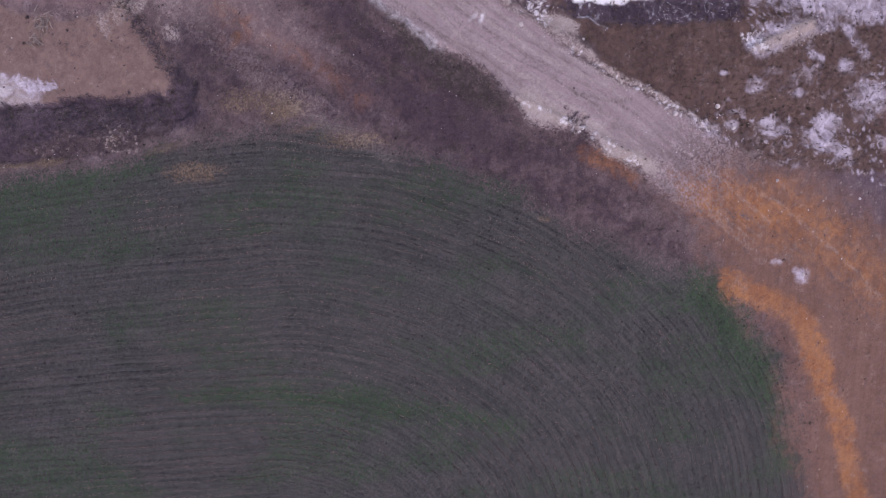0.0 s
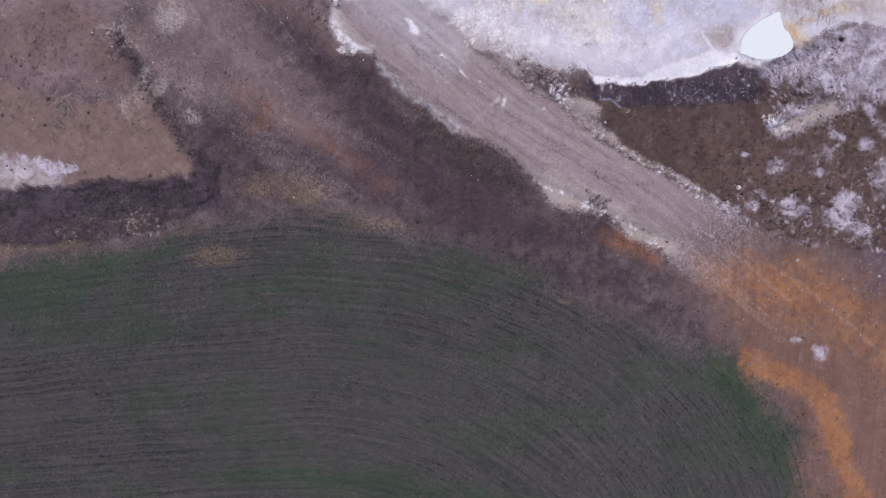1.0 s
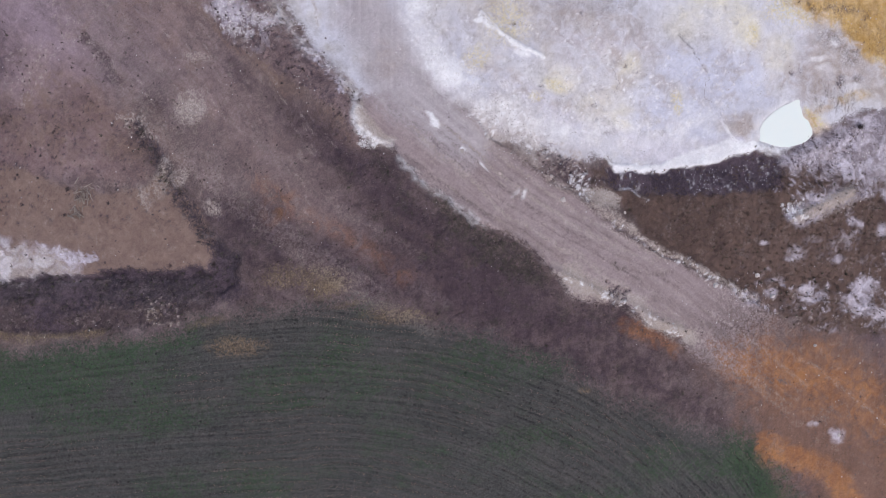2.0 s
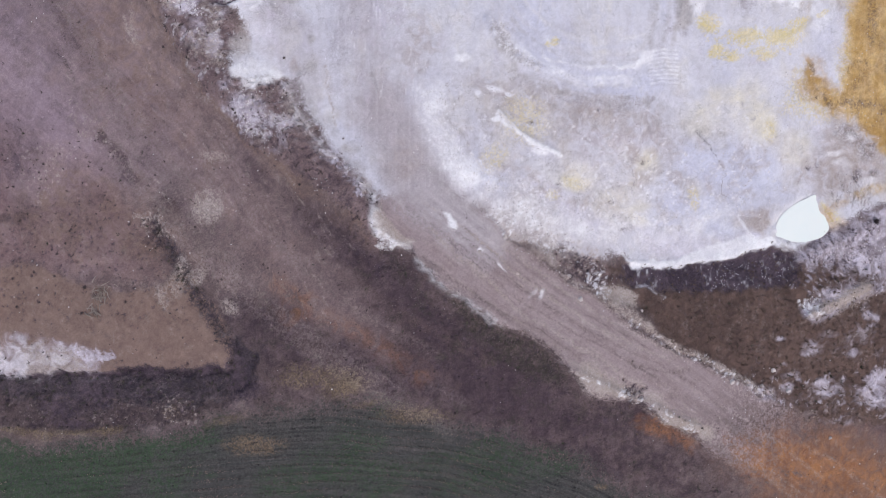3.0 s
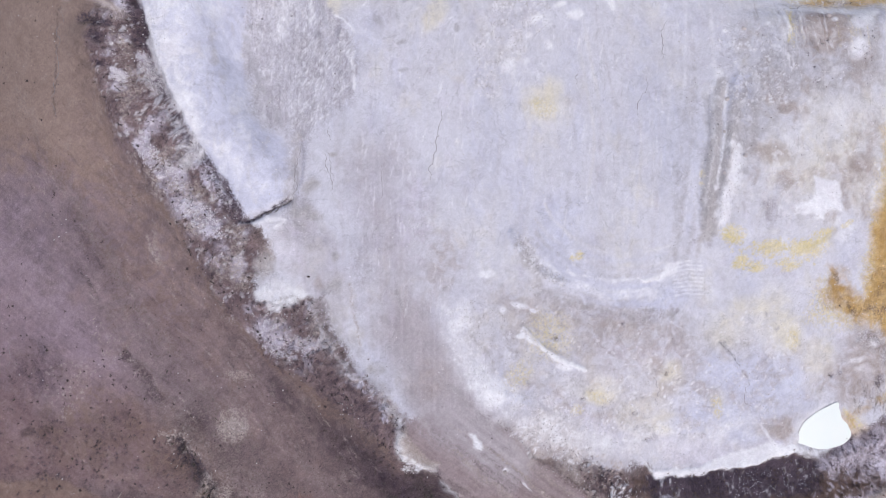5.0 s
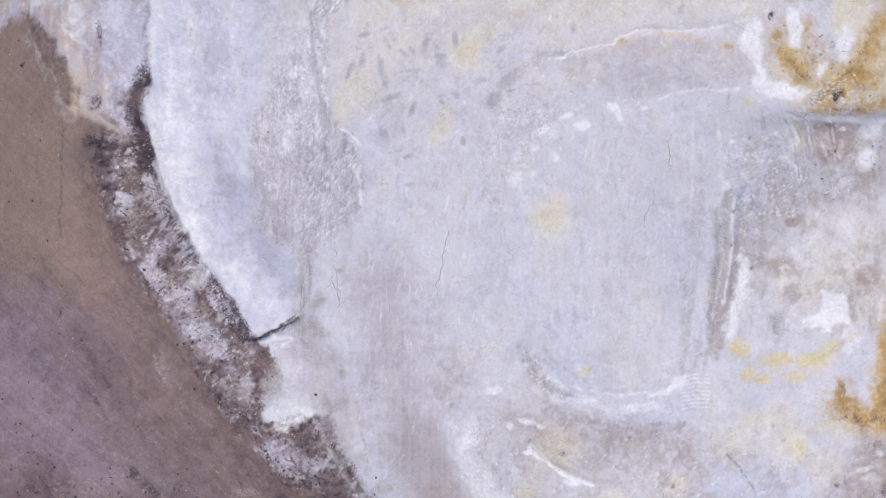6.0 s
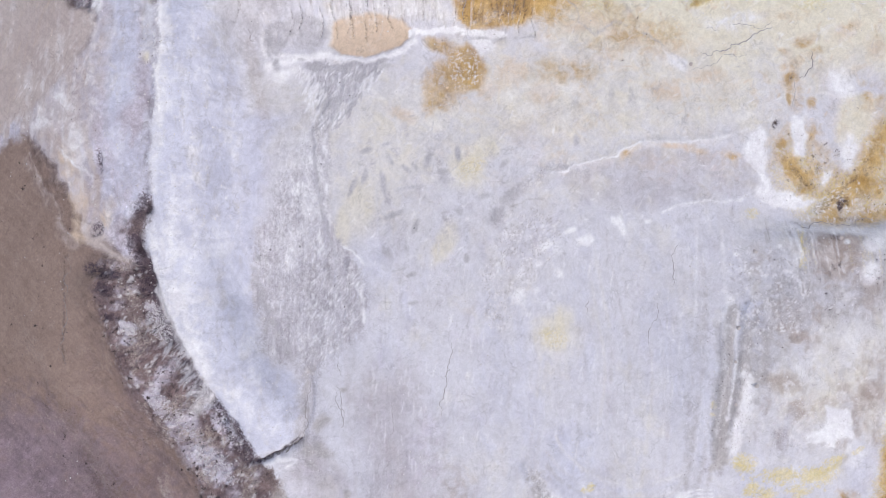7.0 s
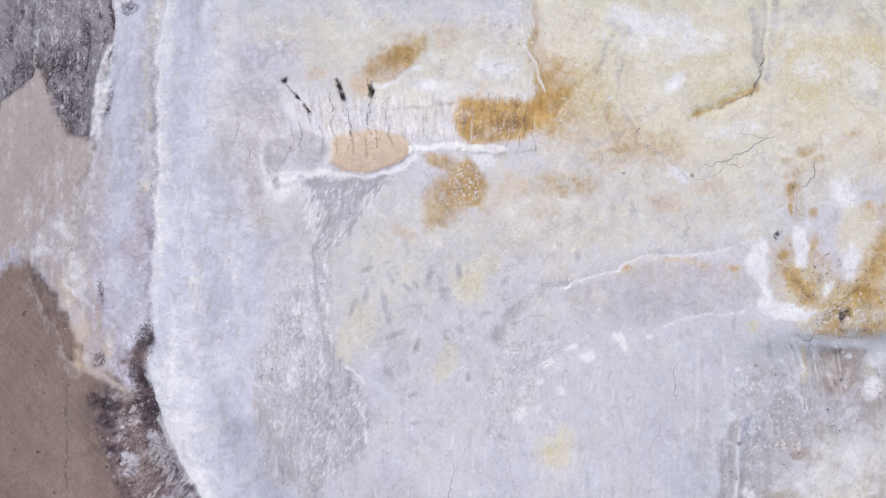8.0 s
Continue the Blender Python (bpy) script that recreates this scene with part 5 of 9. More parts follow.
dabs("grey", 0.7, [(-26.7, 64.2, 1.6, 0.9, 20), (-25.4, 63.5, 1.3, 0.7, 10), (-27.4, 63.9, 0.4, 0.6, 0), (-23.3, 71.2, 0.5, 0.3, 0), (-25.7, 67.5, 1.0, 1.0, 0), (-23.0, 58.8, 0.5, 0.9, 0), (-23.2, 55.4, 1.4, 1.5, 20), (-31.5, 57.8, 1.0, 1.9, -10)])
streak("mud", 0.25, 0.3, 0.7, [(-27.5, 71.9), (-27.8, 69.6), (-27.4, 67.6), (-28.4, 66.0)], 0.5)
# ---- north pans under the bench ----
patch("salt", 0.3, 1.0, 0.5, [(-33.4, 116.4), (-30.8, 115.9), (-31.0, 113.5), (-29.4, 113.1), (-25.5, 113.6), (-24.5, 113.0), (-20.9, 112.5), (-17.3, 112.9), (-14.1, 115.5), (-13.7, 114.3), (-16.6, 112.2), (-20.9, 111.7), (-26.6, 112.5), (-30.8, 111.6), (-32.9, 110.0), (-33.9, 113.2)])
patch("salt", 0.5, 0.8, 0.8, [(-32.9, 110.4), (-30.8, 111.4), (-28.7, 111.7), (-29.4, 110.3), (-30.8, 108.9), (-32.9, 108.8)])
flecks("salt", 170, 1.3, 0.24, 0.85, 70, 16, [(-29.5, 111.0), (-17.3, 111.6), (-19.5, 108.7), (-22.4, 105.9), (-24.5, 103.2), (-27.0, 103.9), (-28.0, 106.7)], 51)
flecks("slate", 150, 1.3, 0.18, 0.85, 64, 14, [(-28.7, 112.1), (-17.3, 111.6), (-20.2, 108.0), (-23.8, 103.9), (-26.3, 103.2), (-26.6, 107.4)], 52)
flecks("mud", 50, 1.0, 0.22, 0.8, 55, 16, [(-25.6, 104.6), (-23.8, 108.1), (-20.2, 110.8), (-20.9, 107.3), (-23.8, 102.5)], 53)
dabs("slate", 0.85, [(-26.5, 111.5, 1.6, 0.5, 5), (-23.1, 111.2, 2.0, 0.5, 10), (-18.1, 111.8, 1.0, 0.4, 20), (-28.4, 112.3, 0.6, 0.3, 0), (-25.2, 106.3, 0.6, 1.6, -25), (-22.0, 106.3, 0.4, 1.4, -30), (-31.5, 111.4, 0.6, 1.0, 0)])
dabs("slate", 0.6, [(-27.7, 115.2, 2.2, 2.2, 0), (-32.2, 113.5, 1.6, 1.2, 20), (-29.7, 116.7, 1.6, 0.8, 10)])
flecks("salt", 60, 0.8, 0.1, 0.5, 60, 25, [(-33.5, 116.7), (-25.8, 117.0), (-25.5, 113.8), (-30.8, 113.2), (-33.4, 113.2)], 54)
streak("salt", 0.5, 0.35, 0.9, [(-14.1, 115.5), (-11.6, 115.9), (-9.4, 116.2), (-8.4, 115.5), (-5.2, 115.0), (-2.3, 115.1)], 0.4)
patch("salt", 0.3, 0.9, 0.3, [(-6.9, 115.2), (-3.7, 115.0), (-5.0, 113.4), (-5.9, 112.3), (-6.5, 113.3), (-7.5, 114.3)])
streak("slate", 0.3, 0.4, 0.6, [(-7.3, 114.7), (-3.7, 114.5), (-1.9, 114.8), (0.6, 115.3)], 0.4)
# ---- the bench's face and its stains ----
patch("rust", 0.6, 0.95, 0.5, [(-9.8, 119.2), (-8.6, 121.0), (-4.7, 121.3), (-2.6, 120.8), (0.7, 120.8), (2.2, 122.5), (4.1, 122.3), (4.1, 120.1), (2.1, 118.0), (-0.1, 116.6), (-3.7, 115.8), (-6.6, 115.7), (-8.4, 116.7), (-9.4, 117.7)])
patch("rust", 1.4, 0.75, 0.8, [(1.3, 127.2), (2.3, 123.2), (5.4, 124.9), (5.6, 122.0), (4.0, 118.7), (2.1, 118.3), (0.3, 120.7), (0.7, 124.2)])
patch("rust", 0.5, 0.75, 0.5, [(-10.1, 112.8), (-8.0, 114.2), (-5.9, 113.0), (-5.1, 110.5), (-6.0, 108.3), (-8.5, 107.4), (-10.2, 108.2), (-10.6, 110.6)])
patch("rust", 1.2, 0.5, 0.9, [(-13.5, 109.6), (-10.2, 113.5), (-10.0, 107.8), (-11.1, 105.7), (-12.9, 105.0)])
patch("rust", 0.9, 0.6, 0.7, [(-20.1, 123.4), (-18.2, 126.0), (-16.0, 127.9), (-13.7, 128.7), (-13.7, 126.3), (-15.7, 124.0), (-18.4, 123.3)])
patch("tanp", 0.8, 0.8, 0.6, [(-21.6, 122.7), (-20.1, 123.9), (-16.7, 126.3), (-13.7, 127.3), (-14.7, 125.0), (-16.1, 123.6), (-19.1, 122.7), (-20.8, 121.6)])
dabs("tanp", 0.5, [(-5.0, 108.1, 1.6, 1.0, 20), (-1.7, 110.5, 2.4, 2.0, 0), (-25.4, 124.2, 1.4, 0.8, 20), (-10.0, 128.7, 1.8, 2.0, 0), (-16.0, 105.1, 2.0, 1.0, -20), (-12.8, 106.1, 1.2, 0.9, 0)])
flecks("salt", 70, 0.3, 0.16, 0.7, 90, 60, [(-10.2, 113.1), (-7.3, 113.8), (-5.6, 112.0), (-6.0, 108.8), (-9.6, 108.1)], 55)
flecks("brown", 90, 1.6, 0.16, 0.7, 88, 8, [(-9.4, 120.1), (1.1, 120.5), (-0.1, 116.9), (-5.9, 115.9), (-8.7, 116.7)], 56)
flecks("rut", 50, 1.3, 0.12, 0.5, 90, 8, [(-8.8, 121.2), (2.0, 121.0), (0.3, 117.3), (-8.4, 117.3)], 57)
flecks("grey", 90, 1.8, 0.12, 0.6, 90, 7, [(-29.5, 121.9), (-9.4, 121.3), (-10.1, 117.0), (-14.4, 116.7), (-26.3, 118.3), (-28.6, 119.8)], 58)
flecks("salt", 80, 1.6, 0.12, 0.6, 91, 7, [(-29.5, 121.9), (-9.4, 121.3), (-10.1, 117.0), (-14.4, 116.7), (-26.3, 118.3), (-28.6, 119.8)], 59)
streak("salt", 0.5, 0.4, 0.7, [(-18.8, 122.7), (-16.1, 123.3), (-14.7, 124.1), (-13.5, 124.6)], 0.5)
streak("brown", 0.3, 0.4, 0.6, [(-16.9, 120.2), (-12.8, 120.3), (-9.4, 120.8)], 0.4)
flecks("salt", 80, 0.4, 0.14, 0.7, 45, 40, [(-7.2, 131.5), (0.7, 133.4), (1.3, 127.9), (-2.5, 126.0), (-7.2, 128.7)], 60)
flecks("grey", 80, 0.5, 0.12, 0.6, 45, 40, [(-7.8, 132.9), (2.1, 134.1), (1.7, 125.9), (-0.5, 123.3), (-5.2, 127.4)], 61)
streak("salt", 0.4, 0.4, 0.8, [(-0.4, 127.1), (0.8, 125.6), (1.6, 123.4), (2.2, 122.1)], 0.4)
dabs("lav", 0.6, [(-5.2, 128.8, 2.4, 2.4, 20), (-31.5, 126.3, 3.4, 3.0, 0), (-28.8, 126.9, 1.8, 2.0, 0)])
dabs("salt", 0.7, [(-31.8, 127.7, 0.7, 0.5, 0), (-29.8, 127.6, 0.5, 0.7, 0), (-3.9, 124.6, 3.0, 1.4, 0), (-12.1, 122.6, 2.4, 0.8, 0)])
# ---- yellow ground in the north-east ----
streak("rust", 0.6, 0.9, 0.5, [(22.7, 119.4), (24.2, 120.3), (25.8, 120.8), (27.7, 121.8), (29.7, 122.5), (30.9, 123.3)], 0.5)
streak("yellow", 1.3, 1.4, 0.6, [(23.1, 119.8), (25.4, 121.1), (27.8, 122.2), (30.1, 123.3)], 0.6)
# the yellow ridge's shaded side, painted as two dark lines; no wheel ruts here
streak("rut", 0.2, 0.3, 0.6, [(25.2, 120.2), (26.5, 120.9), (28.3, 121.6), (29.7, 122.2)], 0.4)
streak("rut", 0.25, 0.3, 0.6, [(31.8, 127.4), (31.2, 125.7), (31.3, 124.4), (30.5, 123.3), (29.9, 122.1)], 0.4)
streak("grey", 0.9, 0.8, 0.55, [(34.3, 134.7), (33.3, 131.6), (32.9, 127.8), (32.1, 124.0)], 0.5)
streak("grey", 0.5, 0.4, 0.6, [(32.6, 134.7), (32.1, 130.8), (31.5, 127.0)], 0.4)
for k, far in enumerate((4.6, 5.6, 6.8, 8.0)):
    arc = [(17.6 + far * math.cos(radians(a)), 123.0 + 1.25 * far * math.sin(radians(a))) for a in range(130, 250, 12)]
    streak(("tanp", "grey", "cream", "grey")[k], 0.4, 0.6, 0.45, arc, 0.5)
patch("salt", 0.5, 0.8, 0.4, [(18.5, 122.8), (18.8, 124.0), (20.3, 125.0), (21.2, 125.1), (20.7, 124.1), (19.5, 123.0)])
patch("salt", 0.8, 0.75, 0.6, [(10.7, 132.4), (12.1, 134.3), (14.0, 134.1), (16.9, 132.4), (21.5, 132.8), (22.9, 130.1), (19.0, 129.4), (14.5, 130.1)])
dabs("cream", 0.8, [(37.1, 124.7, 5.0, 4.0, 0), (40.4, 127.0, 4.0, 3.0, 0), (47.0, 127.3, 3.0, 3.0, 0), (24.2, 127.1, 5.0, 3.0, 0), (12.9, 126.4, 5.0, 3.0, 0), (8.2, 122.7, 5.0, 4.0, 0), (28.4, 132.4, 4.0, 2.0, 0)])
dabs("yellow", 0.45, [(37.8, 123.2, 4.0, 2.5, 0), (35.7, 127.0, 2.5, 2.0, 0), (46.7, 127.7, 1.8, 2.2, 0), (25.1, 129.0, 2.4, 1.2, 0), (24.0, 122.6, 2.5, 1.5, 20)])
dabs("slate", 0.35, [(39.3, 133.1, 5.0, 2.0, 10), (47.0, 132.3, 4.0, 2.5, 0), (45.5, 122.0, 2.4, 0.7, 0), (13.1, 130.9, 2.4, 0.8, -30), (13.5, 107.0, 0.7, 1.8, 0), (10.9, 107.7, 0.5, 1.2, 0), (6.1, 105.7, 0.8, 2.0, -10), (26.7, 103.1, 1.2, 0.5, 20), (20.4, 104.0, 0.5, 0.5, 0)])
dabs("tanp", 0.5, [(2.2, 107.6, 2.2, 1.4, 0), (37.2, 114.8, 1.8, 0.9, 20), (34.8, 112.8, 0.9, 0.9, 0), (42.7, 116.0, 2.6, 1.2, 25), (13.6, 117.9, 0.5, 0.4, 0), (34.3, 109.9, 1.0, 2.0, 0), (47.2, 113.7, 1.4, 1.6, 0), (18.0, 108.0, 3.0, 1.6, 0), (7.3, 116.8, 3.0, 1.0, 20), (23.3, 110.0, 3.0, 1.2, 0)])
dabs("rust", 0.55, [(36.8, 114.4, 1.2, 0.7, 20), (34.1, 113.2, 0.6, 0.6, 0), (37.5, 106.5, 0.7, 1.0, 0), (43.1, 116.4, 1.0, 0.5, 25), (34.6, 109.5, 0.7, 0.9, 0), (34.3, 106.9, 0.4, 1.2, 0), (45.2, 107.1, 1.0, 0.8, 0), (33.1, 101.1, 0.9, 0.7, 30)])
patch("lav", 0.6, 0.6, 0.6, [(37.9, 113.5), (41.1, 114.2), (44.0, 112.7), (42.6, 109.0), (42.1, 105.7), (40.2, 106.8), (38.5, 110.5)])
dabs("lav", 0.5, [(18.9, 111.6, 2.6, 1.4, -30), (9.3, 113.5, 4.0, 2.4, 0), (1.7, 103.3, 5.0, 4.0, 0), (15.9, 112.4, 2.0, 1.2, 0)])
streak("salt", 0.3, 0.4, 0.6, [(18.1, 113.4), (19.1, 111.9), (20.0, 111.0)], 0.3)
streak("slate", 0.25, 0.4, 0.6, [(15.4, 115.6), (17.2, 114.5), (18.6, 113.4), (19.7, 112.3), (20.7, 111.0)], 0.4)
streak("slate", 0.2, 0.4, 0.5, [(5.5, 119.8), (6.6, 118.7), (6.9, 116.8), (9.4, 115.7), (11.3, 117.2), (13.2, 116.8)], 0.5)
dabs("wet", 0.5, [(32.4, 103.7, 0.4, 0.7, -30), (12.4, 112.0, 0.25, 0.2, 0)])
# ---- the shallow pan with a pale rim ----
patch("path", 1.0, 0.35, 0.6, [(4.4, 97.5), (8.1, 98.9), (12.5, 100.4), (17.6, 100.9), (25.1, 100.2), (29.2, 98.7), (29.9, 95.4), (23.3, 93.5), (17.3, 92.7), (10.7, 92.5), (5.7, 94.1)])
streak("salt", 0.15, 0.25, 0.9, [(3.3, 97.5), (5.3, 97.7), (6.0, 98.5), (8.1, 98.9), (9.7, 99.6), (11.4, 100.0), (12.6, 100.9), (14.7, 101.3)], 0.5)
streak("salt", 0.15, 0.4, 0.5, [(14.7, 101.2), (17.7, 101.5), (21.4, 101.6), (25.9, 102.0), (28.6, 102.8)], 0.4)
streak("salt", 0.25, 0.4, 0.7, [(17.1, 92.3), (18.8, 93.0), (21.8, 93.4), (24.4, 93.6), (27.1, 93.6), (28.7, 94.7)], 0.4)
dabs("tanp", 0.7, [(12.6, 99.9, 0.9, 0.6, 20), (21.9, 100.3, 1.8, 0.5, -5), (26.5, 99.6, 1.4, 0.6, -10), (19.1, 100.9, 2.4, 0.4, 0)])
dabs("rust", 0.5, [(26.5, 99.5, 0.8, 0.4, -10), (12.6, 100.1, 0.4, 0.4, 0)])
dabs("slate", 0.45, [(20.0, 95.2, 1.4, 0.5, 10), (24.2, 97.4, 2.4, 0.3, 0), (15.2, 95.5, 1.2, 0.4, 0), (4.4, 98.3, 1.0, 0.3, -10), (19.4, 91.5, 1.2, 1.0, 0)])
patch("salt", 0.4, 0.95, 0.5, [(28.9, 102.0), (30.1, 103.4), (31.1, 103.0), (31.3, 99.7), (30.9, 96.8), (31.8, 95.3), (35.6, 94.5), (37.4, 93.6), (35.5, 92.7), (31.7, 93.0), (29.4, 94.1), (30.1, 96.5), (28.4, 99.1), (28.2, 100.4)])
patch("salt", 0.3, 1.0, 0.3, [(10.3, 91.7), (11.4, 91.8), (12.2, 90.7), (12.4, 89.5), (11.6, 89.3), (11.2, 90.5), (10.4, 91.0)])
patch("salt", 0.3, 1.0, 0.3, [(5.7, 89.3), (7.7, 89.9), (8.4, 89.2), (7.5, 88.3), (5.9, 88.5)])
dabs("salt", 0.9, [(0.9, 86.4, 0.6, 0.5, 0), (3.3, 85.1, 0.6, 0.8, 20), (1.6, 88.3, 1.4, 0.5, 30), (-1.7, 82.2, 0.9, 1.2, -30), (-1.3, 85.3, 0.6, 1.0, -30), (-7.8, 92.0, 0.4, 0.4, 0), (4.9, 90.3, 1.0, 0.3, 20), (15.0, 91.3, 0.6, 0.4, 0)])
flecks("salt", 330, 0.22, 0.2, 0.7, 30, 60, [(-5.7, 78.5), (-6.6, 84.8), (-4.4, 88.8), (-2.5, 92.9), (1.4, 93.5), (4.2, 91.3), (3.0, 87.2), (-0.3, 83.8), (-3.3, 77.8)], 62)
flecks("grey", 260, 0.25, 0.14, 0.55, 30, 60, [(-5.7, 78.5), (-6.6, 84.8), (-4.4, 88.8), (-2.5, 92.9), (1.4, 93.5), (4.2, 91.3), (3.0, 87.2), (-0.3, 83.8), (-3.3, 77.8)], 63)
streak("grey", 0.25, 0.3, 0.6, [(-2.5, 93.3), (-0.4, 94.1), (1.8, 94.2), (3.2, 93.1)], 0.2)
streak("slate", 0.2, 0.3, 0.6, [(3.3, 97.6), (1.5, 98.0), (0.5, 97.4), (1.9, 96.6)], 0.4)
streak("slate", 1.0, 1.0, 0.5, [(-5.0, 91.6), (-3.9, 93.0), (-2.5, 94.7), (-1.0, 96.0)], 0.5)
# dabs of darker silt on the pale floor
dabs("slate", 0.75, [(-12.5, 99.6, 0.5, 1.6, -25), (-10.7, 97.4, 0.8, 1.2, 0), (-17.5, 99.4, 0.35, 1.0, 25), (-18.3, 96.5, 0.4, 1.6, 10), (-15.4, 98.0, 0.9, 0.35, -35), (-14.4, 98.4, 0.3, 0.7, 30), (-20.3, 100.4, 0.9, 0.3, 20), (-20.7, 97.5, 0.35, 1.3, -15), (-22.1, 96.2, 0.4, 1.3, -20), (-16.9, 92.7, 1.6, 0.4, 20), (-4.3, 92.4, 1.2, 0.9, 40), (-14.5, 91.1, 0.35, 1.2, -20), (-15.4, 88.5, 0.35, 1.1, 15)])
dabs("slate", 0.75, [(-8.9, 93.1, 1.0, 0.4, -30), (-8.9, 100.2, 0.35, 1.2, 5), (-17.7, 87.9, 0.5, 0.9, 30), (-14.6, 85.1, 0.8, 0.4, 10), (-5.7, 94.7, 0.9, 0.4, 10), (-15.1, 95.7, 1.4, 0.25, 10), (-3.1, 98.5, 0.4, 1.0, -40), (-17.8, 101.3, 0.8, 0.25, 20), (-8.0, 86.9, 0.4, 0.6, 0), (-2.5, 94.7, 1.6, 0.8, 20), (6.0, 101.4, 0.4, 0.9, 0), (-14.7, 81.6, 0.6, 0.3, 0)])
dabs("cream", 0.7, [(-21.1, 93.4, 2.0, 4.0, 0), (-7.7, 97.9, 2.6, 2.6, 30), (-10.7, 89.1, 1.4, 3.0, -20), (-23.2, 90.7, 1.2, 3.0, 0), (-5.5, 100.7, 2.6, 1.6, 20), (2.7, 77.5, 3.0, 2.2, -20), (3.9, 79.6, 1.4, 1.8, 0)])
dabs("yellow", 0.35, [(2.7, 77.2, 1.8, 1.4, -20), (-7.3, 98.3, 1.8, 1.2, 30)])
# ---- rust and sand in the east ----
patch("rust", 1.4, 0.3, 1.2, [(32.3, 101.9), (34.3, 102.9), (38.1, 103.2), (40.3, 101.0), (40.9, 98.0), (40.1, 95.1), (37.1, 94.1), (34.1, 95.6), (33.0, 98.2)])
patch("rust", 1.2, 0.38, 0.9, [(47.1, 102.3), (44.0, 98.7), (40.8, 96.2), (37.8, 94.1), (39.2, 93.0), (42.3, 94.3), (46.6, 93.9)])
patch("salt", 0.3, 0.95, 0.4, [(34.7, 104.7), (36.2, 104.3), (36.6, 101.8), (36.0, 99.2), (34.9, 99.6), (34.2, 101.8)])
patch("lav", 0.7, 0.8, 0.6, [(37.8, 94.1), (39.8, 97.3), (41.7, 98.0), (42.4, 97.3), (40.4, 95.1), (38.7, 93.3)])
patch("cream", 0.8, 0.9, 0.6, [(41.4, 107.5), (46.8, 106.7), (45.3, 102.3), (42.5, 99.4), (40.7, 101.7)])
dabs("rust", 0.6, [(36.4, 97.0, 1.8, 0.9, -30), (34.5, 97.4, 1.2, 1.2, 0), (37.3, 102.3, 0.6, 1.0, -30), (44.2, 91.4, 2.0, 1.0, 0), (39.0, 91.2, 2.2, 0.7, 0)])
dabs("wet", 0.75, [(41.1, 93.6, 0.9, 0.5, 20), (40.7, 92.8, 0.4, 0.8, 0)])
flecks("rut", 70, 0.35, 0.18, 0.6, 40, 50, [(32.7, 102.6), (38.8, 102.4), (46.9, 99.3), (46.3, 91.4), (37.8, 93.0), (33.3, 96.0)], 64)
flecks("salt", 60, 0.4, 0.2, 0.7, 40, 50, [(36.3, 94.5), (46.8, 97.1), (45.7, 90.1), (35.1, 90.6)], 65)
flecks("yellow", 50, 1.6, 0.3, 0.6, 45, 10, [(47.1, 101.5), (37.8, 94.4), (40.0, 92.9), (46.8, 97.1)], 66)
# the mesa's rim and smeared shoulder
streak("slate", 0.25, 0.5, 0.35, [(33.8, 90.8), (37.0, 90.6), (41.3, 90.5), (46.5, 90.7)], 0.3)
streak("salt", 0.9, 0.7, 0.7, [(33.5, 90.1), (36.7, 89.9), (41.0, 89.8), (45.8, 89.6)], 0.4)
patch("brown", 1.0, 0.85, 0.9, [(36.8, 88.6), (39.4, 89.5), (43.1, 89.0), (42.1, 87.1), (39.7, 84.3), (37.5, 83.6), (36.3, 85.4)])
dabs("rut", 0.35, [(38.9, 88.9, 0.8, 0.5, 0), (38.4, 89.1, 0.3, 0.3, 0)])
dabs("salt", 0.9, [(40.2, 88.4, 0.4, 0.3, 0), (31.2, 87.9, 0.5, 0.3, 0), (26.1, 87.1, 0.3, 0.3, 0), (24.6, 81.3, 0.6, 0.8, 0), (43.4, 88.2, 1.6, 1.2, 30), (42.6, 84.6, 1.2, 1.6, -30)])
streak("yellow", 0.25, 0.3, 0.9, [(35.1, 90.3), (34.2, 88.3), (33.7, 85.4)], 0.1)
flecks("salt", 30, 2.6, 0.25, 0.5, 92, 4, [(32.9, 90.5), (37.0, 90.5), (35.0, 83.3), (32.0, 81.9)], 67)
flecks("grey", 30, 2.6, 0.25, 0.5, 92, 4, [(29.2, 90.5), (37.0, 90.5), (34.8, 81.9), (31.2, 83.3), (29.5, 86.2)], 68)
flecks("salt", 170, 0.3, 0.2, 0.8, 40, 60, [(24.6, 86.2), (33.2, 88.3), (35.2, 81.9), (34.9, 77.7), (27.3, 76.4), (24.4, 79.9)], 69)
flecks("mud", 110, 0.4, 0.16, 0.7, 40, 60, [(24.6, 86.2), (33.2, 88.3), (35.1, 80.5), (34.9, 77.7), (27.3, 76.4), (24.4, 79.9)], 70)
flecks("wet", 24, 0.22, 0.2, 0.6, 0, 60, [(35.8, 87.5), (44.9, 87.4), (44.5, 81.8), (35.6, 78.4)], 71)
patch("slab", 0.5, 0.9, 0.4, [(26.2, 80.9), (28.6, 81.3), (28.7, 77.8), (27.5, 75.0), (25.5, 75.0), (25.5, 79.2)])
streak("grey", 1.5, 0.5, 0.9, [(24.8, 80.2), (24.2, 76.4), (23.4, 72.3), (22.8, 66.8), (22.4, 61.8)], 0.3)
streak("salt", 0.3, 0.3, 0.7, [(25.6, 79.9), (25.0, 75.0), (24.2, 70.9), (23.8, 66.8)], 0.4)
streak("salt", 1.6, 1.2, 0.7, [(25.7, 72.3), (26.1, 69.5), (24.9, 66.0), (23.9, 63.2)], 0.7)
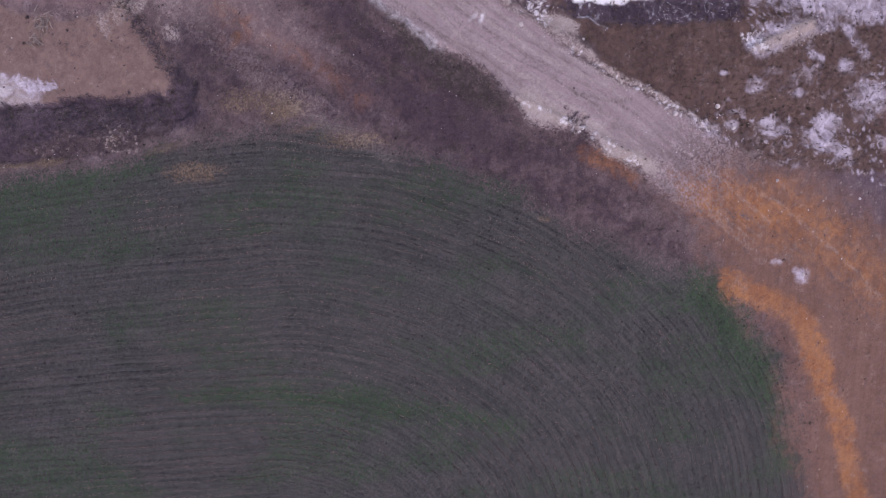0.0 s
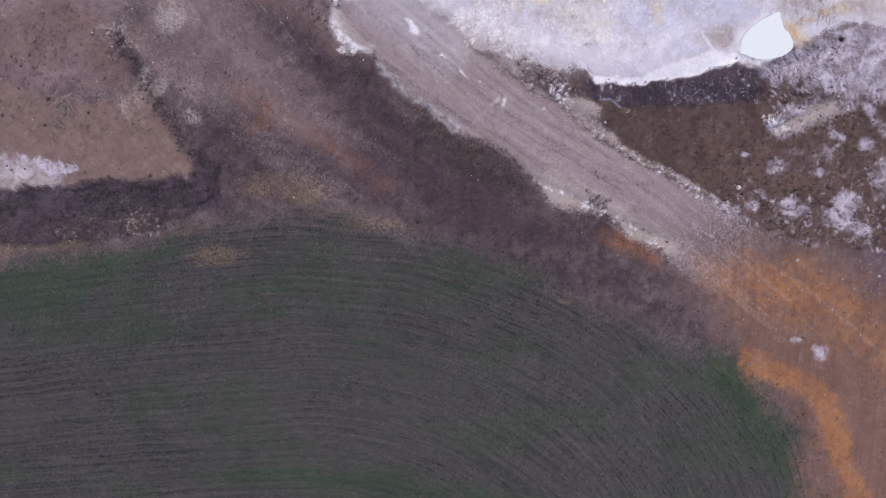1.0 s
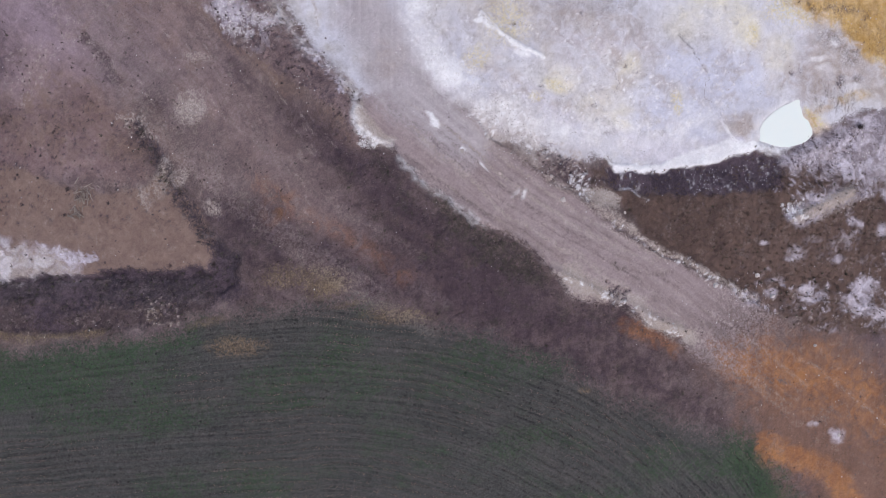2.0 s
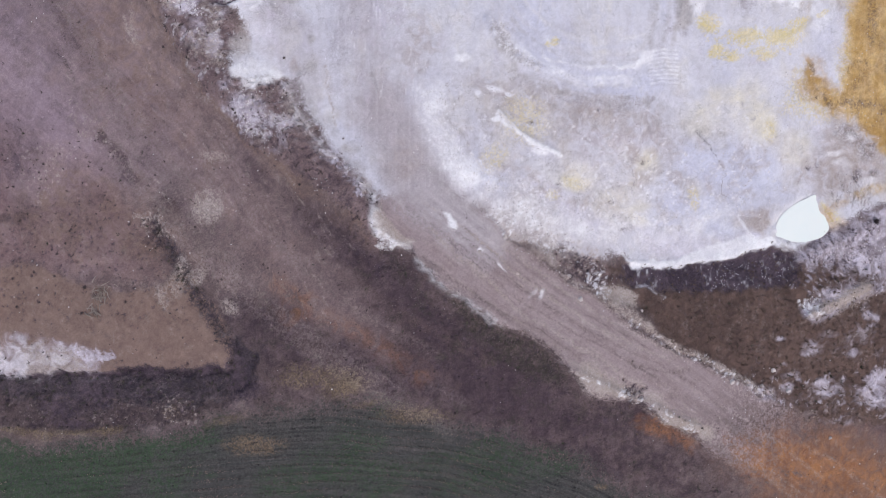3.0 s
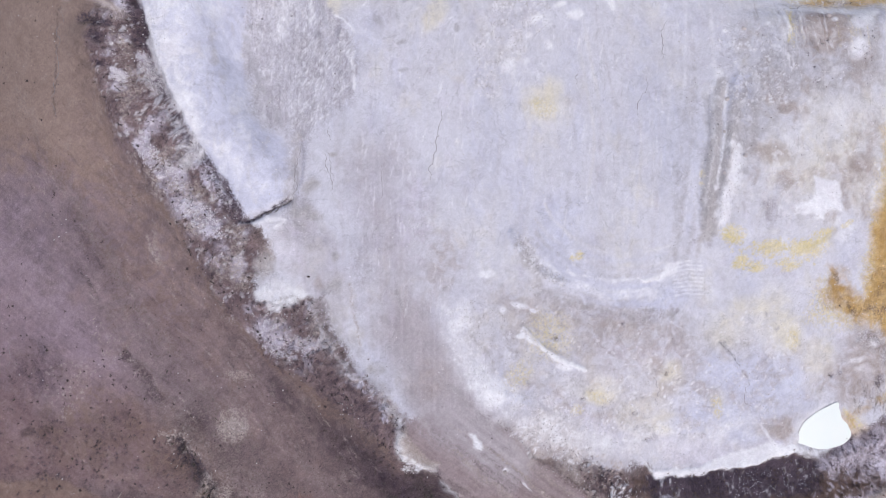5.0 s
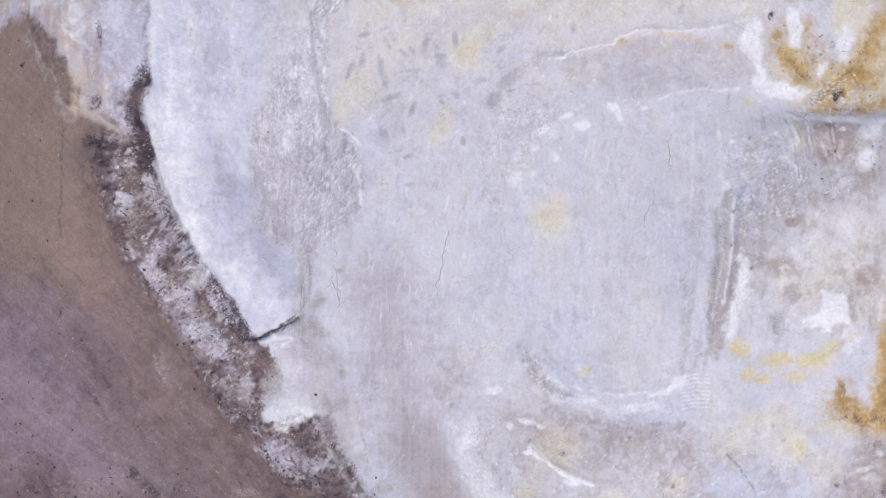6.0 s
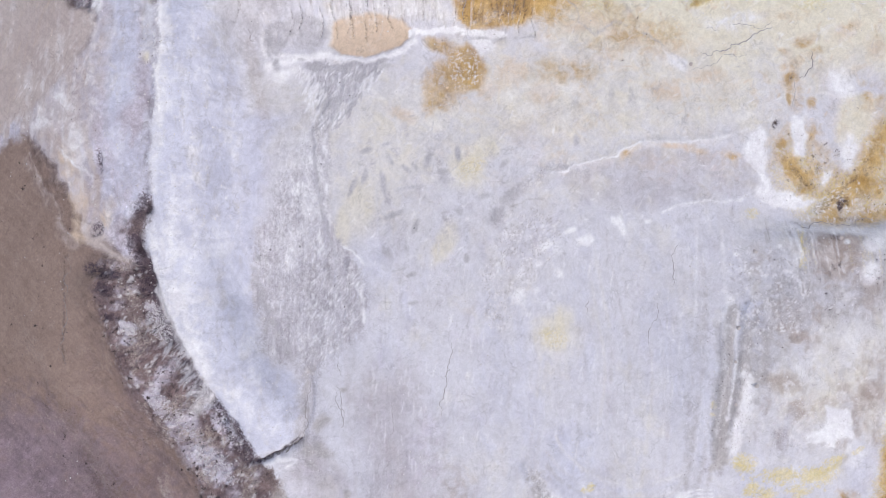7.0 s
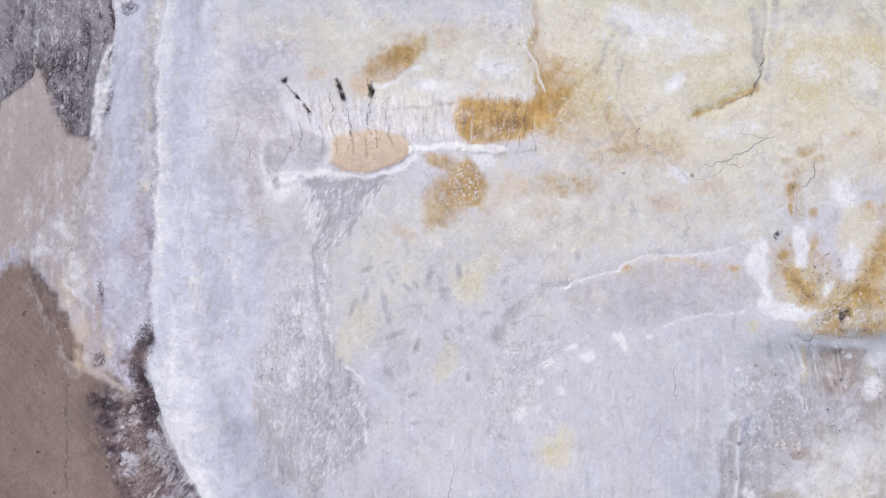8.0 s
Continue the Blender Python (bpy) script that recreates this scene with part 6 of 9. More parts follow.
streak("slate", 0.25, 0.3, 0.7, [(23.4, 78.5), (23.0, 73.7), (22.2, 68.2), (21.6, 62.5)], 0.2)
flecks("mud", 70, 0.35, 0.16, 0.7, 60, 60, [(24.3, 72.3), (27.8, 73.6), (27.3, 69.5), (25.7, 62.4), (24.0, 62.5)], 72)
dabs("mud", 0.75, [(21.2, 60.4, 0.9, 0.4, 20), (22.9, 59.8, 0.5, 0.4, -20), (30.9, 63.8, 1.2, 1.6, 0), (30.0, 64.9, 0.8, 0.8, 0)])
flecks("lav", 120, 0.3, 0.2, 0.7, 40, 60, [(29.0, 69.5), (36.9, 69.4), (33.4, 63.1), (29.9, 63.1)], 73)
patch("salt", 0.25, 1.0, 0.3, [(35.8, 68.3), (37.2, 67.6), (39.1, 67.3), (39.3, 66.1), (38.8, 65.4), (37.3, 65.1), (37.0, 63.0), (36.1, 63.4), (35.5, 64.6), (33.7, 64.1), (33.3, 64.7), (35.1, 65.2), (36.3, 66.2)])
dabs("brown", 0.6, [(30.4, 71.2, 2.6, 1.6, 0), (42.1, 69.2, 2.4, 2.0, 0), (32.2, 68.1, 1.2, 1.4, 0), (33.4, 76.7, 2.0, 1.0, 0)])
dabs("yellow", 0.8, [(25.7, 60.6, 1.2, 0.7, -10), (26.6, 57.3, 0.8, 0.5, 0), (28.8, 56.8, 0.9, 0.4, 0), (31.1, 59.8, 1.6, 0.7, 0), (35.0, 59.4, 1.8, 1.0, 10), (37.2, 60.4, 1.4, 0.5, 30), (40.4, 62.4, 0.9, 0.4, 30), (5.9, 58.3, 0.4, 0.4, 0), (22.2, 68.7, 0.3, 0.6, 0), (33.4, 56.9, 1.2, 0.4, 20)])
flecks("yellow", 90, 0.25, 0.2, 0.8, 20, 60, [(24.4, 61.4), (37.2, 60.4), (36.6, 57.2), (26.7, 56.3)], 74)
# ---- turning ground of the trucks ----
streak("slab", 3.6, 2.6, 0.6, [(3.9, 58.8), (5.6, 56.4), (9.1, 53.9), (14.0, 52.9), (19.1, 53.7)], 0.4)
streak("salt", 1.0, 1.2, 0.45, [(6.3, 55.0), (9.8, 53.5), (14.0, 53.3), (16.9, 54.0)], 0.5)
streak("salt", 0.5, 0.25, 1.0, [(14.9, 55.3), (16.6, 55.6), (17.6, 56.4), (18.1, 57.4)], 0.25)
patch("salt", 0.25, 1.0, 0.25, [(17.7, 57.7), (18.5, 57.9), (18.8, 57.1), (18.0, 56.0), (16.9, 55.4), (17.5, 56.4)])
streak("salt", 0.25, 0.3, 0.8, [(-0.4, 49.9), (1.3, 48.5), (2.5, 47.1), (3.7, 46.0), (5.1, 45.5), (7.0, 44.9)], 0.3)
streak("salt", 0.5, 0.6, 0.5, [(2.0, 47.5), (2.8, 46.8)], 0.3)
dabs("salt", 1.0, [(-4.5, 56.7, 0.85, 0.5, -5), (-0.7, 52.6, 1.2, 0.4, -15), (-2.7, 52.1, 0.6, 0.4, -60), (-0.8, 48.9, 0.6, 0.3, 0), (1.0, 51.9, 0.5, 0.3, -30)])
streak("salt", 2.4, 2.6, 0.2, [(-8.3, 52.6), (-8.8, 49.5), (-8.4, 46.8), (-6.7, 44.7), (-4.3, 43.0), (-0.5, 41.3), (3.7, 38.8)], 0.6)
flecks("salt", 260, 0.25, 0.18, 0.7, 130, 60, [(-9.7, 52.9), (-6.9, 52.9), (-5.6, 47.4), (-2.2, 44.0), (6.2, 40.4), (6.1, 37.0), (-0.9, 37.9), (-6.3, 42.0), (-9.4, 46.8)], 75)
flecks("grey", 200, 0.25, 0.16, 0.65, 130, 60, [(-8.3, 53.6), (-2.1, 53.6), (1.4, 55.7), (5.5, 52.2), (6.2, 47.4), (-2.2, 44.7), (-6.3, 47.4)], 76)
flecks("grey", 150, 0.3, 0.16, 0.75, 0, 60, [(-1.3, 61.9), (0.4, 61.2), (2.1, 57.8), (5.2, 55.7), (4.9, 54.6), (1.4, 56.4), (-1.0, 58.5)], 77)
flecks("salt", 100, 0.3, 0.18, 0.7, 0, 60, [(-1.3, 61.9), (0.4, 61.2), (2.1, 57.8), (5.2, 55.7), (4.9, 54.6), (1.4, 56.4), (-1.0, 58.5)], 78)
flecks("mud", 90, 0.35, 0.2, 0.7, 170, 40, [(6.2, 52.6), (10.5, 52.1), (16.2, 52.3), (19.8, 52.1), (19.0, 50.8), (11.9, 50.7), (6.9, 51.4)], 79)
streak("mud", 0.4, 0.4, 0.6, [(6.4, 52.2), (8.0, 51.4), (9.8, 50.8), (13.0, 51.1), (16.9, 50.7)], 0.5)
for k in range(9):
    y = 0.5 * k
    streak("salt", 0.14, 0.3, 0.6, [(18.4 + 0.05 * k, 57.6 - y), (20.4, 57.9 - y), (22.3, 57.8 - y)], 0.1)
    streak("mud", 0.1, 0.3, 0.35, [(18.6 + 0.05 * k, 57.3 - y), (20.5, 57.65 - y), (22.2, 57.55 - y)], 0.1)
for k in range(7):
    arc = [(12.8 + (9.0 + 0.55 * k) * math.cos(radians(a)), 66.0 + (11.2 + 0.5 * k) * math.sin(radians(a))) for a in np.linspace(215, 285 + 3 * k, 10)]
    streak(("salt", "lav", "path")[k % 3], 0.2, 0.5, 0.2, arc, 0.25)
flecks("mud", 50, 0.5, 0.18, 0.55, 90, 30, [(9.8, 38.3), (6.1, 37.7), (5.5, 43.2), (10.5, 45.9), (20.6, 43.0), (20.2, 37.3)], 80)
flecks("grey", 200, 0.3, 0.2, 0.6, 90, 70, [(-2.2, 46.0), (6.2, 44.6), (20.5, 46.6), (21.6, 37.3), (6.1, 33.6), (-2.3, 40.6)], 81)
flecks("salt", 220, 0.28, 0.2, 0.7, 90, 70, [(3.3, 37.8), (10.5, 43.2), (20.5, 45.9), (30.0, 43.7), (32.3, 37.2), (15.7, 33.2), (6.8, 34.2)], 82)
dabs("cream", 0.8, [(8.7, 41.4, 2.2, 1.0, -20), (18.4, 43.8, 1.6, 2.2, 0), (24.4, 40.2, 1.4, 2.6, 10), (17.9, 37.3, 2.6, 1.6, 0), (33.6, 48.6, 2.0, 2.6, 0), (28.4, 52.2, 2.6, 1.4, 0)])
dabs("yellow", 0.45, [(9.0, 41.4, 1.6, 0.7, -20), (24.4, 39.4, 0.7, 1.6, 10), (6.2, 39.8, 0.9, 0.7, 0), (34.0, 47.9, 0.9, 1.6, 0)])
dabs("slab", 0.75, [(24.9, 44.4, 3.4, 2.6, -30), (28.6, 41.6, 3.0, 2.4, -20), (20.9, 37.3, 2.6, 1.6, 20), (28.1, 35.8, 3.6, 1.2, 10), (32.9, 43.0, 2.6, 2.6, 0)])
dabs("wet", 0.4, [(7.0, 41.3, 0.35, 0.3, 0), (17.8, 43.9, 0.3, 0.3, 0), (14.0, 39.0, 0.35, 0.3, 0), (16.3, 35.8, 0.5, 0.5, 0), (22.8, 35.7, 0.5, 0.4, 0), (40.4, 43.6, 0.3, 0.3, 0), (3.7, 48.6, 0.5, 0.3, 0), (12.2, 50.3, 0.25, 0.25, 0)])
# ---- shore, pool and dark bank ----
patch("salt", 0.3, 1.0, 0.4, [(14.7, 33.2), (16.3, 31.6), (18.2, 31.1), (21.3, 31.6), (24.6, 33.0), (28.1, 34.2), (31.2, 34.9), (33.6, 34.0), (35.0, 34.2), (33.7, 33.1), (30.9, 32.5), (27.4, 31.9), (22.3, 31.2), (18.6, 30.8), (16.3, 30.9)])
# the same bank face, its dark soil and its shade in one colour
patch("wet", 0.5, 0.9, 0.5, [(15.5, 30.8), (19.3, 30.8), (27.4, 31.7), (33.0, 32.8), (36.6, 32.9), (37.9, 30.8), (37.7, 28.1), (30.5, 28.2), (24.1, 27.8), (20.1, 28.3), (16.4, 28.4)])
patch("reed", 0.5, 0.9, 0.5, [(12.4, 30.9), (15.5, 31.0), (16.0, 28.5), (12.4, 28.6)])
flecks("lav", 110, 0.7, 0.2, 0.8, 80, 22, [(17.0, 30.7), (19.7, 30.8), (23.0, 30.8), (26.3, 31.2), (25.8, 29.6), (22.4, 29.4), (19.4, 28.3), (17.5, 28.5)], 83)
flecks("lav", 60, 0.4, 0.18, 0.6, 80, 30, [(26.6, 30.8), (37.3, 32.2), (37.0, 28.1), (26.2, 27.8)], 84)
streak("salt", 0.2, 0.4, 0.5, [(16.8, 28.3), (18.3, 28.4), (19.3, 27.8), (20.2, 27.3)], 0.4)
patch("pale", 0.4, 0.9, 0.5, [(12.3, 28.4), (14.2, 28.5), (16.0, 27.6), (16.8, 26.7), (16.7, 25.6), (14.9, 26.3), (13.1, 27.3)])
flecks("salt", 60, 0.3, 0.18, 0.8, 30, 50, [(10.4, 32.0), (12.6, 30.9), (13.9, 28.5), (12.8, 26.5), (10.3, 28.6)], 85)
flecks("brown", 160, 0.3, 0.2, 0.8, 30, 50, [(3.3, 35.0), (6.1, 36.3), (13.4, 32.6), (12.5, 29.2), (8.9, 30.0)], 86)
flecks("wet", 90, 0.3, 0.18, 0.6, 30, 50, [(6.1, 33.6), (12.6, 31.9), (12.4, 28.6), (9.6, 29.3)], 87)
patch("brown", 0.8, 0.7, 0.7, [(30.7, 37.2), (33.0, 38.0), (34.8, 38.3), (35.0, 36.1), (33.7, 35.1), (31.6, 35.5), (30.5, 36.2)])
patch("tanp", 0.7, 0.8, 0.5, [(40.4, 38.2), (42.6, 37.7), (43.8, 36.4), (42.2, 35.0), (41.2, 36.1)])
streak("salt", 0.3, 0.3, 0.7, [(30.1, 37.2), (30.6, 35.8), (31.6, 34.8), (32.7, 34.5)], 0.4)
flecks("wet", 110, 0.9, 0.22, 0.4, 140, 18, [(39.6, 35.7), (48.0, 37.0), (48.0, 31.2), (39.2, 28.0), (38.0, 31.5)], 88)
flecks("lav", 110, 0.8, 0.2, 0.5, 140, 18, [(38.1, 32.9), (48.0, 36.3), (47.9, 29.8), (39.3, 25.8), (38.1, 27.3)], 89)
patch("reed", 0.4, 0.9, 0.4, [(41.1, 27.9), (43.1, 29.2), (44.9, 29.4), (44.3, 27.9), (42.3, 27.3)])
flecks("rut", 60, 1.4, 0.14, 0.3, 88, 8, [(41.2, 42.1), (47.4, 42.8), (48.0, 38.4), (42.6, 37.8)], 90)
# ---- road and its edges ----
patch("pale", 0.3, 0.85, 0.4, [(-15.2, 38.1), (-14.7, 38.6), (-13.4, 36.9), (-11.5, 35.2), (-10.1, 34.0), (-12.1, 33.5), (-13.4, 34.3), (-14.6, 35.5)])
streak("salt", 0.3, 0.6, 0.25, [(-15.1, 37.8), (-14.8, 36.1), (-13.9, 35.1), (-12.9, 34.0), (-11.8, 33.6)], 0.5)
flecks("salt", 40, 0.3, 0.2, 0.8, 60, 60, [(-15.3, 36.1), (-13.4, 35.0), (-12.1, 33.4), (-14.8, 33.0)], 91)
streak("salt", 0.25, 0.6, 0.2, [(-9.8, 31.7), (-8.1, 30.2), (-6.4, 28.7), (-4.9, 27.4), (-3.7, 26.9)], 0.5)
streak("salt", 0.2, 0.5, 0.25, [(-3.7, 26.9), (-2.4, 26.1), (-0.7, 25.2), (0.7, 24.7)], 0.4)
streak("lav", 0.3, 0.5, 0.5, [(-21.4, 44.3), (-19.7, 43.0), (-18.0, 41.6), (-16.6, 39.9)], 0.6)
flecks("lav", 70, 0.5, 0.18, 0.7, 135, 30, [(-21.7, 45.1), (-20.2, 45.3), (-16.0, 39.5), (-16.9, 39.1)], 92)
patch("salt", 0.25, 0.9, 0.3, [(-7.1, 37.4), (-6.4, 37.3), (-5.5, 36.0), (-5.6, 35.5), (-6.6, 35.9)])
dabs("salt", 0.9, [(-2.8, 33.0, 0.35, 0.35, 0), (0.2, 35.0, 0.3, 0.3, 0), (4.6, 45.1, 1.2, 0.4, -15), (0.0, 30.9, 1.0, 0.15, -40)])
dabs("dark", 0.6, [(-9.5, 35.9, 0.4, 0.8, 30), (-10.4, 33.4, 1.2, 0.5, -40), (-0.1, 29.5, 0.25, 0.15, 0), (1.3, 29.7, 0.25, 0.15, 0)])
streak("dark", 0.18, 0.25, 0.6, [(5.2, 24.1), (6.9, 23.2), (8.3, 22.4)], 0.2)
streak("dark", 0.18, 0.25, 0.55, [(-8.4, 30.7), (-5.4, 28.4), (-3.4, 27.6), (0.7, 25.1), (4.2, 23.0)], 0.2)
streak("rut", 0.16, 0.3, 0.4, [(-9.4, 32.4), (-5.4, 29.4), (-0.7, 26.1), (4.2, 23.7), (7.6, 21.3), (11.8, 18.2)], 0.2)
streak("rut", 0.16, 0.3, 0.4, [(-6.7, 34.4), (-2.7, 30.8), (2.1, 27.1), (7.6, 23.7), (13.9, 20.3), (19.6, 16.8)], 0.2)
streak("rut", 0.16, 0.3, 0.35, [(-4.7, 35.8), (0.0, 31.9), (5.6, 27.9), (11.8, 24.4), (18.1, 21.0)], 0.2)
patch("pale", 0.5, 0.9, 0.8, [(8.3, 18.6), (10.1, 19.1), (13.2, 16.8), (16.4, 15.4), (18.3, 13.7), (21.9, 12.2), (24.9, 11.1), (27.5, 9.7), (26.8, 8.3), (23.4, 10.4), (20.5, 11.5), (17.5, 13.9), (14.0, 14.7), (11.1, 15.8), (8.7, 17.5)])
flecks("salt", 90, 0.4, 0.2, 0.7, 140, 40, [(8.3, 18.6), (16.8, 15.4), (24.9, 10.8), (24.1, 9.7), (15.4, 14.4), (8.7, 17.5)], 93)
flecks("wet", 60, 0.4, 0.2, 0.6, 140, 60, [(14.6, 17.5), (18.2, 16.1), (17.5, 14.4), (15.4, 14.7)], 94)
flecks("salt", 90, 0.3, 0.22, 0.6, 140, 60, [(13.9, 25.8), (21.7, 21.7), (32.9, 16.1), (33.7, 13.9), (23.9, 18.9), (14.6, 24.4)], 95)
streak("pale", 0.6, 0.7, 0.5, [(14.6, 25.1), (19.6, 22.4), (24.6, 19.6), (29.9, 17.1), (34.5, 14.6)], 0.7)
# ---- hollow: crusts of salt among the stalks ----
dabs("lav", 0.55, [(48.7, 13.1, 1.6, 1.0, -40), (50.1, 16.0, 1.8, 1.2, -30), (47.4, 14.5, 1.0, 0.6, 0), (52.0, 12.3, 1.4, 0.8, 0), (36.9, 15.2, 0.7, 0.7, 0), (32.9, 15.3, 0.5, 0.4, 0), (41.3, 16.0, 1.2, 0.6, 0), (38.8, 19.6, 0.8, 0.5, 0), (35.2, 21.7, 0.7, 0.4, 0), (52.0, 28.0, 1.0, 0.7, -30), (48.4, 24.0, 0.7, 0.5, 0), (52.2, 23.3, 1.2, 0.9, -20)])
flecks("lav", 170, 0.5, 0.25, 0.45, 130, 40, [(47.8, 17.1), (57.9, 24.7), (58.6, 7.8), (48.8, 10.7), (44.7, 14.9)], 96)
flecks("lav", 36, 0.4, 0.25, 0.45, 130, 60, [(29.4, 17.4), (47.8, 16.4), (48.8, 11.4), (35.5, 12.6)], 97)
patch("pale", 0.4, 0.9, 0.5, [(38.4, 24.5), (39.8, 25.9), (44.0, 27.8), (46.8, 29.2), (47.1, 27.7), (45.3, 26.7), (41.8, 25.4), (39.9, 24.4)])
flecks("salt", 50, 0.3, 0.24, 0.8, 130, 60, [(37.2, 26.5), (40.2, 27.3), (41.0, 24.9), (39.2, 24.2)], 98)
# ---- bank, track and bare earth in the west ----
patch("pale", 0.8, 0.5, 1.4, [(-59.0, 21.2), (-56.7, 21.6), (-53.7, 21.2), (-51.5, 20.5), (-51.2, 19.2), (-49.4, 18.4), (-51.6, 18.1), (-56.1, 18.0), (-59.1, 17.7)])
flecks("lav", 90, 0.8, 0.2, 0.8, 160, 30, [(-55.2, 21.9), (-47.2, 20.6), (-47.9, 19.5), (-52.3, 19.6)], 99)
# shadow line at the foot of the tan bank, painted into the cover
streak("wet", 0.7, 0.5, 0.9, [(-59.1, 17.6), (-54.6, 17.8), (-48.7, 18.0), (-43.0, 18.2), (-37.3, 18.4), (-33.4, 18.7)], 0.6)
dabs("wet", 0.75, [(-35.5, 18.6, 1.8, 0.6, 0), (-38.7, 19.3, 0.3, 0.3, 0), (-32.3, 18.4, 1.6, 3.0, 0), (-31.3, 16.3, 2.2, 1.6, 0), (-50.2, 15.2, 3.0, 2.0, 0), (-54.7, 13.6, 3.0, 1.6, 0), (-53.3, 11.5, 3.0, 0.8, 0), (-43.3, 17.8, 2.0, 0.6, 0)])
dabs("green", 0.7, [(-45.8, 16.7, 2.0, 0.8, 0), (-42.6, 16.4, 1.2, 1.2, 0), (-49.1, 16.8, 1.0, 0.8, 0), (-56.1, 16.4, 1.6, 0.8, 0), (-39.4, 17.1, 1.4, 0.6, 0)])
dabs("straw", 0.32, [(-56.4, 9.9, 3.0, 0.6, 5), (-49.6, 10.5, 2.6, 0.4, 10), (-40.6, 13.2, 1.2, 1.2, 0), (-29.6, 9.4, 3.4, 1.2, 0), (-33.8, 12.2, 3.0, 0.6, 15), (-11.0, 13.5, 3.2, 1.0, -8), (-20.1, 16.3, 2.0, 1.4, 0), (-24.6, 18.4, 2.4, 1.4, 0), (-16.4, 14.6, 2.6, 0.4, 12)])
flecks("pale", 90, 0.25, 0.16, 0.6, 0, 60, [(-42.3, 15.7), (-37.3, 15.0), (-37.4, 11.5), (-41.6, 11.9)], 100)
patch("pale", 0.9, 0.5, 1.6, [(-37.4, 38.7), (-36.0, 39.7), (-33.6, 39.7), (-33.3, 38.0), (-34.7, 36.7), (-36.4, 36.8)])
flecks("cool", 120, 0.9, 0.25, 0.5, 110, 20, [(-58.3, 54.5), (-54.0, 53.8), (-50.0, 49.0), (-46.0, 44.2), (-48.8, 44.2), (-55.1, 47.0), (-57.7, 51.8)], 101)
flecks("pale", 120, 0.3, 0.16, 0.4, 120, 50, [(-58.8, 46.3), (-52.2, 46.3), (-52.5, 42.1), (-57.1, 37.9), (-59.2, 40.7)], 102)
flecks("pale", 80, 0.4, 0.16, 0.35, 125, 30, [(-53.3, 53.1), (-48.6, 49.0), (-46.0, 44.9), (-47.4, 44.2), (-52.2, 47.6)], 103)
flecks("pale", 90, 0.4, 0.2, 0.5, 130, 40, [(-45.5, 38.0), (-41.3, 38.0), (-39.2, 33.9), (-42.7, 34.6)], 104)
streak("dark", 1.2, 1.2, 0.7, [(-48.4, 46.9), (-46.4, 44.2), (-44.7, 42.1)], 0.8)
dabs("dark", 0.7, [(-40.7, 32.5, 2.0, 1.6, -30), (-39.0, 31.1, 1.4, 2.0, -30), (-42.1, 33.9, 1.6, 1.2, 0), (-59.3, 37.5, 1.0, 0.6, 0), (-61.5, 37.2, 0.9, 0.6, 0), (-48.6, 39.7, 0.8, 0.6, 0)])
streak("tan", 1.0, 0.8, 0.7, [(-42.8, 66.2), (-40.3, 60.3), (-37.7, 56.3), (-34.6, 51.6), (-32.1, 48.2), (-29.4, 45.5)], 0.6)
streak("pale", 0.3, 0.4, 0.6, [(-45.6, 61.2), (-44.9, 59.8), (-44.1, 58.3)], 0.3)
# rubble berm: white crumbs in clumps
flecks("lav", 160, 0.3, 0.2, 0.7, 40, 60, [(-45.9, 71.9), (-43.9, 72.5), (-40.5, 68.3), (-39.9, 66.6), (-42.3, 67.4), (-44.8, 69.8)], 105)
flecks("lav", 150, 0.3, 0.2, 0.7, 40, 60, [(-41.1, 65.1), (-37.5, 65.1), (-35.5, 61.4), (-36.6, 60.9), (-39.8, 63.1)], 106)
flecks("lav", 120, 0.3, 0.2, 0.8, 40, 60, [(-47.9, 80.8), (-46.3, 80.4), (-46.2, 79.1), (-48.2, 79.5)], 107)
flecks("lav", 170, 0.35, 0.2, 0.7, 50, 30, [(-45.8, 82.9), (-44.3, 82.9), (-42.8, 78.9), (-42.8, 77.6), (-44.6, 79.0)], 108)
flecks("lav", 130, 0.3, 0.2, 0.7, 40, 60, [(-32.0, 48.9), (-25.8, 49.6), (-24.7, 47.5), (-27.8, 46.5), (-31.4, 47.2)], 109)
flecks("lav", 110, 0.3, 0.2, 0.8, 135, 40, [(-25.7, 54.3), (-24.0, 52.3), (-21.2, 47.5), (-18.5, 44.1), (-17.1, 42.1), (-18.4, 42.2), (-21.8, 46.2), (-24.6, 50.2)], 110)
patch("lav", 0.5, 0.85, 0.5, [(-42.8, 69.5), (-41.1, 69.6), (-40.2, 67.9), (-40.5, 66.8), (-42.0, 67.4)])
patch("lav", 0.5, 0.75, 0.6, [(-45.5, 72.2), (-43.6, 72.5), (-42.8, 71.1), (-44.7, 70.5)])
flecks("slate", 110, 1.0, 0.16, 0.7, 60, 14, [(-45.8, 82.3), (-42.3, 77.6), (-39.9, 73.5), (-41.1, 71.0), (-43.4, 76.4), (-45.4, 79.7)], 111)
flecks("lav", 130, 0.9, 0.16, 0.7, 60, 14, [(-40.5, 72.2), (-37.5, 70.1), (-35.6, 67.3), (-36.3, 64.6), (-38.8, 68.1)], 112)
flecks("wet", 110, 0.3, 0.2, 0.45, 40, 60, [(-51.1, 85.0), (-45.8, 82.9), (-42.8, 75.7), (-35.6, 63.9), (-34.2, 60.0), (-37.9, 61.7), (-44.6, 71.2), (-50.6, 81.1)], 113)
